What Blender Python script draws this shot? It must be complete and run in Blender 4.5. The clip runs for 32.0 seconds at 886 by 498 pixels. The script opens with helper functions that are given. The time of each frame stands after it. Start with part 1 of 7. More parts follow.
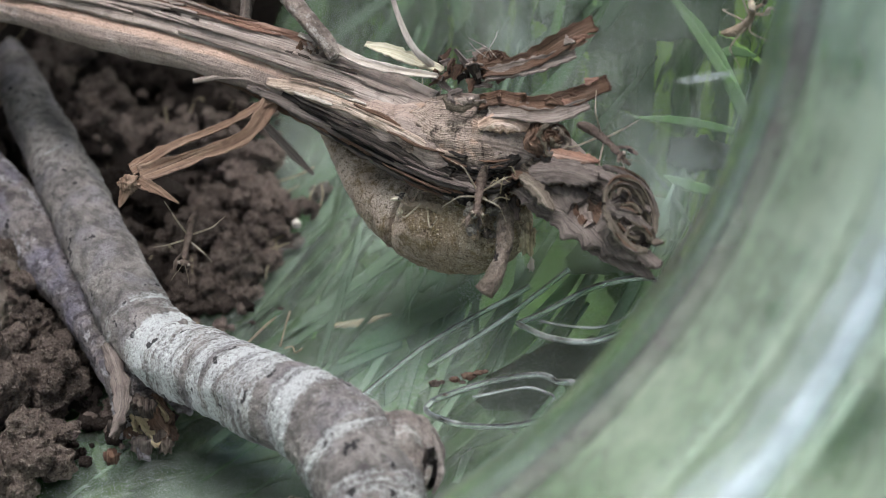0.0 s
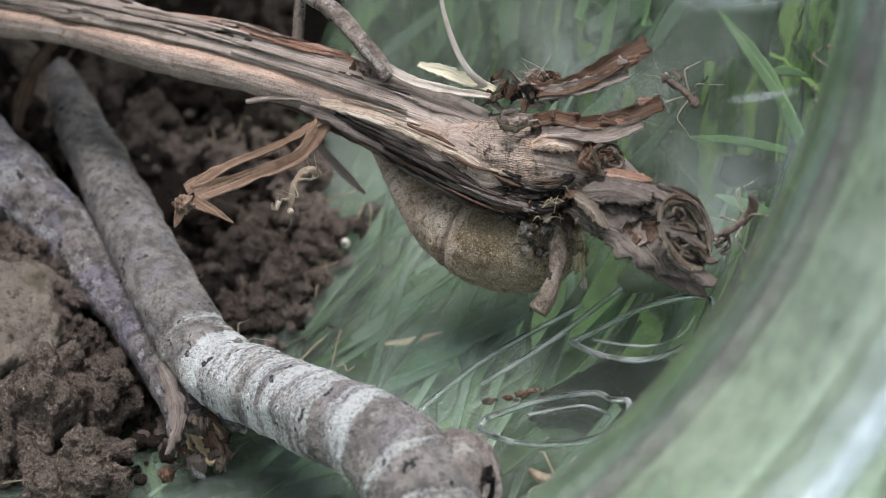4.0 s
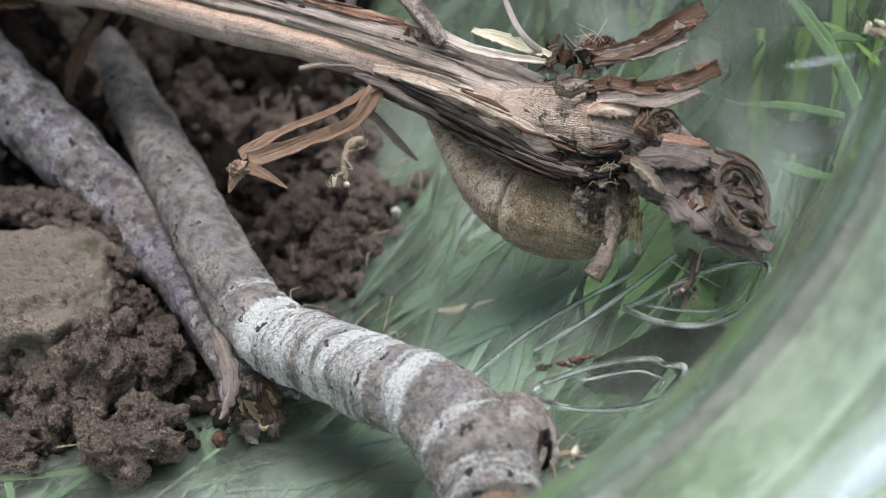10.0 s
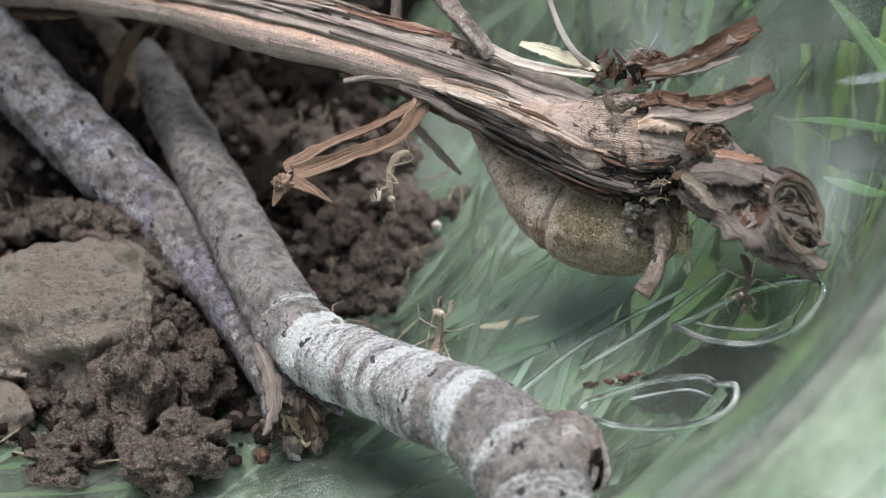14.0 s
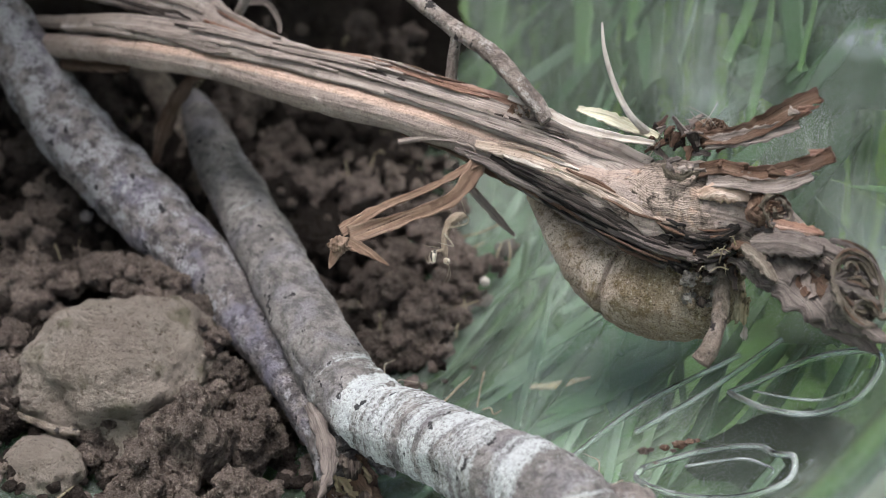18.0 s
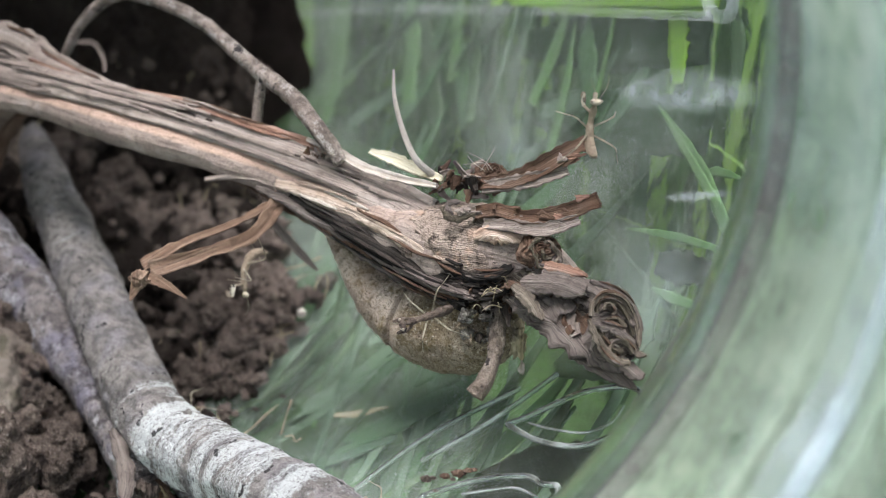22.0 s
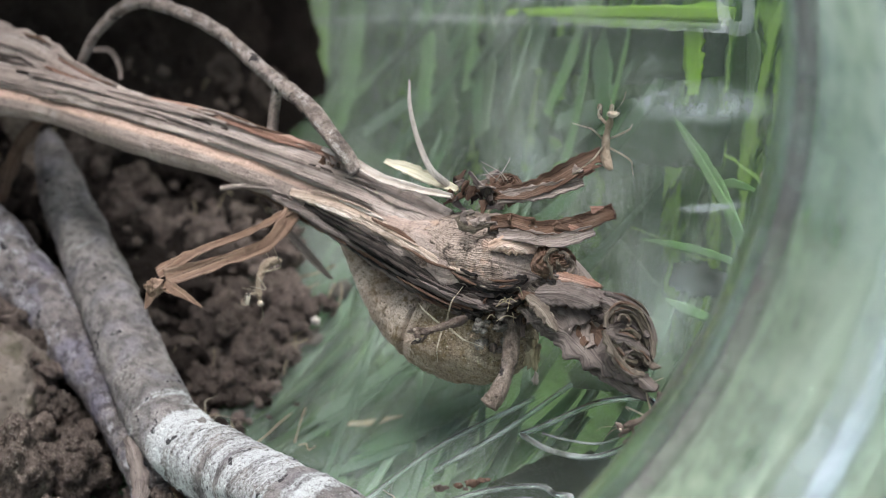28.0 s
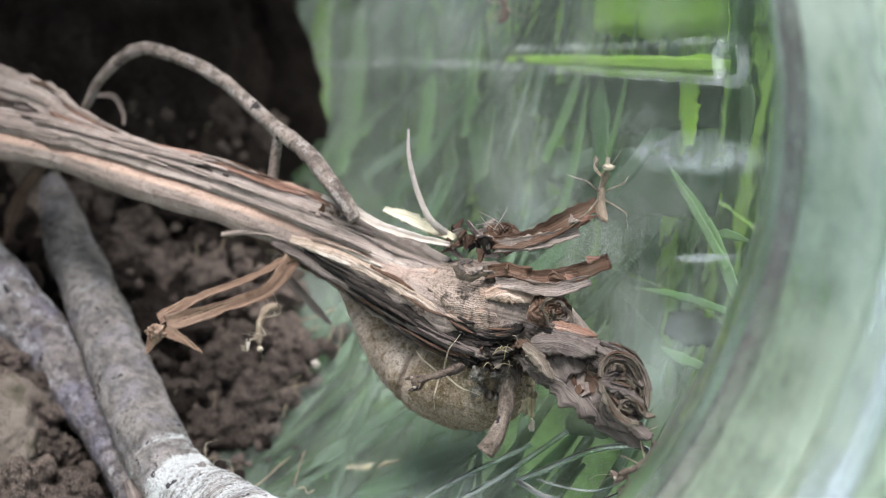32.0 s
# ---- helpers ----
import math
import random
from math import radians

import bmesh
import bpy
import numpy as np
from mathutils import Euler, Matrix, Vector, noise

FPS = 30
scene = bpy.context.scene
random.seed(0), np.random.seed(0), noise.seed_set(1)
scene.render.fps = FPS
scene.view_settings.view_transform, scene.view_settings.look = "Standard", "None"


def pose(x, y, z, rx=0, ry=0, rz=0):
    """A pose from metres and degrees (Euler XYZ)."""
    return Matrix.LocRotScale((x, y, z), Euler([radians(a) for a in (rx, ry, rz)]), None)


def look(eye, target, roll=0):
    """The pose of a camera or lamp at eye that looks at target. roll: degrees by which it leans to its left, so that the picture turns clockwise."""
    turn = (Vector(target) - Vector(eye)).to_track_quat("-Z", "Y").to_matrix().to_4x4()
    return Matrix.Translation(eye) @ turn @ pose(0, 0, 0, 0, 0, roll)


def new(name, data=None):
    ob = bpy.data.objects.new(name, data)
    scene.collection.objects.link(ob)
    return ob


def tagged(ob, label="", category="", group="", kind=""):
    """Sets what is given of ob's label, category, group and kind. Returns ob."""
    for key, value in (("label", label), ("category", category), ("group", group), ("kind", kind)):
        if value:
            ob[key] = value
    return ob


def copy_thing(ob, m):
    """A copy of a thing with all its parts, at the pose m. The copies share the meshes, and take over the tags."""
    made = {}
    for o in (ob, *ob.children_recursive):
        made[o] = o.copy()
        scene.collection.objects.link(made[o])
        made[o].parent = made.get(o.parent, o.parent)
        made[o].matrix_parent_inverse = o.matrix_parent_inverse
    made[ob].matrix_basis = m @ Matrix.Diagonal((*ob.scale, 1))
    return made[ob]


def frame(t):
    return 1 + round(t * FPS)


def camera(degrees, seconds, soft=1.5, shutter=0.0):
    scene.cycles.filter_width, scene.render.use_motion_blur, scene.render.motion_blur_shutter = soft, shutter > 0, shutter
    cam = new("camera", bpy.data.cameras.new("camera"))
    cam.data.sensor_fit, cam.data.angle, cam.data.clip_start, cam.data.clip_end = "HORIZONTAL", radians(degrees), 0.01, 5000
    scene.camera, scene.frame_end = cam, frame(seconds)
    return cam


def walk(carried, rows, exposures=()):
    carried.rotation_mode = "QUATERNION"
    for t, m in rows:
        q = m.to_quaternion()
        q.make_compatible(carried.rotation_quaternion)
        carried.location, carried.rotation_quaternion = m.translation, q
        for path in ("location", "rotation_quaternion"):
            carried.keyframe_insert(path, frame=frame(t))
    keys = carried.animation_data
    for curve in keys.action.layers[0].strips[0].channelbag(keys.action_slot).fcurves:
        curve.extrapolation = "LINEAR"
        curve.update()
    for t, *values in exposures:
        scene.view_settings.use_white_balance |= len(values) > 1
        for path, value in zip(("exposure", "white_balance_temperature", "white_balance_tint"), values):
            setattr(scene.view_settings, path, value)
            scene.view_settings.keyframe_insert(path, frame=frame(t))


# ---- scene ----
cam = camera(26.0, 32.0, soft=0.95)
cam.data.dof.use_dof = True
cam.data.dof.focus_distance = 0.267
cam.data.dof.aperture_fstop = 23.0


PATH = [
    (0.0, 0.00748, 0.00053, 0.15344, -1.481, -26.646, -0.609),
    (0.5, 0.00595, 0.00145, 0.15337, -1.709, -26.404, -0.673),
    (1.0, 0.00492, -5e-05, 0.15478, -1.791, -26.267, -0.631),
    (1.5, 0.00327, -3e-05, 0.15521, -1.834, -26.216, -0.621),
    (2.0, 0.00331, -0.00051, 0.15586, -1.591, -26.158, -0.724),
    (2.5, 0.00319, -0.00028, 0.15499, -1.294, -26.071, -0.696),
    (3.0, 0.00292, -0.00043, 0.15413, -1.197, -26.12, -0.781),
    (3.5, 0.00273, -0.00065, 0.15407, -1.014, -26.182, -0.909),
    (5.5, 0.00269, -0.00086, 0.15881, -0.528, -26.192, -1.169),
    (6.0, 0.00286, -0.00203, 0.15785, -0.45, -26.087, -1.213),
    (6.5, 0.00151, -0.0016, 0.15615, -0.438, -26.169, -1.148),
    (7.0, 0.00194, -0.00165, 0.15636, -0.124, -26.352, -1.311),
    (7.5, 0.00095, -0.00141, 0.15597, -0.157, -26.358, -1.272),
    (8.0, 0.00045, -0.00144, 0.15554, -0.14, -26.269, -1.223),
    (8.5, -0.00032, -0.00127, 0.15437, -0.244, -26.262, -1.113),
    (9.0, 6e-05, -3e-05, 0.15493, -0.014, -26.973, -1.323),
    (9.5, -0.00085, -0.00252, 0.15224, -0.146, -26.511, -1.14),
    (10.0, -0.00122, -0.00194, 0.15217, 0.046, -26.558, -1.236),
    (10.5, -0.0013, -0.00212, 0.15176, 0.118, -26.451, -1.23),
    (11.0, -0.00092, -0.00126, 0.15192, 0.336, -26.591, -1.292),
    (11.5, -0.00166, -0.00091, 0.15159, 0.248, -26.317, -1.107),
    (12.0, -0.0027, -0.00064, 0.15386, -0.012, -26.316, -0.978),
    (12.5, -0.00447, -0.00014, 0.15406, -0.096, -26.245, -0.821),
    (13.0, -0.00358, -0.00122, 0.15398, -0.035, -26.179, -0.924),
    (13.5, -0.00541, 0.00024, 0.15127, 0.243, -26.229, -1.076),
    (15.5, -0.00744, 0.00152, 0.15328, 0.125, -26.251, -0.716),
    (16.0, -0.00808, 0.00141, 0.15328, -0.036, -26.215, -0.636),
    (16.5, -0.0148, 0.00399, 0.15792, 0.269, -26.01, -0.37),
    (17.0, -0.01431, 0.00418, 0.15702, 0.298, -26.057, -0.484),
    (17.5, -0.01399, 0.00468, 0.15866, 0.335, -26.167, -0.47),
    (18.0, -0.01454, 0.00435, 0.15906, 0.261, -26.063, -0.466),
    (18.5, -0.01444, 0.00409, 0.15872, 0.34, -26.06, -0.463),
    (19.0, -0.01178, 0.00043, 0.16077, 0.316, -25.972, -0.405),
    (19.5, -0.0057, -0.00551, 0.165, 0.299, -25.884, -0.495),
    (20.0, -0.00222, -0.00751, 0.1644, 0.369, -26.078, -0.232),
    (20.5, 0.00422, -0.00535, 0.16384, 0.543, -26.226, -0.157),
    (21.0, 0.00894, -0.00406, 0.16562, 0.094, -25.96, 0.346),
    (21.5, 0.01255, -0.00468, 0.1674, -0.476, -25.833, 0.521),
    (22.0, 0.01133, -0.006, 0.16744, -0.679, -25.591, 0.7),
    (22.5, 0.01108, -0.0055, 0.16829, -0.685, -25.625, 0.697),
    (23.0, 0.01078, -0.00597, 0.16842, -0.658, -25.476, 0.745),
    (23.5, 0.01078, -0.00578, 0.16842, -0.555, -25.605, 0.79),
    (24.0, 0.01059, -0.00581, 0.16912, -0.551, -25.549, 0.883),
    (24.5, 0.01038, -0.00566, 0.16874, -0.555, -25.429, 0.861),
    (25.0, 0.01107, -0.00623, 0.1691, -0.487, -25.491, 0.858),
    (25.5, 0.01142, -0.00661, 0.16902, -0.475, -25.471, 0.699),
    (27.5, 0.01096, -0.00616, 0.16888, -0.291, -25.551, 0.764),
    (28.0, 0.01066, -0.00597, 0.16869, -0.342, -25.531, 0.857),
    (28.5, 0.01082, -0.0064, 0.16906, -0.322, -25.43, 0.832),
    (29.0, 0.01202, -0.00772, 0.16982, -0.418, -25.538, 0.805),
    (29.5, 0.01222, -0.00835, 0.16967, -0.334, -25.508, 0.688),
    (30.0, 0.01219, -0.00821, 0.17049, -0.315, -25.514, 0.834),
    (30.5, 0.01178, -0.00769, 0.17295, -0.143, -25.033, 0.808),
    (31.0, 0.01116, -0.00768, 0.17317, -0.151, -24.611, 0.93),
    (31.5, 0.01161, -0.00769, 0.1736, -0.11, -24.619, 0.997),
    (32.0, 0.01164, -0.00768, 0.17302, -0.162, -24.751, 1.051)]
walk(cam, [(t, pose(x, y, z, 0, 0, yaw) @ pose(0, 0, 0, 90 + pitch) @ pose(0, 0, 0, 0, 0, roll)) for t, x, y, z, yaw, pitch, roll in PATH],
     [(0, 0.11, 6470, 12), (3, 0.12, 6470, 12), (9, 0.29, 6470, 12), (13, 0.36, 6470, 12), (17, 0.33, 6470, 12), (21, 0.39, 6470, 12), (22.3, 0.43, 6470, 12), (23, 0.36, 6470, 12), (28, 0.36, 6470, 12), (30.5, 0.39, 6470, 12), (31, 0.41, 6470, 12), (32, 0.57, 6470, 12)])

# ---- light: bright overcast daylight ----
world = bpy.data.worlds.new("sky")
scene.world = world
world.use_nodes = True
wn = world.node_tree.nodes
sky = wn.new("ShaderNodeTexSky")
sky.sky_type, sky.sun_disc = "NISHITA", False
sky.sun_elevation, sky.sun_rotation = radians(58), radians(200)
sky.dust_density, sky.air_density, sky.ozone_density = 1.5, 1.0, 2.0
world.node_tree.links.new(sky.outputs[0], wn["Background"].inputs[0])
wn["Background"].inputs[1].default_value = 0.100
sun = new("sun", bpy.data.lights.new("sun", "SUN"))
sun.data.energy, sun.data.angle, sun.data.color = 3.05, radians(30), (0.985, 0.968, 1.0)
sun.matrix_world = look((0, 0, 1), (0.06, 0.08, 0.0))


# the jar's axis and the level line square to it
AZ = radians(22.0)
AXIS = np.array([-math.sin(AZ), math.cos(AZ), 0.0])
RIGHT = np.array([math.cos(AZ), math.sin(AZ), 0.0])


# ---- materials ----
class Mat:
    """A node material under construction."""

    def __init__(self, name):
        self.m = bpy.data.materials.new(name)
        self.m.use_nodes = True
        self.t = self.m.node_tree
        self.t.nodes.clear()
        self.out = self.t.nodes.new("ShaderNodeOutputMaterial")

    def node(self, kind, **ins):
        n = self.t.nodes.new("ShaderNode" + kind)
        for k, v in ins.items():
            self.put(n.inputs[k.replace("_", " ")], v)
        return n

    def put(self, socket, v):
        if isinstance(v, bpy.types.NodeSocket):
            self.t.links.new(v, socket)
        elif isinstance(v, (tuple, list)) and len(v) == 3 and socket.type == "RGBA":
            socket.default_value = (*v, 1)
        else:
            socket.default_value = v

    def coord(self, kind="Object", scale=(1, 1, 1)):
        c = self.node("TexCoord")
        mp = self.node("Mapping", Vector=c.outputs[kind])
        mp.inputs["Scale"].default_value = scale
        return mp.outputs[0]

    def noise(self, vec, scale, detail=4.0, rough=0.55, warp=0.0):
        n = self.node("TexNoise", Vector=vec, Scale=scale, Detail=detail, Roughness=rough, Distortion=warp)
        return n.outputs["Fac"]

    def cells(self, vec, scale, feature="F1"):
        n = self.node("TexVoronoi", Vector=vec, Scale=scale)
        n.feature = feature
        return n.outputs["Distance"]

    def ramp(self, fac, stops, smooth=False):
        r = self.node("ValToRGB", Fac=fac)
        if smooth:
            r.color_ramp.interpolation = "EASE"
        e = r.color_ramp.elements
        while len(e) < len(stops):
            e.new(0.5)
        for el, (p, c) in zip(e, stops):
            el.position, el.color = p, ((*c, 1) if isinstance(c, tuple) else (c, c, c, 1))
        return r.outputs["Color"]

    def mix(self, fac, a, b, kind="MIX"):
        n = self.t.nodes.new("ShaderNodeMix")
        n.data_type, n.blend_type = "RGBA", kind
        self.put(n.inputs[0], fac), self.put(n.inputs[6], a), self.put(n.inputs[7], b)
        return n.outputs[2]

    def math(self, op, a, b=0.0):
        n = self.t.nodes.new("ShaderNodeMath")
        n.operation = op
        self.put(n.inputs[0], a), self.put(n.inputs[1], b)
        return n.outputs[0]

    def bump(self, height, dist, strength=1.0, under=None):
        n = self.node("Bump", Height=height, Distance=dist, Strength=strength)
        if under is not None:
            self.put(n.inputs["Normal"], under)
        return n.outputs[0]

    def done(self, shader):
        self.t.links.new(shader, self.out.inputs[0])
        return self.m

    def surface(self, color, rough=0.8, normal=None, **more):
        p = self.node("BsdfPrincipled", Base_Color=color, Roughness=rough, **more)
        if normal is not None:
            self.put(p.inputs["Normal"], normal)
        return self.done(p.outputs[0])


def wood_mat(name, dark, mid, light, blotch, fibre=(480, 36), rough=0.85, bands=()):
    """Split, weathered grain that runs along the length, with dark cracks and stains."""
    k = Mat(name)
    grain = k.noise(k.coord("UV", (fibre[0], fibre[1] * 0.5, 1)), 1.0, 5, 0.58, 0.35)
    fine = k.noise(k.coord("UV", (fibre[0] * 5, fibre[1] * 2.0, 1)), 1.0, 4, 0.6, 0.2)
    crack = k.noise(k.coord("UV", (fibre[0] * 1.3, fibre[1] * 0.4, 1)), 1.0, 3, 0.5, 0.4)
    big = k.noise(k.coord(), 150, 5, 0.65)
    mott = k.noise(k.coord(), 520, 5, 0.65)
    spot = k.noise(k.coord(), 1700, 3, 0.65)
    col = k.ramp(grain, [(0.22, dark), (0.42, mid), (0.60, light), (0.80, mid)])
    col = k.mix(k.ramp(big, [(0.45, 0.0), (0.62, 0.55)]), col, blotch)
    col = k.mix(k.ramp(mott, [(0.32, 0.5), (0.48, 0.0)]), col, dark)
    col = k.mix(k.ramp(mott, [(0.60, 0.0), (0.76, 0.25)]), col, light)
    for c0, c1, half, v0, v1, lo, hi in bands:
        uv = k.node("SeparateXYZ", Vector=k.coord("UV"))
        off = k.math("SUBTRACT", k.math("SUBTRACT", uv.outputs[0], c0), k.math("MULTIPLY", uv.outputs[1], c1))
        edge = k.math("MULTIPLY", k.math("SUBTRACT", k.noise(k.coord("UV", (300, 70, 1)), 1.0, 4, 0.6), 0.5), 1.1)
        mask = k.ramp(k.math("ADD", k.math("DIVIDE", k.math("ABSOLUTE", off), half), edge), [(0.75, 1.0), (1.05, 0.0)])
        ends = k.ramp(k.math("MULTIPLY", uv.outputs[1], 5.0), [(v0 * 5, 0.0), (v0 * 5 + 0.06, 1.0), (v1 * 5 - 0.05, 1.0), (v1 * 5, 0.0)])
        lines = k.noise(k.coord("UV", (1400, 30, 1)), 1.0, 4, 0.6, 0.8)
        col = k.mix(k.mix(1.0, mask, ends, "MULTIPLY"), col, k.ramp(lines, [(0.30, lo), (0.66, hi)]))
    col = k.mix(k.ramp(fine, [(0.32, 0.75), (0.5, 0.0)]), col, dark)
    col = k.mix(k.ramp(fine, [(0.56, 0.0), (0.72, 0.28)]), col, light)
    col = k.mix(k.ramp(crack, [(0.25, 0.85), (0.34, 0.0)]), col, tuple(q * 0.35 for q in dark))
    col = k.mix(k.ramp(spot, [(0.64, 0.0), (0.72, 0.6)]), col, tuple(q * 0.5 for q in dark))
    h = k.math("ADD", k.math("ADD", grain, k.math("MULTIPLY", mott, 0.8)), k.math("ADD", k.math("MULTIPLY", fine, 0.9), k.math("ADD", k.math("MULTIPLY", spot, 0.3), k.ramp(crack, [(0.26, 0.0), (0.36, 0.6)]))))
    return k.surface(col, rough, k.bump(h, 0.0006, 0.8), Specular_IOR_Level=0.22)


def smooth_bark_mat(name, base, dark, pale, lichen, lich_lo=0.5, lich_hi=0.62, marks=(230, 800), crust_uv=(90, 230), tint=None, patches=()):
    """Thin bark with short dark cross marks, blotches and crusts of lichen."""
    k = Mat(name)
    rings = k.noise(k.coord("UV", (*marks, 1)), 1.0, 5, 0.62, 0.5)
    obj = k.coord()
    big = k.noise(obj, 210, 5, 0.62)
    fine = k.noise(obj, 1900, 4, 0.7)
    mid = k.noise(obj, 620, 5, 0.65)
    col = k.ramp(big, [(0.3, dark), (0.48, base), (0.68, pale)])
    if tint:
        col = k.mix(k.ramp(k.noise(obj, 150, 3, 0.5), [(0.5, 0.0), (0.62, 0.6)]), col, tint)
    col = k.mix(k.ramp(mid, [(0.38, 0.75), (0.52, 0.0)]), col, dark)
    col = k.mix(k.ramp(rings, [(0.30, 0.9), (0.39, 0.0)]), col, dark)
    crust = k.math("ADD", k.noise(k.coord("UV", (*crust_uv, 1)), 1.0, 6, 0.68), k.math("MULTIPLY", k.math("SUBTRACT", fine, 0.5), 0.3))
    if patches:
        dist = k.math("MULTIPLY", k.node("SeparateXYZ", Vector=k.coord("UV")).outputs[1], 5.0)
        crust = k.math("ADD", crust, k.math("SUBTRACT", k.ramp(dist, [(p * 5.0, q) for p, q in patches]), 0.5))
    col = k.mix(k.ramp(crust, [(lich_lo, 0.0), (lich_hi, 0.94)]), col, lichen)
    col = k.mix(k.ramp(k.noise(obj, 430, 3, 0.5), [(0.655, 0.0), (0.68, 0.95)]), col, (0.022, 0.02, 0.022))
    col = k.mix(k.ramp(fine, [(0.36, 0.5), (0.47, 0.0)]), col, dark)
    grit = k.noise(obj, 5200, 2, 0.6)
    col = k.mix(k.ramp(grit, [(0.36, 0.32), (0.47, 0.0)]), col, dark)
    col = k.mix(k.ramp(grit, [(0.58, 0.0), (0.70, 0.22)]), col, lichen)
    fine = k.math("ADD", fine, k.math("MULTIPLY", grit, 0.45))
    h = k.math("ADD", k.math("MULTIPLY", rings, 0.8), k.math("ADD", k.math("MULTIPLY", fine, 0.7), k.math("ADD", k.math("MULTIPLY", crust, 0.8), k.math("MULTIPLY", mid, 0.8))))
    return k.surface(col, 0.85, k.bump(h, 0.0010, 1.0), Specular_IOR_Level=0.25)


def shaft_mat():
    """Smooth pinkish bark, greyer below, rubbed bare and orange along its upper side."""
    k = Mat("smooth_shaft")
    o = k.coord()
    big, mid, fine = k.noise(o, 160, 5, 0.6), k.noise(o, 620, 5, 0.65), k.noise(o, 2600, 3, 0.65)
    grain = k.noise(k.coord("UV", (900, 45, 1)), 1.0, 5, 0.62, 0.5)
    hair = k.noise(k.coord("UV", (2600, 90, 1)), 1.0, 3, 0.6, 0.3)
    uv = k.node("SeparateXYZ", Vector=k.coord("UV"))
    col = k.ramp(big, [(0.30, (0.215, 0.165, 0.140)), (0.52, (0.325, 0.255, 0.218)), (0.72, (0.42, 0.345, 0.30))])
    edge = k.math("MULTIPLY", k.math("SUBTRACT", k.noise(k.coord("UV", (420, 60, 1)), 1.0, 5, 0.62), 0.5), 1.5)
    off = k.math("DIVIDE", k.math("ABSOLUTE", k.math("SUBTRACT", uv.outputs[0], 0.0052)), 0.0026)
    mask = k.ramp(k.math("ADD", off, edge), [(0.55, 1.0), (1.05, 0.0)])
    ends = k.ramp(k.math("MULTIPLY", uv.outputs[1], 5.0), [(0.24, 0.0), (0.33, 1.0), (0.58, 1.0), (0.66, 0.3)])
    col = k.mix(k.mix(1.0, mask, ends, "MULTIPLY"), col, k.ramp(grain, [(0.30, (0.35, 0.225, 0.165)), (0.62, (0.53, 0.375, 0.295))]))
    col = k.mix(k.ramp(mid, [(0.56, 0.0), (0.74, 0.5)]), col, (0.46, 0.40, 0.355))
    col = k.mix(k.ramp(mid, [(0.30, 0.7), (0.46, 0.0)]), col, (0.12, 0.09, 0.075))
    col = k.mix(k.ramp(grain, [(0.28, 0.85), (0.40, 0.0)]), col, (0.085, 0.064, 0.052))
    col = k.mix(k.ramp(hair, [(0.32, 0.5), (0.46, 0.0)]), col, (0.13, 0.10, 0.083))
    col = k.mix(k.ramp(fine, [(0.34, 0.5), (0.45, 0.0)]), col, (0.10, 0.078, 0.066))
    h = k.math("ADD", k.math("ADD", k.math("MULTIPLY", grain, 0.8), mid), k.math("ADD", k.math("MULTIPLY", fine, 0.5), k.math("MULTIPLY", hair, 0.35)))
    return k.surface(col, 0.82, k.bump(h, 0.0006, 0.85), Specular_IOR_Level=0.25)


def burl_mat(name, pale, mid, dark, lines=40.0, flow=(95, 55)):
    """Figured wood whose grain flows round a knot: contour lines, cracks and rot."""
    k = Mat(name)
    o = k.coord()
    field = k.noise(k.coord("UV", (*flow, 1)), 1.0, 2.2, 0.5, 0.3)
    across = k.node("SeparateXYZ", Vector=k.coord("UV")).outputs[0]
    ring = k.math("PINGPONG", k.math("ADD", k.math("MULTIPLY", across, 4200.0), k.math("MULTIPLY", field, lines)), 0.5)
    thread = k.noise(k.coord("UV", (1500, 60, 1)), 1.0, 4, 0.6, 0.8)
    big, spot, fine = k.noise(o, 190, 4, 0.6), k.noise(o, 800, 4, 0.65), k.noise(o, 2800, 3, 0.65)
    ring = k.math("ADD", ring, k.math("MULTIPLY", k.math("SUBTRACT", fine, 0.5), 0.35))
    col = k.ramp(big, [(0.32, mid), (0.52, tuple((a + b) / 2 for a, b in zip(mid, pale))), (0.70, pale)])
    col = k.mix(k.ramp(ring, [(0.0, 0.42), (0.22, 0.0)]), col, dark)
    col = k.mix(k.ramp(thread, [(0.34, 0.8), (0.48, 0.0)]), col, dark)
    col = k.mix(k.ramp(spot, [(0.36, 0.9), (0.49, 0.0)]), col, dark)
    col = k.mix(k.ramp(k.noise(o, 260, 4, 0.6), [(0.55, 0.0), (0.68, 0.7)]), col, (0.43, 0.28, 0.20))
    col = k.mix(k.ramp(fine, [(0.33, 0.55), (0.46, 0.0)]), col, dark)
    col = k.mix(k.ramp(fine, [(0.60, 0.0), (0.74, 0.35)]), col, pale)
    h = k.math("ADD", k.math("MULTIPLY", k.ramp(ring, [(0.0, 0.0), (0.25, 1.0)]), 0.12), k.math("ADD", k.math("MULTIPLY", spot, 0.9), k.math("MULTIPLY", fine, 0.4)))
    return k.surface(col, 0.86, k.bump(h, 0.0007, 0.9), Specular_IOR_Level=0.2)


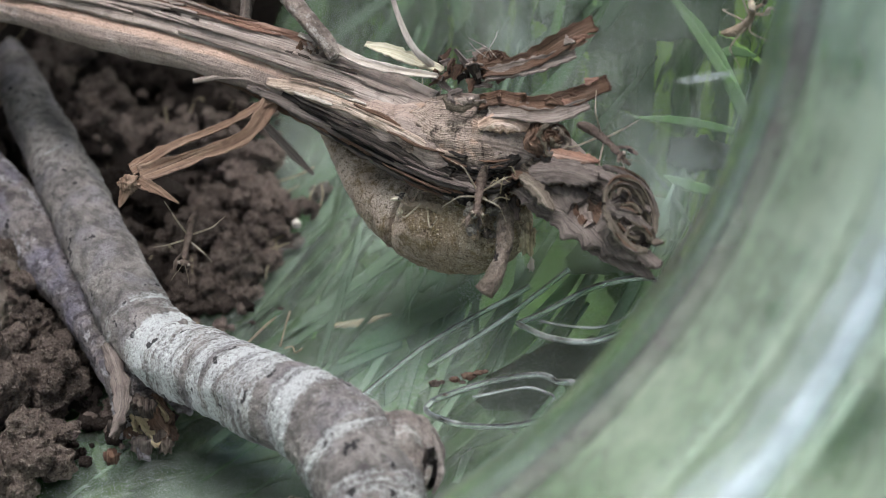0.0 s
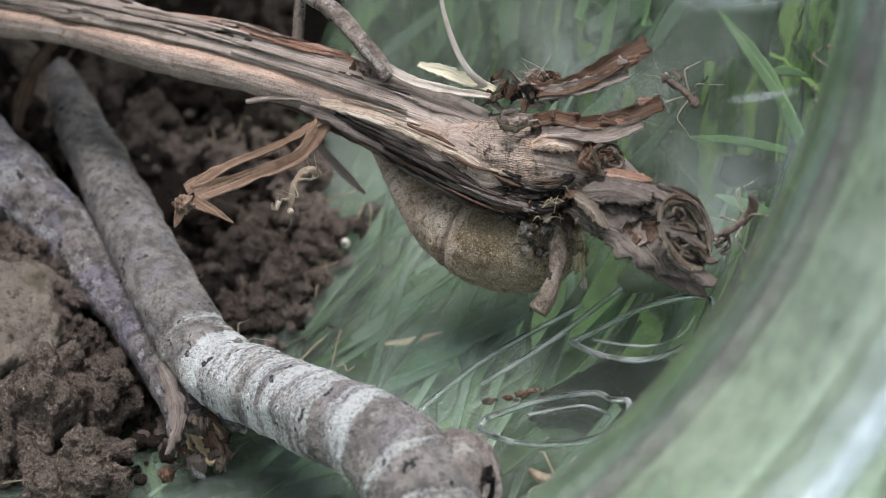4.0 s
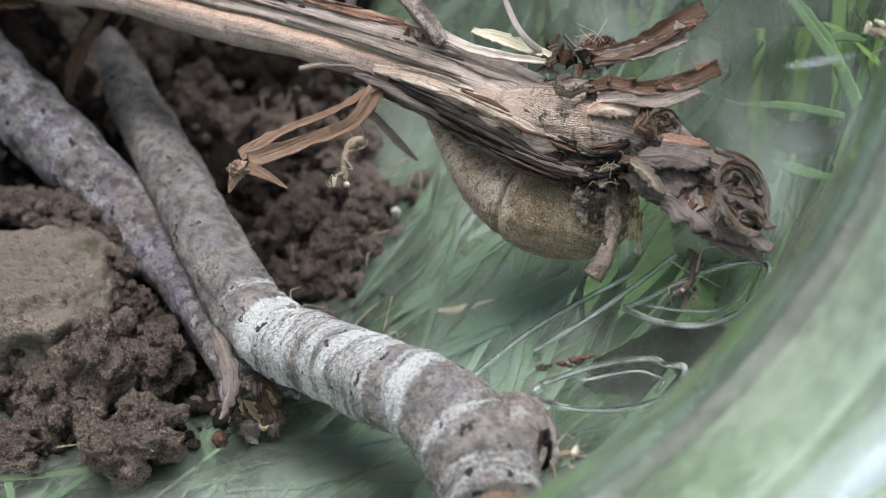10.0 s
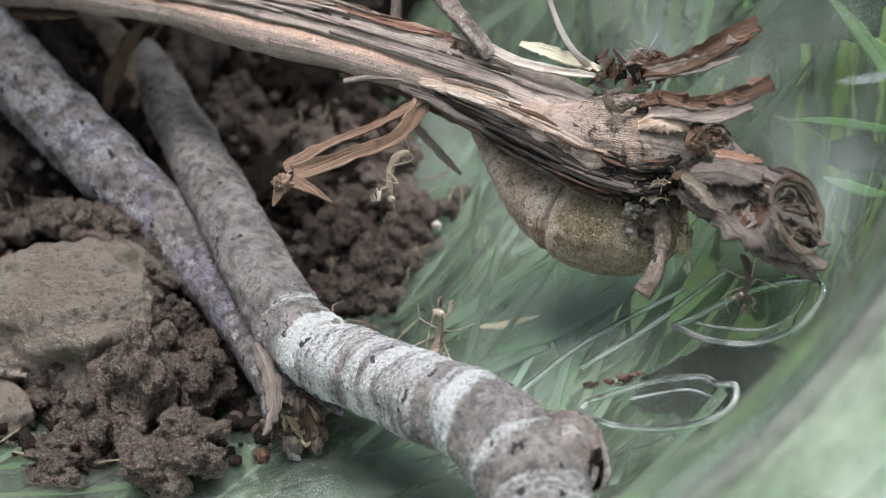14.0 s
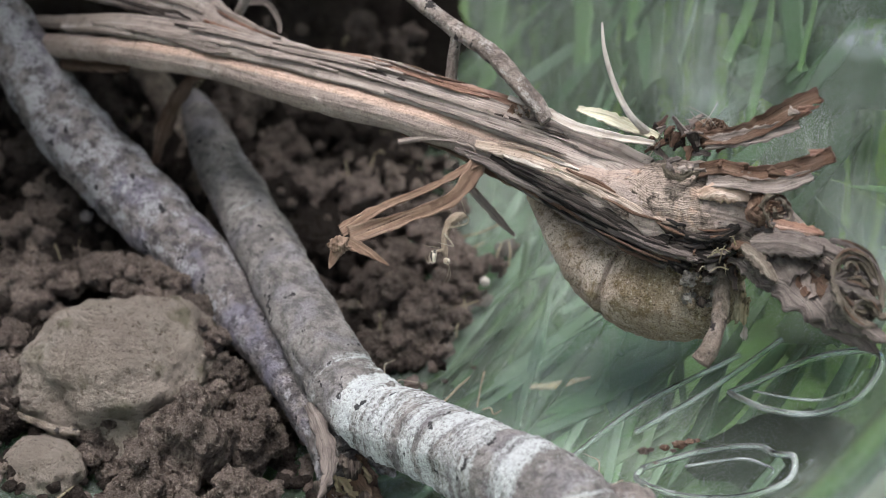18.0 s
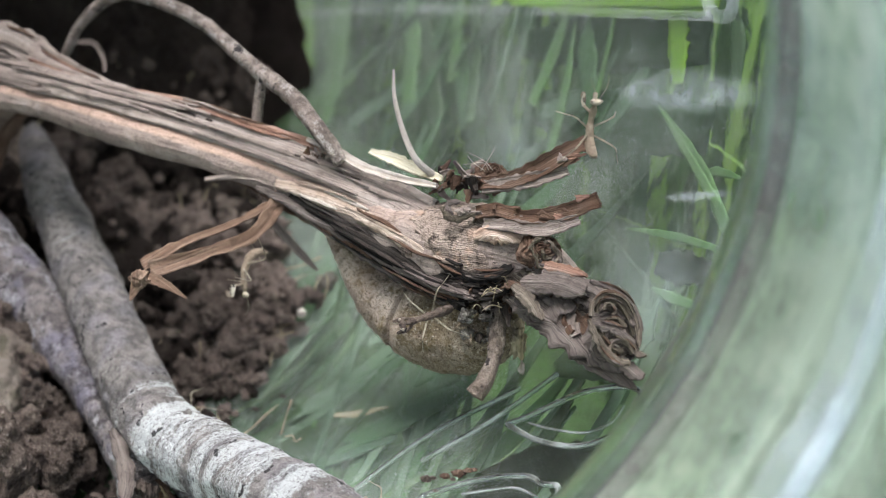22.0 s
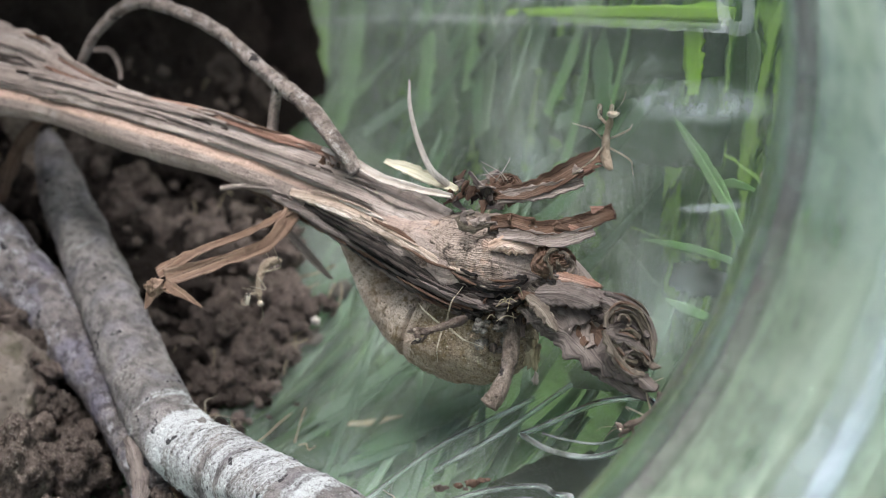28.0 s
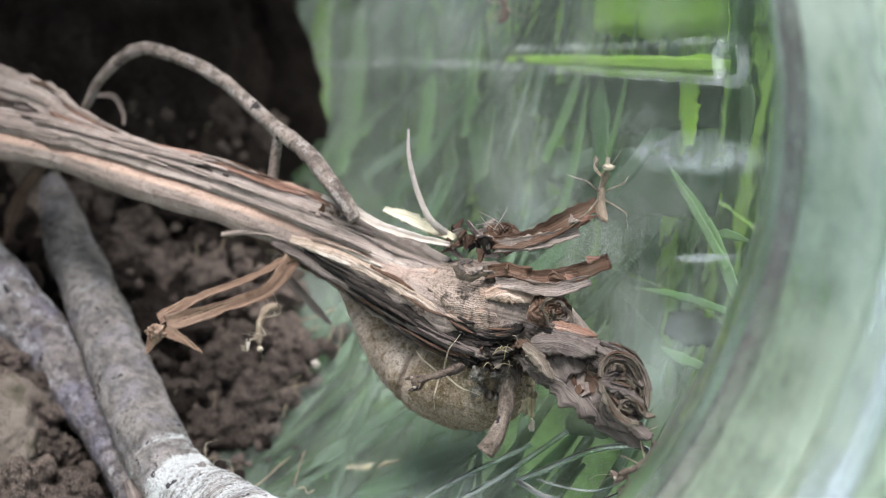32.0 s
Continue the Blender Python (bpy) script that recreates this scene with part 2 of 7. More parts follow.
def case_mat():
    """Hardened foam: grainy tan skin with olive and dark stains."""
    k = Mat("foam_case")
    o = k.coord()
    big, mid, fine = k.noise(o, 120, 5, 0.6), k.noise(o, 500, 5, 0.65), k.noise(o, 2600, 3, 0.65)
    rib = k.noise(k.coord("UV", (40, 1100, 1)), 1.0, 4, 0.6, 0.3)
    grit = k.noise(o, 5200, 2, 0.6)
    col = k.ramp(big, [(0.3, (0.40, 0.30, 0.225)), (0.5, (0.58, 0.455, 0.365)), (0.7, (0.76, 0.64, 0.54))])
    col = k.mix(k.ramp(mid, [(0.51, 0.0), (0.62, 0.75)]), col, (0.22, 0.14, 0.065))
    col = k.mix(k.ramp(k.noise(o, 260, 5, 0.7), [(0.33, 0.85), (0.43, 0.0)]), col, (0.085, 0.062, 0.03))
    sep = k.node("SeparateXYZ", Vector=k.coord("UV"))
    far = k.math("ADD", k.math("MULTIPLY", sep.outputs[1], 40.0), k.math("MULTIPLY", mid, 1.6))
    col = k.mix(k.ramp(k.math("SUBTRACT", far, 1.25), [(0.15, 0.0), (0.55, 0.62)]), col, (0.17, 0.125, 0.05))
    col = k.mix(k.ramp(rib, [(0.32, 0.45), (0.47, 0.0)]), col, (0.15, 0.11, 0.07))
    col = k.mix(k.ramp(fine, [(0.34, 0.75), (0.45, 0.0)]), col, (0.085, 0.06, 0.036))
    col = k.mix(k.ramp(fine, [(0.58, 0.0), (0.70, 0.6)]), col, (0.66, 0.58, 0.49))
    col = k.mix(k.ramp(grit, [(0.36, 0.5), (0.46, 0.0)]), col, (0.10, 0.07, 0.045))
    h = k.math("ADD", k.math("MULTIPLY", fine, 0.7), k.math("ADD", mid, k.math("MULTIPLY", rib, 0.6)))
    return k.surface(col, 0.8, k.bump(h, 0.0011, 1.0), Specular_IOR_Level=0.3)


def soil_mat(name="soil", dry=1.0):
    """Crumbly soil; dry scales its tone, low as if in shade, high as if lit."""
    k = Mat(name)
    o = k.coord()
    a, b, c = k.noise(o, 90, 5, 0.6), k.noise(o, 700, 6, 0.7), k.noise(o, 3500, 3, 0.6)
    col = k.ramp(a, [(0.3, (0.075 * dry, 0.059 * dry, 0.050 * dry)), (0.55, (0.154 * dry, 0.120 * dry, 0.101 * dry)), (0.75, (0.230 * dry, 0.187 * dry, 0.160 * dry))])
    # crevice shade painted in where the bump below runs low
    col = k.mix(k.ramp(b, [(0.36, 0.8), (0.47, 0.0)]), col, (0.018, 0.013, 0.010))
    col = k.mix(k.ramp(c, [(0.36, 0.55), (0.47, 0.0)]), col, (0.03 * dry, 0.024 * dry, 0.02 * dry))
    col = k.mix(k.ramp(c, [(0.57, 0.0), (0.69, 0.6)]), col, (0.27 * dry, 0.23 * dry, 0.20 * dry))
    h = k.math("ADD", k.math("MULTIPLY", b, 1.0), k.math("MULTIPLY", c, 0.45))
    return k.surface(col, 0.95, k.bump(h, 0.0036, 1.0), Specular_IOR_Level=0.05)


def stone_mat():
    k = Mat("muddy_stone")
    o = k.coord()
    a, b, c = k.noise(o, 70, 5, 0.6), k.noise(o, 900, 6, 0.7), k.noise(o, 3500, 3, 0.6)
    col = k.ramp(a, [(0.3, (0.26, 0.212, 0.175)), (0.55, (0.37, 0.308, 0.26)), (0.75, (0.47, 0.405, 0.35))])
    col = k.mix(k.ramp(b, [(0.33, 0.8), (0.46, 0.0)]), col, (0.10, 0.078, 0.06))
    col = k.mix(k.ramp(k.noise(o, 130, 3, 0.5), [(0.56, 0.0), (0.66, 0.6)]), col, (0.10, 0.095, 0.05))
    h = k.math("ADD", b, k.math("MULTIPLY", c, 0.4))
    return k.surface(col, 0.92, k.bump(h, 0.0026, 1.0), Specular_IOR_Level=0.1)


def glass_mat():
    """Clear glass under a thin, uneven film of dust."""
    k = Mat("dusty_glass")
    o = k.coord()
    wave = k.noise(o, 45, 3, 0.5)
    nrm = k.bump(k.math("ADD", wave, k.math("MULTIPLY", k.noise(o, 300, 3, 0.55), 0.05)), 0.0012, 0.22)
    film = k.math("ADD", k.noise(o, 34, 6, 0.68), k.math("MULTIPLY", k.noise(o, 1300, 3, 0.6), 0.3))
    low = k.node("SeparateXYZ", Vector=k.node("NewGeometry").outputs["Position"])
    settled = k.ramp(low.outputs[2], [(0.0, 0.008), (0.055, 0.0)])
    specks = k.math("ADD", k.noise(o, 4600, 2, 0.5), k.math("MULTIPLY", k.noise(o, 90, 4, 0.6), 0.35))
    fac = k.mix(1.0, k.ramp(film, [(0.61, 0.014), (0.86, 0.22)]), k.ramp(specks, [(0.81, 0.0), (0.85, 0.45)]), "ADD")
    fac = k.mix(1.0, fac, settled, "ADD")
    fog = k.math("ADD", low.outputs[2], k.math("MULTIPLY", k.math("SUBTRACT", k.noise(o, 60, 4, 0.6), 0.5), 0.05))
    fac = k.mix(1.0, fac, k.ramp(fog, [(0.035, 0.0), (0.085, 0.018)]), "ADD")
    deep = k.node("VectorMath", Vector=k.node("NewGeometry").outputs["Position"])
    deep.operation = "DOT_PRODUCT"
    deep.inputs[1].default_value = tuple(AXIS)
    grime = k.ramp(k.math("ADD", deep.outputs["Value"], k.math("MULTIPLY", film, 0.06)), [(0.29, 0.0), (0.42, 0.20)])
    fac = k.mix(1.0, fac, grime, "ADD")
    fac = k.mix(1.0, fac, k.ramp(deep.outputs["Value"], [(0.165, 0.8), (0.205, 1.0)]), "MULTIPLY")
    g = k.node("BsdfGlass", Color=(0.95, 0.985, 0.965), Roughness=0.0, IOR=1.45, Normal=nrm)
    d = k.node("BsdfDiffuse", Color=(0.64, 0.70, 0.635))
    tr = k.node("BsdfTranslucent", Color=(0.63, 0.71, 0.625))
    both = k.node("MixShader", Fac=0.5)
    k.put(both.inputs[1], d.outputs[0]), k.put(both.inputs[2], tr.outputs[0])
    s = k.node("MixShader", Fac=fac)
    k.put(s.inputs[1], g.outputs[0]), k.put(s.inputs[2], both.outputs[0])
    return k.done(s.outputs[0])


def glass_mat_clear(name="moulded_glass", lo=0.02, hi=0.24):
    """Moulded glass lines, their bright highlights put in as whitish colour."""
    k = Mat(name)
    g = k.node("BsdfGlass", Color=(0.95, 0.985, 0.97), Roughness=0.03, IOR=1.45)
    d = k.node("BsdfDiffuse", Color=(0.80, 0.84, 0.81))
    s = k.node("MixShader", Fac=k.ramp(k.noise(k.coord(), 160, 3, 0.6), [(0.4, lo), (0.7, hi)]))
    k.put(s.inputs[1], g.outputs[0]), k.put(s.inputs[2], d.outputs[0])
    return k.done(s.outputs[0])


def smear_mat(name, lo, hi, scale, tone=(0.78, 0.83, 0.80), fade=0.0):
    """A thin cloudy film, partly see-through, for the neck's rim, dried water marks and painted highlights; fade: how
    far it thins out towards its edge.
    """
    k = Mat(name)
    o = k.coord()
    n = k.math("ADD", k.noise(o, scale, 5, 0.65), k.math("MULTIPLY", k.noise(o, 2600, 2, 0.6), 0.25))
    d = k.node("BsdfDiffuse", Color=tone)
    tr = k.node("BsdfTranslucent", Color=tone)
    both = k.node("MixShader", Fac=0.5)
    k.put(both.inputs[1], d.outputs[0]), k.put(both.inputs[2], tr.outputs[0])
    fac = k.ramp(n, [(0.55, lo), (0.80, hi)])
    if fade:
        far = k.node("VectorMath", Vector=k.node("TexCoord").outputs["UV"])
        far.operation = "DISTANCE"
        far.inputs[1].default_value = (0.5, 0.5, 0.0)
        worn = k.math("ADD", k.math("MULTIPLY", far.outputs["Value"], 2.0), k.math("MULTIPLY", k.math("SUBTRACT", n, 0.6), 2.2))
        fac = k.mix(1.0, fac, k.ramp(worn, [(1.0 - fade, 1.0), (1.0, 0.0)], True), "MULTIPLY")
    s = k.node("MixShader", Fac=fac)
    k.put(s.inputs[1], k.node("BsdfTransparent").outputs[0]), k.put(s.inputs[2], both.outputs[0])
    return k.done(s.outputs[0])


def frost_mat():
    """The neck's cloudy, scuffed glass."""
    k = Mat("cloudy_glass")
    o = k.coord()
    g = k.node("BsdfGlass", Color=(0.93, 0.98, 0.95), Roughness=0.08, IOR=1.45)
    d = k.node("BsdfDiffuse", Color=(0.81, 0.855, 0.77))
    tr = k.node("BsdfTranslucent", Color=(0.82, 0.895, 0.76))
    both = k.node("MixShader", Fac=0.80)
    k.put(both.inputs[1], d.outputs[0]), k.put(both.inputs[2], tr.outputs[0])
    s = k.node("MixShader", Fac=k.ramp(k.math("ADD", k.math("MULTIPLY", k.noise(k.coord("UV", (60, 160, 1)), 1.0, 5, 0.65), 0.5), k.math("MULTIPLY", k.noise(o, 55, 3, 0.55), 0.5)), [(0.40, 0.06), (0.60, 0.62)]))
    k.put(s.inputs[1], g.outputs[0]), k.put(s.inputs[2], both.outputs[0])
    return k.done(s.outputs[0])


def leaf_mat(name, dark, light, rough=0.45):
    k = Mat(name)
    info = k.node("NewGeometry")
    rnd = info.outputs["Random Per Island"]
    obj = k.node("ObjectInfo").outputs["Random"]
    mixv = k.math("FRACT", k.math("ADD", rnd, obj))
    vein = k.noise(k.coord("UV", (40, 3, 1)), 1.0, 3, 0.5)
    col = k.mix(mixv, dark, light)
    col = k.mix(k.ramp(vein, [(0.35, 0.5), (0.6, 0.0)]), col, dark)
    p = k.node("BsdfPrincipled", Base_Color=col, Roughness=rough, Specular_IOR_Level=0.4)
    t = k.node("BsdfTranslucent", Color=k.mix(0.28, col, (0.25, 0.45, 0.08)))
    s = k.node("MixShader", Fac=0.48)
    k.put(s.inputs[1], p.outputs[0]), k.put(s.inputs[2], t.outputs[0])
    return k.done(s.outputs[0])


def ground_mat():
    k = Mat("turf")
    o = k.coord()
    a, b = k.noise(o, 30, 6, 0.65), k.noise(o, 400, 4, 0.6)
    col = k.ramp(a, [(0.3, (0.030, 0.055, 0.018)), (0.5, (0.075, 0.14, 0.04)), (0.7, (0.12, 0.22, 0.06))])
    col = k.mix(k.ramp(b, [(0.3, 0.6), (0.55, 0.0)]), col, (0.02, 0.024, 0.012))
    return k.surface(col, 0.9, k.bump(b, 0.002, 0.8))


# One soil in several tones: light and shade are put into its colour
M_SUNSOIL, M_LITSOIL, M_SHADESOIL = soil_mat("sunlit_soil", 2.0), soil_mat("lit_soil", 1.30), soil_mat("shaded_soil", 0.2)
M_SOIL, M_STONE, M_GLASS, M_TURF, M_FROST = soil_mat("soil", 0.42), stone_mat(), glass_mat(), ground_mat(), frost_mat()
M_SEAM = smear_mat("dark_rim", 0.30, 0.92, 90, (0.20, 0.19, 0.18))
M_GRASS = leaf_mat("grass", (0.020, 0.038, 0.016), (0.175, 0.260, 0.135))
M_DRY = leaf_mat("greyed_grass", (0.09, 0.145, 0.09), (0.25, 0.34, 0.235))
M_BRIGHT = leaf_mat("young_grass", (0.15, 0.31, 0.05), (0.54, 0.78, 0.20))
M_BROAD = leaf_mat("broad_leaf", (0.055, 0.115, 0.05), (0.12, 0.22, 0.095))
# lime green raised in tone: sunshine is part of this colour
M_LIME = leaf_mat("sunlit_lime_tone", (0.27, 0.48, 0.045), (0.40, 0.62, 0.10))
M_FRESH = leaf_mat("fresh_blade", (0.10, 0.20, 0.065), (0.19, 0.32, 0.12))
# leaf colour darkened to stand for shade round the jar
M_SHADELEAF = leaf_mat("shade_toned_leaf", (0.022, 0.045, 0.022), (0.045, 0.08, 0.04))
# black patch colour for shaded gaps among the plants
M_GAPDARK = leaf_mat("dark_gap_patch", (0.008, 0.010, 0.007), (0.014, 0.016, 0.012))
M_LIMB = shaft_mat()
M_BURL = burl_mat("figured_burl", (0.42, 0.33, 0.272), (0.235, 0.18, 0.145), (0.036, 0.027, 0.021))
M_SPLIT = wood_mat("split_grey_wood", (0.10, 0.078, 0.066), (0.31, 0.25, 0.215), (0.46, 0.39, 0.345), (0.26, 0.20, 0.17), (700, 22))
# near-black wood: the shade of gaps and hollows is in its colour
M_ROTSHADE = wood_mat("rot_and_gap_shade", (0.004, 0.003, 0.003), (0.016, 0.013, 0.011), (0.075, 0.060, 0.050), (0.012, 0.010, 0.009), (900, 26))
M_LEDGE = wood_mat("torn_pale_wood", (0.10, 0.07, 0.052), (0.41, 0.315, 0.245), (0.58, 0.48, 0.40), (0.34, 0.25, 0.185), (900, 26))
M_BARE = wood_mat("bare_orange_wood", (0.20, 0.125, 0.09), (0.50, 0.345, 0.255), (0.66, 0.52, 0.43), (0.42, 0.30, 0.235), (900, 26))
M_DARKBARK = wood_mat("dark_bark", (0.010, 0.008, 0.007), (0.045, 0.034, 0.028), (0.15, 0.118, 0.096), (0.03, 0.023, 0.02))
M_FLAKE = wood_mat("brown_flake", (0.040, 0.023, 0.016), (0.115, 0.070, 0.048), (0.19, 0.13, 0.095), (0.115, 0.055, 0.030), (1300, 60))
M_GREYFLAKE = wood_mat("grey_flake", (0.085, 0.068, 0.058), (0.25, 0.20, 0.172), (0.38, 0.32, 0.28), (0.18, 0.14, 0.118), (1300, 60))
M_DARKTIP = wood_mat("plum_grey_bark", (0.055, 0.044, 0.039), (0.145, 0.116, 0.102), (0.225, 0.186, 0.165), (0.11, 0.086, 0.075), (1300, 60))
M_REDFLAKE = wood_mat("reddish_flake", (0.09, 0.045, 0.032), (0.27, 0.15, 0.105), (0.42, 0.29, 0.23), (0.22, 0.12, 0.085), (1300, 60))
M_TIPFLAKE = wood_mat("tip_flake", (0.040, 0.031, 0.024), (0.150, 0.120, 0.094), (0.255, 0.212, 0.17), (0.11, 0.086, 0.064), (1300, 60))
M_TIPDARK = wood_mat("olive_brown_rim", (0.03, 0.024, 0.017), (0.105, 0.085, 0.062), (0.19, 0.158, 0.118), (0.08, 0.064, 0.044), (1300, 60))
M_TWIG = smooth_bark_mat("grey_bark", (0.265, 0.238, 0.218), (0.10, 0.088, 0.085), (0.40, 0.36, 0.335), (0.66, 0.675, 0.665), 0.48, 0.60, (160, 700), (34, 200), (0.25, 0.235, 0.255), ((0.0, 0.33), (0.074, 0.36), (0.086, 0.55), (0.108, 0.53), (0.118, 0.49), (0.15, 0.47)))
M_THICK = smooth_bark_mat("wrinkled_bark", (0.30, 0.25, 0.222), (0.10, 0.082, 0.078), (0.41, 0.355, 0.322), (0.50, 0.48, 0.455), 0.55, 0.68, (120, 700), (60, 260))
M_LEFT = smooth_bark_mat("mottled_bark", (0.25, 0.215, 0.20), (0.050, 0.044, 0.046), (0.33, 0.295, 0.285), (0.44, 0.42, 0.43), 0.52, 0.62, (200, 400), (260, 200), (0.23, 0.215, 0.29), ((0.0, 0.57), (0.05, 0.55), (0.068, 0.49), (0.12, 0.45)))
M_SHOOT = smooth_bark_mat("shoot_bark", (0.33, 0.265, 0.225), (0.11, 0.085, 0.072), (0.46, 0.39, 0.345), (0.54, 0.49, 0.45), 0.53, 0.65, (160, 500), (160, 200))
M_OOTHECA = case_mat()
M_STUB = smooth_bark_mat("stub_bark", (0.25, 0.195, 0.155), (0.09, 0.07, 0.055), (0.36, 0.295, 0.245), (0.40, 0.34, 0.29), 0.55, 0.7)
M_PEEL = wood_mat("peeled_strip", (0.085, 0.052, 0.037), (0.21, 0.132, 0.090), (0.34, 0.245, 0.185), (0.165, 0.098, 0.065))
M_PALE = wood_mat("pale_strip", (0.24, 0.195, 0.155), (0.47, 0.415, 0.36), (0.66, 0.61, 0.55), (0.44, 0.38, 0.31))
M_CREAM = wood_mat("cream_inner_bark", (0.30, 0.26, 0.17), (0.54, 0.50, 0.375), (0.70, 0.67, 0.54), (0.48, 0.43, 0.30), (700, 20))
M_STRAW = wood_mat("straw", (0.22, 0.17, 0.10), (0.44, 0.36, 0.23), (0.58, 0.50, 0.36), (0.36, 0.29, 0.18))


# ---- building helpers ----
def mesh_from(name, verts, faces, uvs=None, smooth=True, mats=(), slots=None):
    me = bpy.data.meshes.new(name)
    me.from_pydata([tuple(v) for v in verts], [], faces)
    if uvs is not None:
        layer = me.uv_layers.new(name="UVMap")
        loops = np.empty(len(me.loops), dtype=np.int32)
        me.loops.foreach_get("vertex_index", loops)
        layer.data.foreach_set("uv", np.asarray(uvs, dtype=np.float32)[loops].ravel())
    for m in mats:
        me.materials.append(m)
    me.polygons.foreach_set("use_smooth", [smooth] * len(me.polygons))
    if slots is not None:
        me.polygons.foreach_set("material_index", slots)
    me.update()
    return me


def base(name, at, label, category, group="", kind=""):
    """An Empty that carries a thing's parts."""
    ob = new(name)
    ob.location, ob.empty_display_size = at, 0.005
    return tagged(ob, label, category, group, kind)


def origin(ob):
    return Vector((0, 0, 0)) if ob is None else ob.location + origin(ob.parent)


def part(name, shape, material, parent, label=""):
    """One mesh object under a thing or a part; the shape (verts, faces, uvs) is in world metres."""
    v, f, uv = shape
    off = np.array(origin(parent))
    ob = new(name, mesh_from(name, np.asarray(v) - off, f, uv, True, (material,)))
    ob.parent = parent
    return tagged(ob, label)


def whole(name, shape, material, label, category, group="", kind="", at=None, smooth=True):
    """A thing in one mesh; its origin lies at its lowest middle point."""
    v, f, uv = shape
    v = np.asarray(v, float)
    at = np.array([v[:, 0].mean(), v[:, 1].mean(), v[:, 2].min()]) if at is None else np.array(at)
    ob = new(name, mesh_from(name, v - at, f, uv, smooth, (material,)))
    ob.location = at
    return tagged(ob, label, category, group, kind)


def spline(ctrl, n):
    """n points evenly spaced in parameter on a Catmull-Rom curve through rows of numbers."""
    c = np.asarray(ctrl, float)
    p = np.vstack([2 * c[0] - c[1], c, 2 * c[-1] - c[-2]])
    u = np.linspace(0, len(c) - 1 - 1e-9, n)
    i = u.astype(int)
    t = (u - i)[:, None]
    a, b, d, e = p[i], p[i + 1], p[i + 2], p[i + 3]
    return 0.5 * (2 * b + (d - a) * t + (2 * a - 5 * b + 4 * d - e) * t * t + (3 * b - a - 3 * d + e) * t**3)


def frames_along(pts):
    tan = np.gradient(pts, axis=0)
    tan /= np.linalg.norm(tan, axis=1)[:, None] + 1e-12
    side = np.cross(tan[0], (0, 0, 1.0))
    side /= np.linalg.norm(side) + 1e-12
    sides = []
    for t in tan:
        side = side - t * (side @ t)
        side /= np.linalg.norm(side) + 1e-12
        sides.append(side)
    sides = np.array(sides)
    return tan, sides, np.cross(sides, tan)


def sweep(ctrl, n_len=80, n_ring=32, flute=0.0, flutes=70.0, lump=0.0, lumps=180.0, fine=0.0, seed=0, squash=1.0, along=25.0, arc=(-math.pi, math.pi)):
    """A limb through rows (x, y, z, radius): ridges along it (flute), lumps and a fine skin, all as shares of its radius."""
    c = spline(ctrl, n_len)
    pts, rad = c[:, :3], np.maximum(c[:, 3], 1e-5)
    tan, side, up = frames_along(pts)
    dist = np.r_[0, np.cumsum(np.linalg.norm(np.diff(pts, axis=0), axis=1))]
    th = np.linspace(arc[0], arc[1], n_ring, endpoint=False)
    verts, uvs = [], []
    for i in range(n_len):
        for a in th:
            ca, sa = math.cos(a), math.sin(a)
            k = 1.0
            if flute:
                k += flute * (noise.noise((ca * flutes * 0.035, sa * flutes * 0.035, dist[i] * along + seed)) + 0.7 * noise.noise((ca * flutes * 0.09, sa * flutes * 0.09, dist[i] * along * 1.3 + seed + 9)))
            d = (side[i] * ca + up[i] * sa * squash) * rad[i]
            p = pts[i] + d
            if lump:
                k += lump * noise.noise(Vector(p) * lumps + Vector((seed, 0, 0)))
            if fine:
                k += fine * noise.noise(Vector(p) * lumps * 5 + Vector((0, seed, 0)))
            verts.append(pts[i] + d * k)
            uvs.append((a / (2 * math.pi) * 0.03, dist[i]))
    faces = []
    for i in range(n_len - 1):
        for j in range(n_ring):
            j2 = (j + 1) % n_ring
            faces.append((i * n_ring + j, i * n_ring + j2, (i + 1) * n_ring + j2, (i + 1) * n_ring + j))
    for i, flip in ((0, True), (n_len - 1, False)):
        verts.append(pts[i] + tan[i] * (-0.15 if flip else 0.15) * rad[i])
        uvs.append((0.0, dist[i]))
        c0 = len(verts) - 1
        for j in range(n_ring):
            a, b = i * n_ring + j, i * n_ring + (j + 1) % n_ring
            faces.append((c0, b, a) if flip else (c0, a, b))
    return np.array(verts), faces, np.array(uvs)


def merged(*shapes):
    """Several shapes as one."""
    vs, fs, us, n = [], [], [], 0
    for v, f, u in shapes:
        vs.append(np.asarray(v)), us.append(np.asarray(u))
        fs += [tuple(i + n for i in q) for q in f]
        n += len(v)
    return np.vstack(vs), fs, np.vstack(us)


def blob(at, size, seed, rough=0.25, sub=3, lumps=1.6, flat=1.0, fine=0.1):
    """An uneven clod of about that radius, in metres or as three half-axes."""
    bm = bmesh.new()
    bmesh.ops.create_icosphere(bm, subdivisions=sub, radius=1.0)
    size = np.array(size if isinstance(size, (tuple, list)) else (size, size, size * flat))
    off = Vector((seed * 3.7, seed * 1.3, -seed * 2.1))
    v = []
    for q in bm.verts:
        k = 1 + rough * noise.noise(q.co * lumps + off) + rough * 0.55 * noise.noise(q.co * lumps * 2.4 + off) + fine * noise.noise(q.co * lumps * 6 + off)
        k += fine * 0.8 * noise.noise(q.co * lumps * 13 + off)
        v.append(np.array(q.co * k) * size + np.array(at))
    f = [tuple(x.index for x in q.verts) for q in bm.faces]
    bm.free()
    v = np.array(v)
    return v, f, v[:, :2] * 1.0


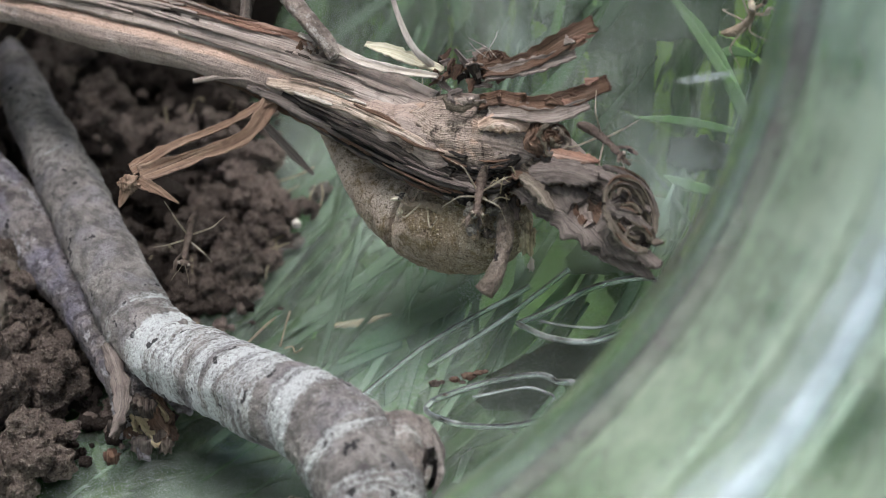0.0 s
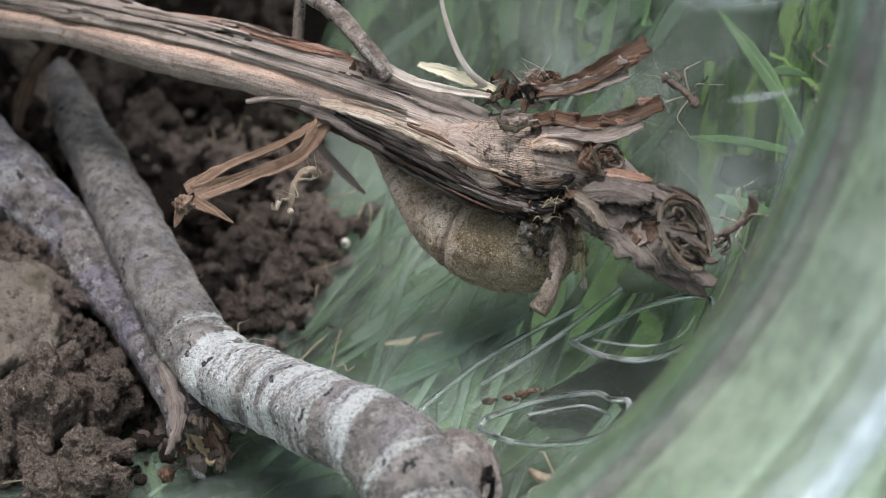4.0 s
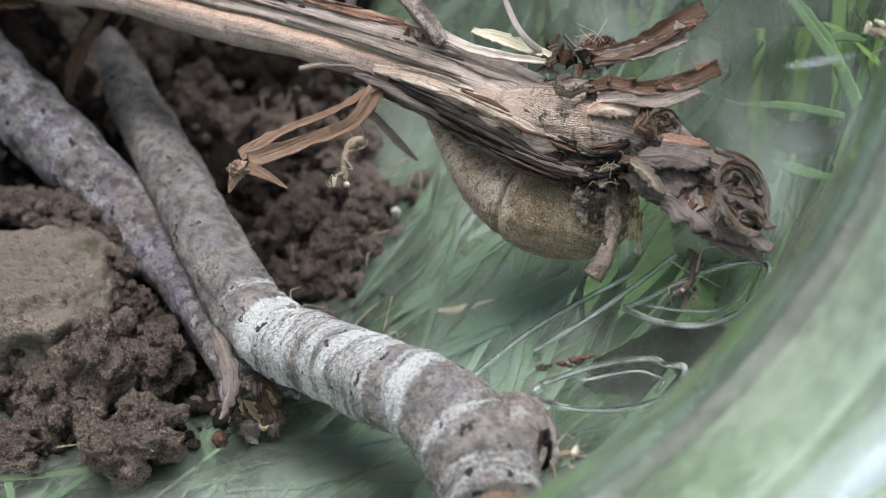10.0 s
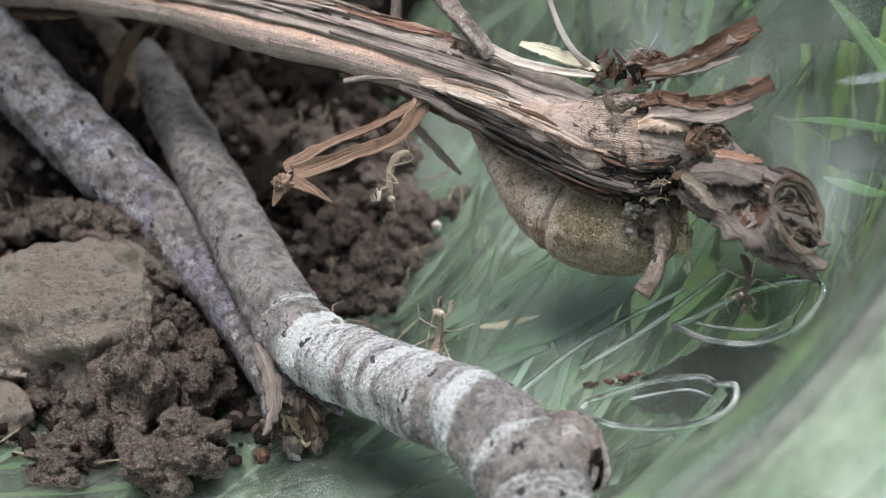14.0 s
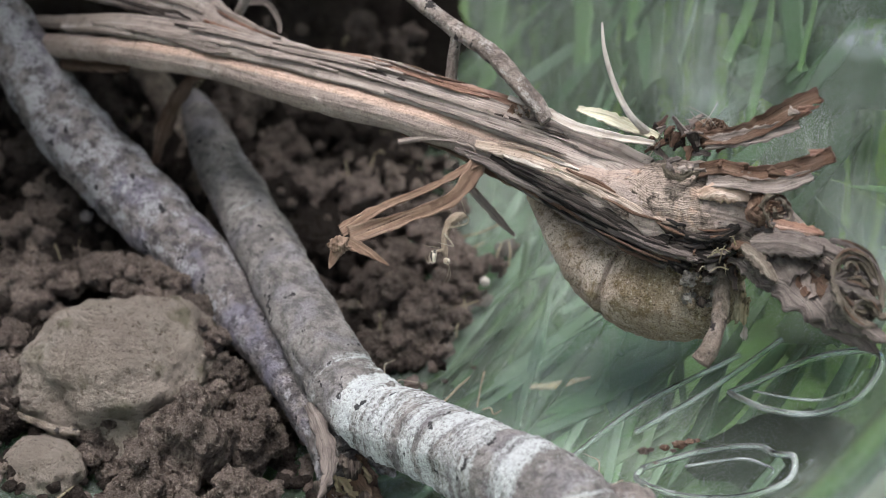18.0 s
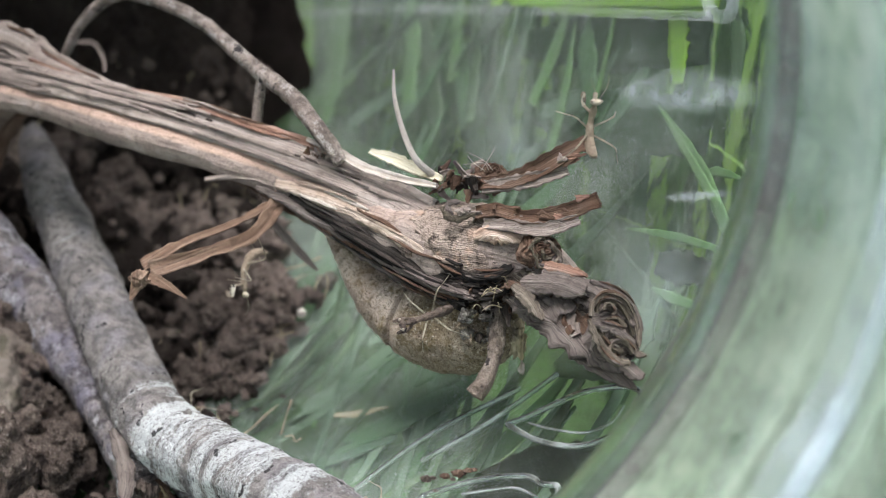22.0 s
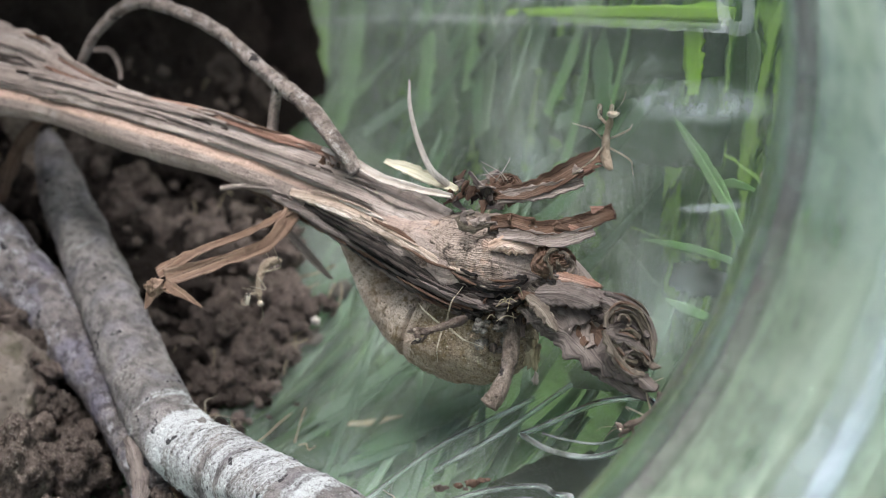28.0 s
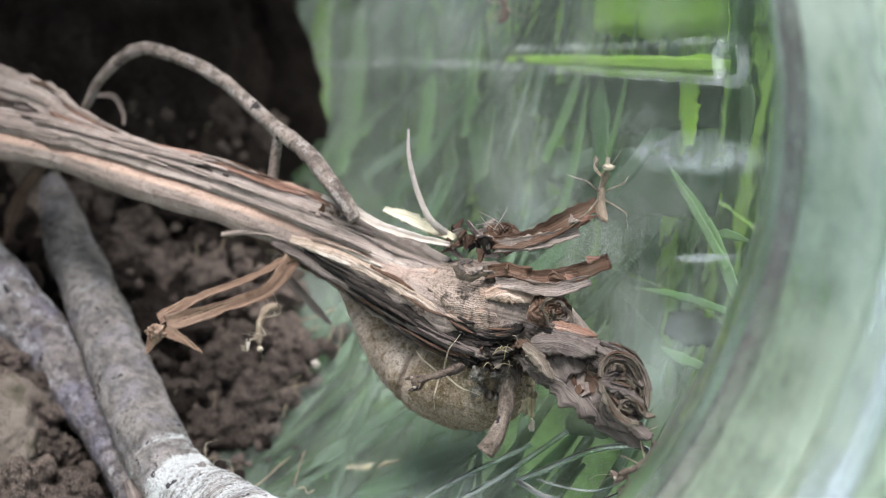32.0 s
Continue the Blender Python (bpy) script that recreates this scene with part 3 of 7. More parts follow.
# ---- the jar lies on its side: AXIS runs into it from the mouth ----
MID, HIGH, R_BODY = 0.049, 0.097, 0.095


def in_jar(u, s, z):
    """World place of: metres along the axis, metres to the right of it, height."""
    return AXIS * u + RIGHT * (MID + s) + np.array([0, 0, z])


def lathe(profile, n=128):
    verts, uvs, faces = [], [], []
    m = len(profile)
    for j in range(n):
        a = 2 * math.pi * j / n
        for u, r in profile:
            verts.append(in_jar(u, r * math.cos(a), HIGH + r * math.sin(a)))
            uvs.append((a * 0.1, u))
    for j in range(n):
        for i in range(m):
            faces.append((j * m + i, ((j + 1) % n) * m + i, ((j + 1) % n) * m + (i + 1) % m, j * m + (i + 1) % m))
    return np.array(verts), faces, np.array(uvs)


def smooth_profile(rows, n):
    return [tuple(q) for q in spline(rows, n)]


inner = smooth_profile([(0.1490, 0.0634), (0.153, 0.0640), (0.160, 0.0685), (0.168, 0.0805), (0.177, 0.0905), (0.188, 0.0948), (0.21, R_BODY), (0.30, R_BODY), (0.415, R_BODY), (0.428, 0.088), (0.431, 0.06), (0.431, 0.0005)], 70)
outer = smooth_profile([(0.436, 0.0005), (0.436, 0.06), (0.433, 0.089), (0.418, 0.0985), (0.30, 0.0985), (0.21, 0.0985), (0.188, 0.0983), (0.177, 0.0945), (0.168, 0.0850), (0.161, 0.0730), (0.1575, 0.0690), (0.1535, 0.0682), (0.1490, 0.0677)], 80)
neck_in = smooth_profile([(0.0990, 0.0662), (0.110, 0.0644), (0.125, 0.0640), (0.140, 0.0634), (0.1486, 0.0632)], 40)
neck_out = smooth_profile([(0.1486, 0.0679), (0.144, 0.0686), (0.141, 0.0712), (0.138, 0.0686), (0.131, 0.0682), (0.128, 0.0712), (0.125, 0.0684), (0.117, 0.0682), (0.114, 0.0712), (0.111, 0.0686), (0.104, 0.0690), (0.099, 0.0694), (0.0965, 0.0680)], 90)
jar = base("glass_jar", in_jar(0.30, 0, HIGH - 0.0985), "large dusty clear glass jar lying on its side in grass", "jar")
part("body", lathe(inner + outer), M_GLASS, jar).visible_shadow = False
part("neck", lathe(neck_in + neck_out), M_FROST, jar, "cloudy screw-threaded glass neck").visible_shadow = False
part("neck_seam", lathe([(0.1470 + 0.0017 * math.cos(a), 0.0632 + 0.0010 * math.sin(a)) for a in (0, 0.8, 1.6, 2.4, 3.2, 4.0, 4.8, 5.6)]), M_SEAM, jar, "dark grey rim of the neck").visible_shadow = False

# ---- ground ----
def ground_shape():
    r = [0.0, 0.05, 0.1, 0.15, 0.2, 0.3, 0.5, 1, 2, 5, 12, 40, 150, 600]
    verts, uvs, faces, n = [], [], [], 64
    for q in r:
        for j in range(n):
            a = 2 * math.pi * j / n
            x, y = q * math.cos(a), 0.25 + q * math.sin(a)
            z = -0.010 + min(0.4, q * 0.03) * noise.noise((x * 1.5, y * 1.5, 3.0)) * (q > 0.25)
            verts.append((x, y, z)), uvs.append((x, y))
    for i in range(len(r) - 1):
        for j in range(n):
            faces.append((i * n + j, (i + 1) * n + j, (i + 1) * n + (j + 1) % n, i * n + (j + 1) % n))
    return np.array(verts), faces, np.array(uvs)


whole("ground", ground_shape(), M_TURF, "green turf of a meadow", "ground", kind="structure", at=(0, 0, 0))


def blade(at, heading, height, width, lean, seed, n=6):
    """One grass blade: a folded strip that tapers and bends over."""
    rnd = random.Random(seed)
    d = np.array([math.cos(heading), math.sin(heading), 0])
    w = np.array([-d[1], d[0], 0])
    v, uv, f = [], [], []
    for i in range(n + 1):
        t = i / n
        p = np.array(at) + d * height * lean * t * t + np.array([0, 0, height * (t - 0.35 * lean * t * t)])
        k = width * 0.5 * (1 - t**2.2) * (0.6 + 0.4 * min(1, t * 5)) + 0.00012
        v += [p - w * k, p - d * k * 0.35, p + w * k]
        uv += [(0, t), (0.5, t), (1, t)]
        if i:
            a = 3 * i
            f += [(a - 3, a - 2, a + 1, a), (a - 2, a - 1, a + 2, a + 1)]
    return np.array(v), f, np.array(uv)


def turf_blades(count, seed, place, tall):
    rnd = random.Random(seed)
    out = []
    while len(out) < count:
        p = place(rnd)
        if p is None:
            continue
        b = blade(p, rnd.uniform(0, 2 * math.pi), rnd.uniform(*tall), rnd.uniform(0.0010, 0.0030), rnd.uniform(0.05, 0.9), rnd.random())
        along, across, high = b[0] @ AXIS, b[0] @ RIGHT - MID, b[0][:, 2] - HIGH
        if not ((np.hypot(across, high) < 0.1005) & (along > -0.1) & (along < 0.44)).any():
            out.append(b)
    return merged(*out)


def beside_jar(rnd):
    s = rnd.uniform(0.075, 0.40)
    u = rnd.uniform(0.05, 0.75)
    p = in_jar(u, s, -0.008)
    if s < 0.104 and u < 0.45:
        return None
    return p


def beyond(rnd):
    """Farther out than the blades that touch the glass."""
    return in_jar(rnd.uniform(0.05, 0.75), rnd.uniform(0.125, 0.40), -0.008)


def wide(rnd):
    a, r = rnd.uniform(0, 2 * math.pi), rnd.uniform(0.25, 0.95)
    x, y = r * math.cos(a), 0.25 + r * math.sin(a)
    u, s = x * AXIS[0] + y * AXIS[1], x * RIGHT[0] + y * RIGHT[1] - MID
    if (-0.25 < u < 0.46 and abs(s) < 0.11) or math.hypot(x, y) < 0.18:
        return None
    return np.array([x, y, -0.012])


whole("meadow_grass", turf_blades(1500, 5, beside_jar, (0.03, 0.13)), M_GRASS, "dense green grass standing round the jar", "grass", kind="stuff", at=(0.1, 0.35, -0.008))
whole("meadow_grass", turf_blades(1800, 6, beyond, (0.05, 0.16)), M_BRIGHT, "bright green young grass round the jar", "grass", kind="stuff", at=(0.1, 0.35, -0.008))
whole("meadow_grass", turf_blades(2600, 7, wide, (0.03, 0.11)), M_GRASS, "green grass of the meadow farther off", "grass", kind="stuff", at=(0, 0.25, -0.012))


# ---- soil in the jar ----
def soil_height(u, s):
    front = 0.252 + 0.012 * (max(0.0, s - 0.015) / 0.035) ** 2 if s < 0.075 else 0.288
    z = 0.40 * (u - front)
    z += 0.25 * max(0.0, u - 0.34)
    return z


def glass_floor(s, r=0.0943):
    return HIGH - math.sqrt(max(1e-8, r * r - s * s))


def soil_top(u, s):
    """The soil's height with its lumps and holes."""
    x = in_jar(u, s, 0)
    q = Vector((x[0], x[1], 0.0))
    z = soil_height(u, s)
    z -= 0.0030
    z += 0.0085 * noise.fractal(q * 60, 1.0, 2.0, 4)
    z += 0.0055 * (1.0 - 2.0 * abs(noise.noise(q * 150 + Vector((4, 1, 2)))))
    z += 0.0030 * (1.0 - 2.0 * abs(noise.noise(q * 380 + Vector((1, 7, 2)))))
    z += 0.0010 * noise.noise(q * 900)
    hollow = math.exp(-(((u - 0.318) / 0.016) ** 2 + ((s - 0.004) / 0.03) ** 2))
    pit = math.exp(-(((u - 0.268) / 0.022) ** 2 + ((s + 0.012) / 0.026) ** 2))
    return z - 0.010 * hollow - 0.006 * pit


def soil_shape():
    nu, ns = 270, 240
    verts, uvs, faces, ok = [], [], [], []
    for i in range(nu):
        u = 0.216 + (0.430 - 0.216) * i / (nu - 1)
        for j in range(ns):
            s = -0.094 + 0.188 * j / (ns - 1)
            floor = glass_floor(s)
            z = soil_top(u, s)
            if u > 0.405:
                z += (u - 0.405) * 2.0
            z = min(max(z, floor - 0.0003), HIGH + 0.05)
            verts.append(in_jar(u, s * 0.998, z)), uvs.append((u, s)), ok.append(z > floor + 0.0004)
    for i in range(nu - 1):
        for j in range(ns - 1):
            q = (i * ns + j, (i + 1) * ns + j, (i + 1) * ns + j + 1, i * ns + j + 1)
            if any(ok[k] for k in q):
                faces.append(q)
    return np.array(verts), faces, np.array(uvs)


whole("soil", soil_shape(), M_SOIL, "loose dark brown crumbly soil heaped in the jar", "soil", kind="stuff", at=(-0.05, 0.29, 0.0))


def caked_shape():
    """Soil that clings to the inside of the glass round the jar's base, with an unseen roof added to block light."""
    nu, na = 110, 260
    verts, uvs, faces = [], [], []
    for j in range(na):
        deg = -100 + 360 * j / (na - 1)
        d = (deg + 180) % 360 - 180
        if -100 <= d <= -42:
            edge = 0.27 + 0.053 * (d + 100) / 58
        elif -42 < d <= -30:
            edge = 0.323 + 0.0043 * (d + 42)
        elif -30 < d <= 10:
            edge = 0.3746 + 0.0009 * (d + 30)
        elif 10 < d <= 60:
            edge = 0.4106 - 0.0025 * (d - 10)
        else:
            # top and left, out of view: added to keep light off the soil behind
            edge = 0.285
        p = on_glass(edge, d, 0.0944)
        edge += 0.008 * noise.fractal(Vector(p) * 70, 1.0, 2.0, 4) + 0.004 * noise.noise(Vector(p) * 300) + 0.0015 * noise.noise(Vector(p) * 900)
        for i in range(nu):
            u = edge + (0.430 - edge) * (i / (nu - 1)) ** 1.4
            r = 0.0944 if u < 0.416 else 0.0944 - (u - 0.416) * 0.6
            n = noise.fractal(Vector(on_glass(u, d, r)) * 70, 1.0, 2.0, 4)
            thick = (0.006 + 0.004 * n) * min(1.0, max(0.0, (u - edge) / 0.02 + 0.2))
            verts.append(on_glass(u, d, r - max(0.0003, thick))), uvs.append((u, d * 0.002))
    for j in range(na - 1):
        for i in range(nu - 1):
            faces.append((j * nu + i, j * nu + i + 1, (j + 1) * nu + i + 1, (j + 1) * nu + i))
    return np.array(verts), faces, np.array(uvs)


def on_glass(u, deg, r=R_BODY):
    return in_jar(u, r * math.cos(radians(deg)), HIGH + r * math.sin(radians(deg)))


# its near-black tone puts the shade of the jar's end into the soil
whole("caked_soil", caked_shape(), M_SHADESOIL, "soil caked in the jar's base, shade in its colour, with an added unseen roof", "soil", kind="stuff", at=(-0.1, 0.36, 0.0))


def craggy(seed):
    """A crumbly clod of 4 mm radius: crumbs stuck together, with gaps between."""
    r1 = random.Random(seed)
    lumps = [((0, 0, 0), 0.55)]
    for k in range(20):
        d = Vector((r1.gauss(0, 1), r1.gauss(0, 1), r1.gauss(0, 1))).normalized() * r1.uniform(0.5, 0.95)
        lumps.append((tuple(d), r1.uniform(0.13, 0.36)))
    v, f, n = [], [], 0
    for at, r in lumps:
        bm = bmesh.new()
        bmesh.ops.create_icosphere(bm, subdivisions=4 if r > 0.3 else 3, radius=1.0)
        off = Vector((r1.uniform(0, 90), r1.uniform(0, 90), 0))
        for q in bm.verts:
            c = q.co
            k = 1 + 0.45 * noise.noise(c * 1.3 + off) + 0.22 * (1 - 2.2 * abs(noise.noise(c * 2.8 + off))) + 0.14 * noise.noise(c * 6 + off) + 0.08 * noise.noise(c * 13 + off)
            v.append((Vector(at) + c * k * r) * 0.004)
        f += [tuple(x.index + n for x in q.verts) for q in bm.faces]
        n = len(v)
        bm.free()
    lumpy = new("lumps", mesh_from("lumps", v, f))
    lumpy.modifiers.new("skin", "REMESH").voxel_size = 0.00017
    me = bpy.data.meshes.new_from_object(lumpy.evaluated_get(bpy.context.evaluated_depsgraph_get()))
    bpy.data.objects.remove(lumpy)
    co = np.empty(len(me.vertices) * 3)
    me.vertices.foreach_get("co", co)
    pts = [Vector(q) for q in co.reshape(-1, 3)]
    rough = [q * (1 + 0.05 * noise.noise(q * 2600) + 0.03 * noise.noise(q * 5200)) for q in pts]
    me.vertices.foreach_set("co", np.array(rough).ravel())
    me.polygons.foreach_set("use_smooth", [True] * len(me.polygons))
    me.materials.clear()
    me.materials.append(M_SOIL)
    return me


CLODS = [craggy(k) for k in range(14)]
LIT_CLODS = [me.copy() for me in CLODS]
for me in LIT_CLODS:
    me.materials[0] = M_LITSOIL
SUN_CLODS = [me.copy() for me in CLODS]
for me in SUN_CLODS:
    me.materials[0] = M_SUNSOIL


def clod(u, s, r, seed, flat=0.85, sink=0.3):
    r1 = random.Random(seed)
    z = max(soil_height(u, s) - 0.0015 - 0.005 * math.exp(-(((u - 0.268) / 0.022) ** 2 + ((s + 0.012) / 0.026) ** 2)), glass_floor(s)) + r * (1 - sink) * flat
    ob = new("soil_clod", (LIT_CLODS if seed % 5 in (1, 3) else CLODS)[seed % len(CLODS)])
    ob.matrix_world = pose(*in_jar(u, s, z), r1.uniform(0, 360), r1.uniform(0, 360), r1.uniform(0, 360)) @ Matrix.Diagonal((r * 1.1 / 0.004, r / 0.004, r * flat / 0.004, 1))
    return tagged(ob, "rough crumbly clod of dark brown soil", "soil clod", "soil clods")


rnd = random.Random(11)
STONE_AT = (0.2649, -0.0119)
count = 0
while count < 214:
    u, s = rnd.uniform(0.226, 0.345), rnd.uniform(-0.066, 0.062)
    if soil_height(u, s) < glass_floor(s) - 0.0045 or math.hypot(u - STONE_AT[0], s - STONE_AT[1]) < 0.017:
        continue
    count += 1
    clod(u, s, rnd.choice((0.0018, 0.0024, 0.003, 0.0038, 0.0048, 0.006)) * rnd.uniform(0.8, 1.2), count)

def clod_at(x, y, z, r, seed, tall=1.0, pale=False):
    r1 = random.Random(seed)
    ob = new("soil_clod", (SUN_CLODS if pale else LIT_CLODS)[seed % len(CLODS)])
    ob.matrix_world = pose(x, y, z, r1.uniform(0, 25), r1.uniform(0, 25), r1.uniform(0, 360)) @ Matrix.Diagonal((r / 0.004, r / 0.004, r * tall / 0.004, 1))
    return tagged(ob, "rough crumbly clod of brown soil in a sunlit tone" if pale else "rough crumbly clod of brown soil in a lit tone", "soil clod", "soil clods")


for k, (x, y, z, r, tall) in enumerate([
        (-0.0586, 0.2390, 0.0064, 0.0062, 0.95), (-0.0517, 0.2445, 0.0095, 0.0074, 1.2), (-0.0478, 0.2296, 0.0066, 0.0066, 1.0), (-0.0446, 0.2365, 0.0060, 0.0046, 0.9), (-0.0449, 0.2485, 0.0098, 0.0052, 1.0), (-0.0654, 0.2481, 0.0062, 0.0058, 0.9), (-0.0630, 0.2310, 0.0052, 0.0046, 0.9),
        (-0.0219, 0.2849, 0.0130, 0.0056, 0.95), (-0.0292, 0.2807, 0.0095, 0.0048, 0.95), (-0.0153, 0.2914, 0.0165, 0.0052, 0.95), (-0.0116, 0.2824, 0.0135, 0.0032, 0.9), (-0.0239, 0.2945, 0.0150, 0.0054, 0.95), (-0.0379, 0.3099, 0.0199, 0.0059, 0.9), (-0.0300, 0.3099, 0.0205, 0.0068, 0.9), (-0.0182, 0.3024, 0.0195, 0.0058, 0.9), (-0.0442, 0.3175, 0.0242, 0.0056, 0.9), (-0.0049, 0.2913, 0.0178, 0.0022, 0.9),
        (-0.0563, 0.2790, 0.0170, 0.0046, 0.9), (-0.0475, 0.2624, 0.0090, 0.0042, 0.9), (-0.0443, 0.2542, 0.0075, 0.0048, 0.95), (-0.0518, 0.2517, 0.0085, 0.0048, 0.95), (-0.0780, 0.2750, 0.0120, 0.0050, 0.9), (-0.0860, 0.2860, 0.0150, 0.0060, 0.9), (-0.0760, 0.2860, 0.0160, 0.0052, 0.9), (-0.0900, 0.2720, 0.0110, 0.0055, 0.9), (-0.0620, 0.2900, 0.0190, 0.0045, 0.9), (-0.0850, 0.2600, 0.0080, 0.0050, 0.9), (-0.0340, 0.2700, 0.0072, 0.0040, 0.9), (-0.0250, 0.2750, 0.0080, 0.0036, 0.9),
        (-0.0207, 0.2791, 0.0128, 0.0038, 0.9), (-0.0160, 0.2807, 0.0142, 0.0032, 0.9), (-0.0133, 0.2850, 0.0168, 0.0036, 0.9), (-0.0233, 0.2743, 0.0108, 0.0034, 0.9), (-0.0196, 0.2730, 0.0108, 0.0022, 0.9), (-0.0114, 0.2877, 0.0175, 0.0026, 0.9), (-0.0270, 0.2720, 0.0100, 0.0036, 0.9),
        (-0.0667, 0.2757, 0.0224, 0.0039, 0.95), (-0.0618, 0.2744, 0.0220, 0.0043, 0.95), (-0.0571, 0.2719, 0.0213, 0.0041, 0.95), (-0.0537, 0.2679, 0.0200, 0.0035, 0.95), (-0.0711, 0.2786, 0.0216, 0.0033, 0.95), (-0.0635, 0.2707, 0.0212, 0.0027, 0.95), (-0.0515, 0.2624, 0.0178, 0.0029, 0.95), (-0.0546, 0.2619, 0.0191, 0.0021, 0.95), (-0.0842, 0.2778, 0.0178, 0.0042, 0.95), (-0.0808, 0.2818, 0.0190, 0.0038, 0.95), (-0.0835, 0.2676, 0.0151, 0.0032, 0.95), (-0.0483, 0.2540, 0.0166, 0.0025, 0.95), (-0.0204, 0.2821, 0.0122, 0.0037, 0.95), (-0.0176, 0.2786, 0.0097, 0.0033, 0.95), (-0.0238, 0.2924, 0.0152, 0.0036, 0.95), (-0.0280, 0.2894, 0.0136, 0.0032, 0.95),
        (-0.0709, 0.2851, 0.0179, 0.0030, 0.95), (-0.0652, 0.2840, 0.0166, 0.0033, 0.95), (-0.0594, 0.2827, 0.0151, 0.0033, 0.95), (-0.0560, 0.2784, 0.0130, 0.0027, 0.95), (-0.0747, 0.2861, 0.0187, 0.0026, 0.95), (-0.0807, 0.2711, 0.0132, 0.0023, 0.95), (-0.0841, 0.2749, 0.0152, 0.0032, 0.95), (-0.0860, 0.2826, 0.0184, 0.0042, 0.95), (-0.0530, 0.2709, 0.0090, 0.0023, 0.95), (-0.0785, 0.2805, 0.0164, 0.0027, 0.95), (-0.0802, 0.2770, 0.0161, 0.0027, 0.95), (-0.0684, 0.2897, 0.0168, 0.0032, 0.95), (-0.0628, 0.2897, 0.0157, 0.0032, 0.95), (-0.0209, 0.2816, 0.0113, 0.0031, 0.95), (-0.0236, 0.2769, 0.0096, 0.0024, 0.95), (-0.0181, 0.2841, 0.0130, 0.0032, 0.95), (-0.0257, 0.2866, 0.0102, 0.0026, 0.95), (-0.0297, 0.2960, 0.0134, 0.0029, 0.95), (-0.0381, 0.3124, 0.0208, 0.0034, 0.95), (-0.0334, 0.3187, 0.0213, 0.0034, 0.95), (-0.0283, 0.3151, 0.0184, 0.0034, 0.95), (-0.0224, 0.3188, 0.0179, 0.0037, 0.95), (-0.0358, 0.3034, 0.0174, 0.0029, 0.95), (-0.0300, 0.3057, 0.0163, 0.0033, 0.95), (-0.0242, 0.3080, 0.0151, 0.0030, 0.95), (-0.0834, 0.2891, 0.0204, 0.0037, 0.95), (-0.0834, 0.2661, 0.0120, 0.0027, 0.95), (-0.0808, 0.2611, 0.0097, 0.0024, 0.95),
        (-0.0813, 0.2786, 0.0185, 0.0056, 0.9), (-0.0838, 0.2689, 0.0145, 0.0035, 0.9), (-0.0667, 0.2794, 0.0185, 0.0038, 0.9), (-0.0596, 0.2774, 0.0170, 0.0041, 0.9), (-0.0729, 0.2822, 0.0190, 0.0026, 0.9), (-0.0522, 0.2686, 0.0120, 0.0029, 0.9), (-0.0486, 0.2736, 0.0120, 0.0023, 0.9), (-0.0816, 0.2576, 0.0099, 0.0029, 0.9), (-0.0174, 0.2752, 0.0122, 0.0049, 0.9), (-0.0142, 0.2841, 0.0153, 0.0044, 0.9), (-0.0245, 0.2865, 0.0115, 0.0051, 0.9), (-0.0219, 0.2723, 0.0097, 0.0036, 0.9), (-0.0293, 0.2894, 0.0127, 0.0032, 0.9), (-0.0109, 0.2867, 0.0171, 0.0032, 0.9), (-0.0468, 0.3146, 0.0255, 0.0030, 0.9), (-0.0379, 0.3131, 0.0228, 0.0034, 0.9), (-0.0300, 0.3110, 0.0199, 0.0038, 0.9), (-0.0240, 0.3082, 0.0168, 0.0036, 0.9), (-0.0336, 0.3039, 0.0184, 0.0027, 0.9), (-0.0185, 0.3015, 0.0162, 0.0031, 0.9), (-0.0068, 0.2850, 0.0184, 0.0016, 0.9), (-0.0818, 0.2999, 0.0258, 0.0038, 0.9), (-0.0859, 0.2904, 0.0229, 0.0034, 0.9)]):
    # most clods farther back get the brighter tone, as if lit
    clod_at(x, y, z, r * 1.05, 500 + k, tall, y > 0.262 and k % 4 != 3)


def crumbs_shape(count, seed):
    r2 = random.Random(seed)
    out = []
    while len(out) < count:
        u, s = r2.uniform(0.224, 0.34), r2.uniform(-0.062, 0.066)
        z = max(soil_top(u, s), glass_floor(s))
        if soil_height(u, s) < glass_floor(s) - 0.011:
            continue
        r = r2.uniform(0.0003, 0.0013)
        out.append(blob(in_jar(u, s, z + r * 0.4), r, r2.random() * 90, 0.5, 2, 1.6, 0.9, 0.25))
    return merged(*out)


whole("soil_crumbs", crumbs_shape(900, 22), M_SUNSOIL, "fine crumbs of brown soil in a sunlit tone", "soil", kind="stuff", at=(-0.05, 0.28, 0.0))
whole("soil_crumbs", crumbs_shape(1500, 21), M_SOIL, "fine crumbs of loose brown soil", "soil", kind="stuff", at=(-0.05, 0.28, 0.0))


def fibres_shape(count, seed):
    """Fine rootlets and straw bits on the soil."""
    r2 = random.Random(seed)
    out = []
    for k in range(count):
        u, s, a = r2.uniform(0.235, 0.335), r2.uniform(-0.055, 0.055), r2.uniform(0, math.pi)
        ln, z = r2.uniform(0.003, 0.009), 0
        rows_ = []
        for i in range(4):
            t = i / 3 - 0.5
            uu, ss = u + math.cos(a) * ln * t, s + math.sin(a) * ln * t + 0.0006 * noise.noise((i * 1.3, k, 0))
            rows_.append((*in_jar(uu, ss, max(soil_top(uu, ss), glass_floor(ss)) + 0.0005 + 0.001 * r2.random()), r2.uniform(0.00008, 0.0002)))
        out.append(sweep(rows_, 8, 5))
    return merged(*out)


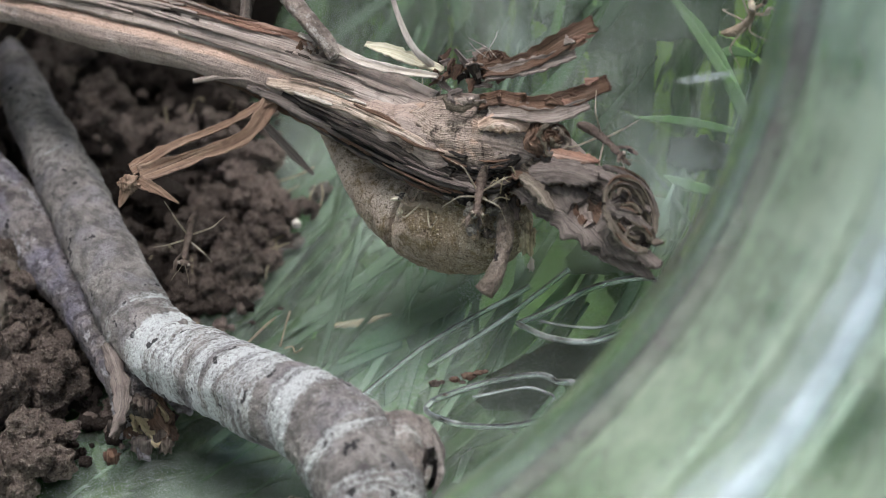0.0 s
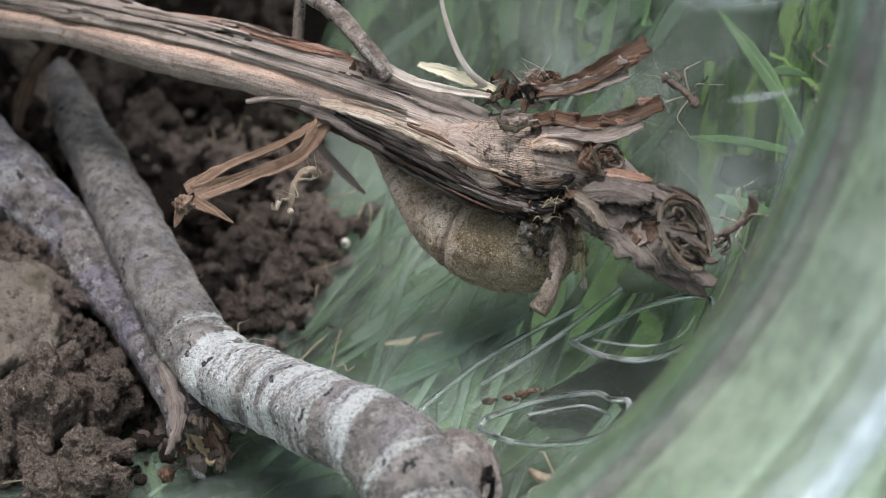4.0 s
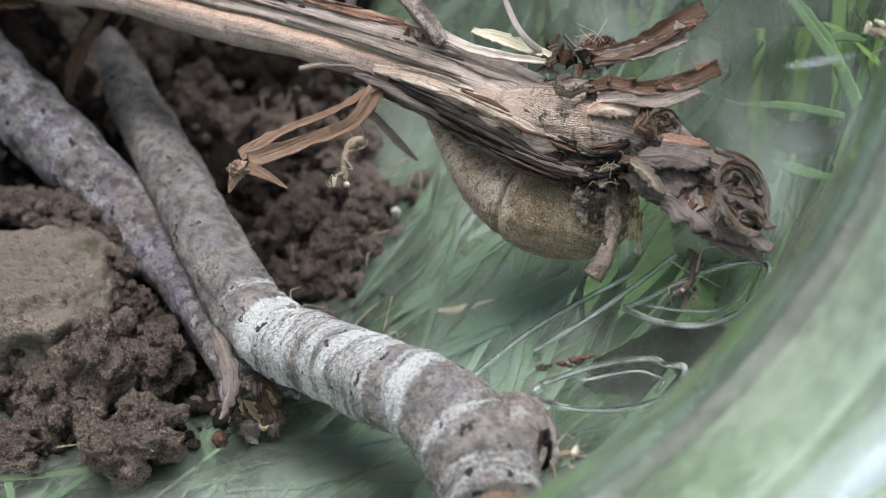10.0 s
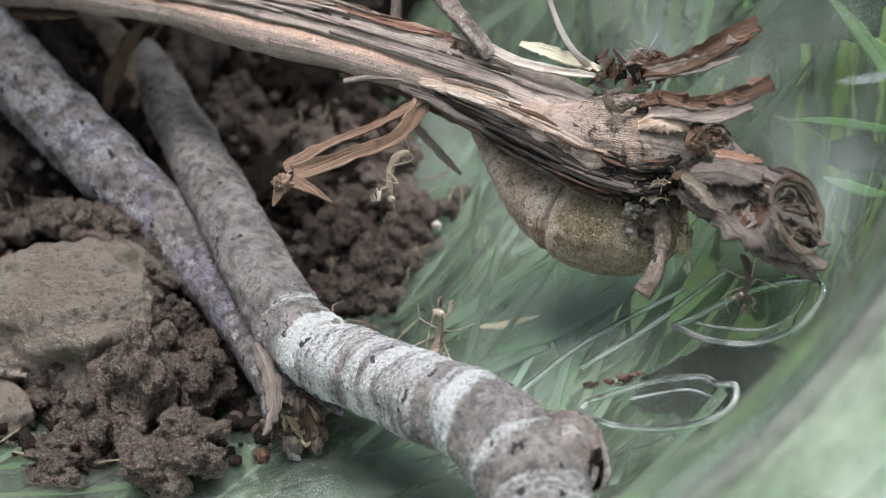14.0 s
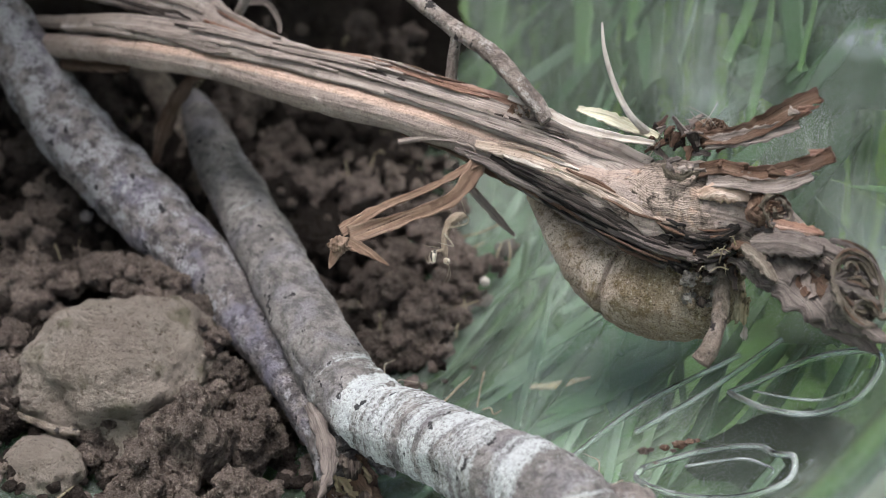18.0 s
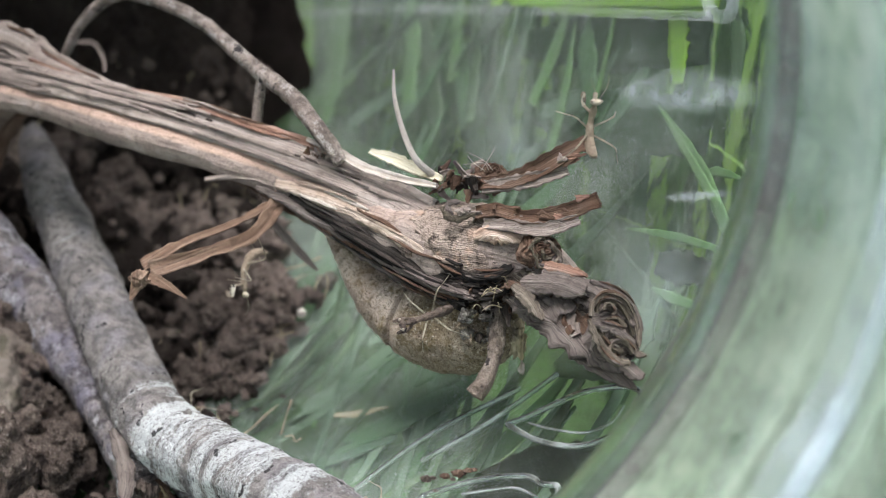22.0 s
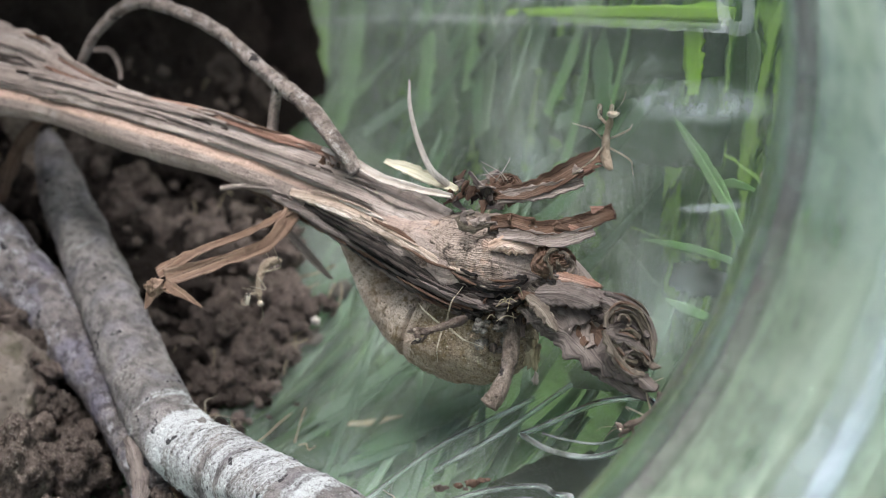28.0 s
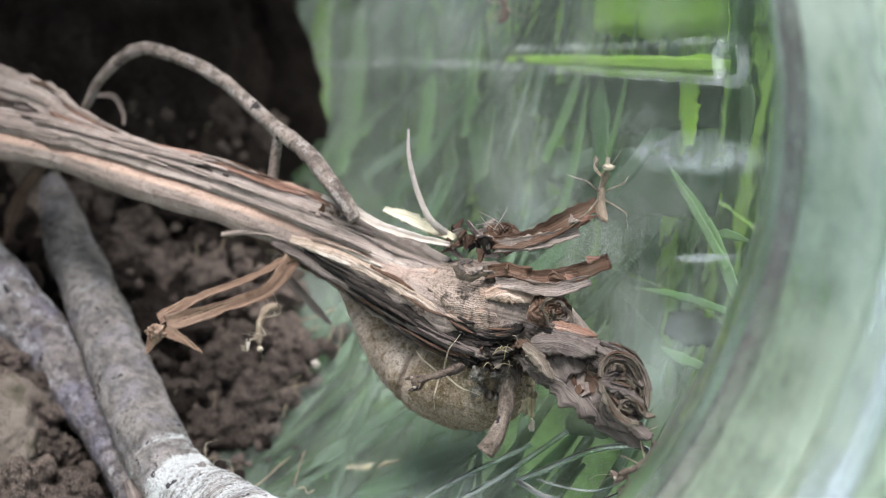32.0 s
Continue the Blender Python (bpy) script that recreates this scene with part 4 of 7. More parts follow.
whole("rootlets", fibres_shape(150, 4), M_STRAW, "thin dry rootlets lying on the soil", "rootlets", kind="stuff", at=(-0.05, 0.28, 0.0))

shape = blob((-0.0650, 0.2590, 0.0118), (0.0155, 0.0145, 0.0128), 44, 0.30, 6, 1.1, 1.0, 0.035)
shape[0][:, 2] = np.maximum(shape[0][:, 2], [glass_floor(q @ RIGHT - MID) for q in shape[0]])
whole("stone", shape, M_STONE, "rounded mud-caked stone half sunk in soil", "stone")
whole("stone", blob((-0.0747, 0.2429, 0.0067), (0.0062, 0.0060, 0.0050), 55, 0.2, 5, 1.1, 1.0, 0.03), M_STONE, "small mud-caked stone on the glass", "stone")
for name, rows_ in (("dry_stalk", [(-0.0838, 0.2520, 0.0129, 0.0005), (-0.0782, 0.2489, 0.0122, 0.0005), (-0.0729, 0.2468, 0.0113, 0.0007), (-0.0694, 0.2462, 0.0110, 0.0005)]), ("dry_stalk", [(-0.0340, 0.2500, 0.0120, 0.0007), (-0.0270, 0.2480, 0.0105, 0.0006), (-0.0180, 0.2440, 0.0068, 0.0005), (-0.0120, 0.2400, 0.0058, 0.0003)])):
    whole(name, sweep(rows_, 40, 10, 0.1, 50, 0.2, 600, 0, 3), M_STUB, "thin dry brown plant stalk on the soil", "stalk", "dry stalks")

whole("pebble", blob((-0.0090, 0.2824, 0.0171), 0.0008, 4, 0.2, 3), M_PALE, "tiny white pebble by the soil", "pebble")
whole("scrap", blob((0.0471, 0.2198, 0.0421), (0.0012, 0.0008, 0.0006), 9, 0.35, 3), M_PALE, "tiny white scrap stuck to the glass", "scrap")
for k, (x, y, z, r, m) in enumerate([(0.0121, 0.2316, 0.0162, 0.0011, M_LITSOIL), (0.0130, 0.2314, 0.0166, 0.0007, M_LITSOIL), (0.0148, 0.2305, 0.0175, 0.0009, M_FLAKE), (0.0167, 0.2297, 0.0184, 0.0012, M_FLAKE), (0.0181, 0.2293, 0.0192, 0.0009, M_FLAKE), (0.0159, 0.2293, 0.0178, 0.0006, M_LITSOIL), (0.0190, 0.2288, 0.0197, 0.0006, M_FLAKE), (0.0135, 0.2286, 0.0163, 0.0005, M_LITSOIL), (-0.0156, 0.2634, 0.0093, 0.0007, M_LITSOIL), (-0.0111, 0.2643, 0.0112, 0.0006, M_LITSOIL)]):
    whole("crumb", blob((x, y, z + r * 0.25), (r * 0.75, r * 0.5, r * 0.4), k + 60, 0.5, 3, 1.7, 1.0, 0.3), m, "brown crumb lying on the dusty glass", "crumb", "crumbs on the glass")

# ---- the fallen branch with the egg case ----
def ribbon(ctrl, face, thick=0.0003, cup=0.0, ragged=0.0, seed=0, n_len=26, n_w=7, wavy=0.25):
    """A strip of bark through rows (x, y, z, half width); face: the way its flat side looks. Solid, cupped, with torn edges."""
    c = spline(ctrl, n_len)
    pts, half = c[:, :3], np.maximum(c[:, 3], 0.00005)
    tan = np.gradient(pts, axis=0)
    tan /= np.linalg.norm(tan, axis=1)[:, None] + 1e-12
    dist = np.r_[0, np.cumsum(np.linalg.norm(np.diff(pts, axis=0), axis=1))]
    top, bot, uv = [], [], []
    for i in range(n_len):
        w = np.cross(tan[i], np.asarray(face, float))
        w /= np.linalg.norm(w) + 1e-12
        nrm = np.cross(w, tan[i])
        for j in range(n_w):
            k = 2 * j / (n_w - 1) - 1
            edge = 1 + ragged * noise.noise((i * 14.0 / n_len, k * 2.0, seed)) + ragged * 0.3 * noise.noise((i * min(40.0, 0.4 * n_len) / n_len, k * 3.0, seed + 5))
            p = pts[i] + w * k * half[i] * edge + nrm * (cup * half[i] * k * k + wavy * half[i] * noise.noise((i * 6.5 / n_len, k * 1.2, seed + 2.5)))
            if i in (0, n_len - 1):
                p = p + tan[i] * (1 if i else -1) * half[i] * 0.9 * ragged * noise.noise((k * 3.1, seed, 7.7))
            top.append(p + nrm * thick * 0.5), bot.append(p - nrm * thick * 0.5)
            uv.append(((k + 1) * half[i], dist[i]))
    m = n_len * n_w
    f = []
    for i in range(n_len - 1):
        for j in range(n_w - 1):
            a = i * n_w + j
            f += [(a, a + 1, a + n_w + 1, a + n_w), (m + a, m + a + n_w, m + a + n_w + 1, m + a + 1)]
        for a, flip in ((i * n_w, False), (i * n_w + n_w - 1, True)):
            q = (a, a + n_w, m + a + n_w, m + a)
            f.append(q[::-1] if flip else q)
    for i, flip in ((0, True), (n_len - 1, False)):
        for j in range(n_w - 1):
            a = i * n_w + j
            q = (a, m + a, m + a + 1, a + 1)
            f.append(q[::-1] if flip else q)
    return np.array(top + bot), f, np.array(uv + uv)


BRANCH = [(-0.1039, 0.3313, 0.0410, 0.0017), (-0.0854, 0.3118, 0.0477, 0.0020), (-0.0658, 0.2895, 0.0546, 0.0023), (-0.0492, 0.2823, 0.0543, 0.0024), (-0.0394, 0.2772, 0.0535, 0.0029), (-0.0289, 0.2716, 0.0529, 0.0029), (-0.0196, 0.2671, 0.0519, 0.0027), (-0.0093, 0.2616, 0.0504, 0.0027), (-0.0017, 0.2566, 0.0488, 0.0035), (0.0052, 0.2521, 0.0477, 0.0047), (0.0145, 0.2466, 0.0470, 0.0064), (0.0234, 0.2416, 0.0482, 0.0060), (0.0285, 0.2385, 0.0473, 0.0040), (0.0335, 0.2335, 0.0445, 0.0026), (0.0375, 0.2285, 0.0422, 0.0016)]
branch = base("dead_branch", (0.0145, 0.2476, 0.042), "weathered grey-brown dead branch with peeling bark", "branch")
part("limb", sweep(BRANCH, 400, 110, 0.035, 60, 0.16, 190, 0.03, 3, 0.95, 30), M_LIMB, branch)
part("burl", sweep([(0.0073, 0.2509, 0.0475, 0.0040), (0.0110, 0.2487, 0.0473, 0.0055), (0.0145, 0.2466, 0.0472, 0.0065), (0.0192, 0.2440, 0.0478, 0.0066), (0.0234, 0.2416, 0.0483, 0.0062), (0.0268, 0.2396, 0.0478, 0.0045)], 150, 150, 0.03, 60, 0.10, 240, 0.03, 13, 0.95, 40), M_BURL, branch, "figured wood round a knot")
EYEWARD = (0.05, -0.75, 0.65)


def laid(rows_, t0, t1, off, w, lift, seed, n=6):
    """Rows of a strip that lies on a plate: a stretch of its length, its place across, its half width and how far it stands proud."""
    c = spline(rows_, 200)
    tan = np.gradient(c[:, :3], axis=0)
    out = []
    for k in range(n):
        q = k / (n - 1)
        i = int((t0 + (t1 - t0) * q) * 199)
        t = tan[i] / np.linalg.norm(tan[i])
        across = np.cross(t, EYEWARD)
        across /= np.linalg.norm(across)
        nrm = np.cross(across, t)
        swing = off + 0.16 * noise.noise((q * 2.5, seed, 4.0))
        p = c[i, :3] + across * c[i, 3] * swing + nrm * lift * (1 + 0.5 * noise.noise((q * 3, seed, 8.0)))
        out.append((*p, w * (0.2 + 0.8 * math.sin(math.pi * (0.06 + 0.88 * q)))))
    return out


# the flat split half of the limb above the round shaft, and the strips that lie on it
PLATE = [(-0.0773, 0.3035, 0.0544, 0.0013), (-0.0656, 0.2903, 0.0587, 0.0018), (-0.0530, 0.2848, 0.0585, 0.0022), (-0.0441, 0.2805, 0.0580, 0.0020), (-0.0297, 0.2728, 0.0574, 0.0022), (-0.0159, 0.2659, 0.0557, 0.0023), (-0.0026, 0.2579, 0.0540, 0.0025), (0.0060, 0.2518, 0.0530, 0.0028), (0.0126, 0.2469, 0.0519, 0.0021)]
part("split_plate", ribbon(PLATE, EYEWARD, 0.0016, -0.15, 0.12, 3.3, 160, 25, 0.18), M_SPLIT, branch, "flat grey split wood")
r3 = random.Random(8)
for k in range(20):
    t0, off = r3.uniform(0.05, 0.78), r3.uniform(-0.95, 0.95)
    part("splinter", ribbon(laid(PLATE, t0, min(0.97, t0 + r3.uniform(0.10, 0.30)), off, r3.uniform(0.00018, 0.0005), r3.uniform(0.0008, 0.0012), k * 1.3), EYEWARD, 0.0003, -0.2, 0.35, 40 + k, 44, 5), r3.choice((M_SPLIT, M_GREYFLAKE, M_SPLIT, M_DARKBARK, M_SPLIT)), branch)
# strands along the limb's upper edge and at its thin end
for k, (rows_, m, word) in enumerate((
        ([(-0.0462, 0.2825, 0.0589, 0.0006), (-0.0393, 0.2788, 0.0585, 0.0010), (-0.0251, 0.2720, 0.0587, 0.0011), (-0.0160, 0.2673, 0.0575, 0.0010), (-0.0097, 0.2642, 0.0568, 0.0010), (-0.0027, 0.2598, 0.0564, 0.0009), (0.0017, 0.2568, 0.0558, 0.0003)], M_REDFLAKE, "reddish brown torn strand"),
        # dark strip laid where the gap under the strand is in shade
        ([(-0.0412, 0.2790, 0.0571, 0.0005), (-0.0316, 0.2743, 0.0575, 0.0007), (-0.0205, 0.2690, 0.0570, 0.0008), (-0.0115, 0.2643, 0.0558, 0.0008), (-0.0035, 0.2596, 0.0551, 0.0007), (0.0026, 0.2554, 0.0544, 0.0003)], M_DARKBARK, "dark strip for the shade in a split of the wood"),
        ([(-0.0843, 0.3185, 0.0577, 0.0018), (-0.0710, 0.3022, 0.0620, 0.0028), (-0.0601, 0.2947, 0.0621, 0.0032), (-0.0541, 0.2917, 0.0611, 0.0028), (-0.0480, 0.2882, 0.0592, 0.0020), (-0.0401, 0.2837, 0.0578, 0.0010), (-0.0333, 0.2801, 0.0573, 0.0004)], M_SPLIT, "broad flat strand of grey wood"),
        ([(-0.0916, 0.3210, 0.0488, 0.0009), (-0.0765, 0.3040, 0.0546, 0.0012), (-0.0645, 0.2918, 0.0585, 0.0014), (-0.0534, 0.2872, 0.0588, 0.0012), (-0.0445, 0.2829, 0.0581, 0.0008), (-0.0367, 0.2789, 0.0577, 0.0004)], M_GREYFLAKE, "grey strand of split wood"),
        ([(-0.1030, 0.3302, 0.0394, 0.0009), (-0.0886, 0.3150, 0.0442, 0.0012), (-0.0751, 0.2992, 0.0489, 0.0011), (-0.0654, 0.2891, 0.0520, 0.0006)], M_FLAKE, "brown strand of split wood"))):
    part("strand", ribbon(rows_, EYEWARD, 0.0012 if k == 2 else 0.0007, -0.35, 0.30, 50 + k * 3.7, 120, 13), m, branch, word)
    for q in range(7 if k in (0, 2, 3) else 3):
        t0 = r3.uniform(0.08, 0.7)
        part("splinter", ribbon(laid(rows_, t0, min(0.98, t0 + r3.uniform(0.12, 0.3)), r3.uniform(-1.0, 1.0), r3.uniform(0.00016, 0.0004), r3.uniform(0.0005, 0.0009), 70 + k * 9 + q), EYEWARD, 0.0003, -0.2, 0.35, 90 + k * 9 + q, 36, 5), r3.choice((M_SPLIT, M_GREYFLAKE, M_DARKBARK, M_FLAKE, M_REDFLAKE)), branch)
# the torn ledge of pale wood, a black strip painted as the shaded gap below it and the ridges of bark under that
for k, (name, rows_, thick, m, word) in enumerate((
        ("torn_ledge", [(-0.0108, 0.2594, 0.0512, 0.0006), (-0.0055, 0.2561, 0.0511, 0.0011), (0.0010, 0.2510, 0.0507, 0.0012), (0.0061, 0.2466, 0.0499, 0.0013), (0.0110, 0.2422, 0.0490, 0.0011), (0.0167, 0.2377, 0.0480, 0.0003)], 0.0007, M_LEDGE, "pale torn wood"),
        ("bark_ridge", [(-0.0086, 0.2579, 0.0499, 0.0005), (-0.0024, 0.2531, 0.0488, 0.0012), (0.0044, 0.2472, 0.0476, 0.0016), (0.0094, 0.2428, 0.0465, 0.0016), (0.0151, 0.2381, 0.0459, 0.0007)], 0.0005, M_ROTSHADE, "black strip for the shade between split bark"),
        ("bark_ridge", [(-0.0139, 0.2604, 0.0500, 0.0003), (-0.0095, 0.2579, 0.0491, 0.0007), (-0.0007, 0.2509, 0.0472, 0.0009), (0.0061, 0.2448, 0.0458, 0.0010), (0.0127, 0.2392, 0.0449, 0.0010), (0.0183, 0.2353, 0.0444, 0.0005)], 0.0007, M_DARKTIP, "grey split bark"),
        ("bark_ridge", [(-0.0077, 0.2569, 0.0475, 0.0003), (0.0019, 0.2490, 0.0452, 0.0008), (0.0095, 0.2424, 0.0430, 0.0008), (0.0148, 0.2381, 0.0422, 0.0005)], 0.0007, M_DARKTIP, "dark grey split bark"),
        ("bark_ridge", [(-0.0024, 0.2521, 0.0463, 0.0003), (0.0061, 0.2447, 0.0446, 0.0006), (0.0127, 0.2391, 0.0435, 0.0006), (0.0176, 0.2357, 0.0430, 0.0004)], 0.0006, M_ROTSHADE, "black strip for the shade between split bark"),
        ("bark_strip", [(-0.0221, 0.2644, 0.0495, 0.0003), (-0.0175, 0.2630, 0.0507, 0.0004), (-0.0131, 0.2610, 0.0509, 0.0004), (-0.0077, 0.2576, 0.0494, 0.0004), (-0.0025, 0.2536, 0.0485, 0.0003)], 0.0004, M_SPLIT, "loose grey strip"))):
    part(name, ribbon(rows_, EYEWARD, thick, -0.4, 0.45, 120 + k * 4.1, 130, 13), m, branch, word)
    for q in range((6, 12, 9, 6, 6, 0)[k]):
        t0 = r3.uniform(0.05, 0.7)
        part("splinter", ribbon(laid(rows_, t0, min(0.98, t0 + r3.uniform(0.12, 0.35)), r3.uniform(-1.1, 1.1), r3.uniform(0.00012, 0.00034), r3.uniform(0.0003, 0.0008), 170 + k * 9 + q), EYEWARD, 0.00025, -0.2, 0.35, 190 + k * 9 + q, 36, 5), r3.choice(((M_LEDGE, M_PALE, M_FLAKE), (M_DARKBARK, M_ROTSHADE, M_DARKTIP), (M_DARKTIP, M_FLAKE, M_ROTSHADE), (M_DARKTIP, M_FLAKE), (M_DARKBARK, M_FLAKE), (M_SPLIT,))[k]), branch)
THIN = [(-0.0485, 0.2973, 0.0577, 0.0008), (-0.0452, 0.2967, 0.0635, 0.0009), (-0.0389, 0.2949, 0.0690, 0.0011), (-0.0316, 0.2896, 0.0697, 0.0011), (-0.0235, 0.2824, 0.0685, 0.0011), (-0.0147, 0.2729, 0.0646, 0.0012), (-0.0084, 0.2653, 0.0626, 0.0014), (-0.0032, 0.2583, 0.0588, 0.0013), (-0.0008, 0.2560, 0.0560, 0.0011)]
part("side_shoot", sweep(THIN, 180, 28, 0.12, 50, 0.16, 420, 0.06, 9), M_SHOOT, branch, "thin arching side shoot")
part("peg", sweep([(-0.0135, 0.2710, 0.0640, 0.0007), (-0.0141, 0.2706, 0.0598, 0.0008), (-0.0147, 0.2693, 0.0555, 0.0008)], 24, 12, 0.2, 50, 0.15, 500, 0, 6), M_SHOOT, branch)
part("dry_leaf", ribbon([(-0.0474, 0.2998, 0.0590, 0.0004), (-0.0440, 0.2988, 0.0592, 0.0005), (-0.0420, 0.2960, 0.0575, 0.0004), (-0.0416, 0.2942, 0.0558, 0.0003)], (0.3, -1, 0.4), 0.0002, 0.4, 0.2, 3), M_GREYFLAKE, branch)
part("hook", sweep([(-0.0554, 0.2991, 0.0496, 0.0010), (-0.0565, 0.2974, 0.0474, 0.0010), (-0.0585, 0.2955, 0.0447, 0.0012), (-0.0606, 0.2943, 0.0410, 0.0013), (-0.0619, 0.2936, 0.0373, 0.0011), (-0.0630, 0.2935, 0.0338, 0.0007)], 50, 18, 0.25, 60, 0.45, 500, 0.15, 4), M_FLAKE, branch, "dark knobbly rootlet")
for k in range(14):
    root = np.array([-0.0030, 0.2580, 0.0565]) + np.array([r3.gauss(0, 0.0016), r3.gauss(0, 0.0008), r3.gauss(0, 0.0006)])
    d = np.array([r3.uniform(-0.6, 1.0), r3.uniform(-0.6, 0.1), r3.uniform(0.0, 0.8)]) * r3.uniform(0.0010, 0.0024)
    w = r3.uniform(0.0002, 0.0006)
    part("shard", ribbon([(*(root + d * q), w * (1.1 - 0.8 * q)) for q in (0, 0.5, 1.0)], EYEWARD, 0.00025, -0.2, 0.6, 500 + k, 10, 5), r3.choice((M_FLAKE, M_SPLIT, M_GREYFLAKE, M_DARKBARK)), branch)
# pale inner bark and a curled tendril on top
part("pale_strip", ribbon([(-0.0061, 0.2609, 0.0577, 0.0003), (-0.0017, 0.2577, 0.0571, 0.0006), (0.0026, 0.2541, 0.0561, 0.0007), (0.0076, 0.2504, 0.0560, 0.0006), (0.0134, 0.2465, 0.0565, 0.0004)], EYEWARD, 0.0004, 0.3, 0.35, 5, 60, 9), M_PALE, branch, "whitish inner bark")
part("pale_strip", ribbon([(0.0035, 0.2560, 0.0578, 0.0004), (0.0068, 0.2539, 0.0575, 0.0009), (0.0101, 0.2514, 0.0570, 0.0009), (0.0142, 0.2484, 0.0566, 0.0005)], (0.0, -0.7, 0.7), 0.0004, 0.4, 0.30, 8, 50, 9), M_CREAM, branch, "cream yellow inner bark")
part("tendril", sweep([(0.0137, 0.2500, 0.0560, 0.0006), (0.0104, 0.2494, 0.0593, 0.0005), (0.0084, 0.2530, 0.0623, 0.0004), (0.0071, 0.2569, 0.0661, 0.0003), (0.0069, 0.2605, 0.0690, 0.00014)], 50, 10), M_PALE, branch, "pale upright tendril")
# the two tongues of bark
for rows_, seed, m in (([(0.0200, 0.2430, 0.0585, 0.0010), (0.0235, 0.2401, 0.0602, 0.0012), (0.0268, 0.2398, 0.0619, 0.0013), (0.0305, 0.2399, 0.0642, 0.0013), (0.0340, 0.2398, 0.0662, 0.0010)], 1.0, M_FLAKE), ([(0.0200, 0.2425, 0.0580, 0.0009), (0.0231, 0.2400, 0.0597, 0.0010), (0.0268, 0.2393, 0.0607, 0.0011), (0.0315, 0.2390, 0.0624, 0.0007)], 2.0, M_GREYFLAKE), ([(0.0190, 0.2405, 0.0550, 0.0009), (0.0216, 0.2392, 0.0560, 0.0010), (0.0259, 0.2369, 0.0560, 0.0010), (0.0311, 0.2363, 0.0571, 0.0012), (0.0357, 0.2353, 0.0596, 0.0010)], 3.0, M_FLAKE), ([(0.0200, 0.2390, 0.0540, 0.0008), (0.0236, 0.2365, 0.0549, 0.0009), (0.0280, 0.2353, 0.0549, 0.0010), (0.0330, 0.2350, 0.0567, 0.0008)], 4.0, M_GREYFLAKE)):
    part("bark_tongue", ribbon(rows_, (0.1, -0.75, 0.6), 0.0006, 0.35, 0.35, seed, 40, 9), m, branch, "curled reddish brown bark")
# knots: whorls of ringed wood
def whorl(at, facing, r, depth, seed, rings=5):
    """A round scar with raised rings, domed towards facing."""
    f = np.array(facing, float)
    f /= np.linalg.norm(f)
    a = np.cross(f, (0, 0, 1.0))
    a /= np.linalg.norm(a)
    b = np.cross(a, f)
    n_r, n_a = 44, 48
    v, uv, fc = [], [], []
    for i in range(n_r):
        q = i / (n_r - 1)
        for j in range(n_a):
            th = 2 * math.pi * j / n_a
            w = 1 + 0.22 * noise.noise((math.cos(th) * 1.3, math.sin(th) * 1.3, seed + q))
            warp = q + 0.30 * noise.noise((q * 2.2 * math.cos(th), q * 2.2 * math.sin(th), seed + 4))
            h = depth * (1 - q**2.2) + depth * (0.10 + 0.16 * noise.noise((q * 3 * math.cos(th), q * 3 * math.sin(th), seed + 8))) * math.sin(warp * rings * 6.28) + depth * 0.18 * noise.noise((q * 9 * math.cos(th), q * 9 * math.sin(th), seed))
            v.append(np.array(at) + (a * math.cos(th) * 1.25 + b * math.sin(th)) * r * q * w + f * (h - depth * 0.5)), uv.append((warp * r, th * 0.002))
    for i in range(n_r - 1):
        for j in range(n_a):
            k2 = (j + 1) % n_a
            fc.append((i * n_a + j, (i + 1) * n_a + j, (i + 1) * n_a + k2, i * n_a + k2))
    return np.array(v), fc, np.array(uv)


for at, facing, r, d, seed, m in (((0.0279, 0.2343, 0.0523), (0.25, -0.8, 0.6), 0.0026, 0.0022, 3, M_FLAKE), ((0.0212, 0.2449, 0.0590), (0.2, -0.7, 0.7), 0.0022, 0.0022, 9, M_FLAKE), ((0.0374, 0.2238, 0.0446), (0.35, -0.85, 0.4), 0.0034, 0.0016, 21, M_DARKTIP)):
    part("knot", whorl(at, facing, r, d, seed), m, branch, "ringed knot of weathered wood")
part("knot", blob((0.0182, 0.2390, 0.0509), (0.0008, 0.0006, 0.0006), 6, 0.25, 4, 1.8, 1.0, 0.1), M_FLAKE, branch, "small round knot")
# a dark lump stands in for the shade of a hollow
part("hollow", blob((0.0163, 0.2385, 0.0434), (0.0015, 0.0012, 0.0013), 2, 0.3, 3), M_DARKBARK, branch, "dark lump in place of a shaded hollow in the wood")
# layered flakes round the broken tip
r4 = random.Random(17)
axis = np.array([0.0153, -0.0175, -0.0082])
axis /= np.linalg.norm(axis)
aside = np.cross(axis, (0, 0, 1.0))
aside /= np.linalg.norm(aside)
over = np.cross(aside, axis)
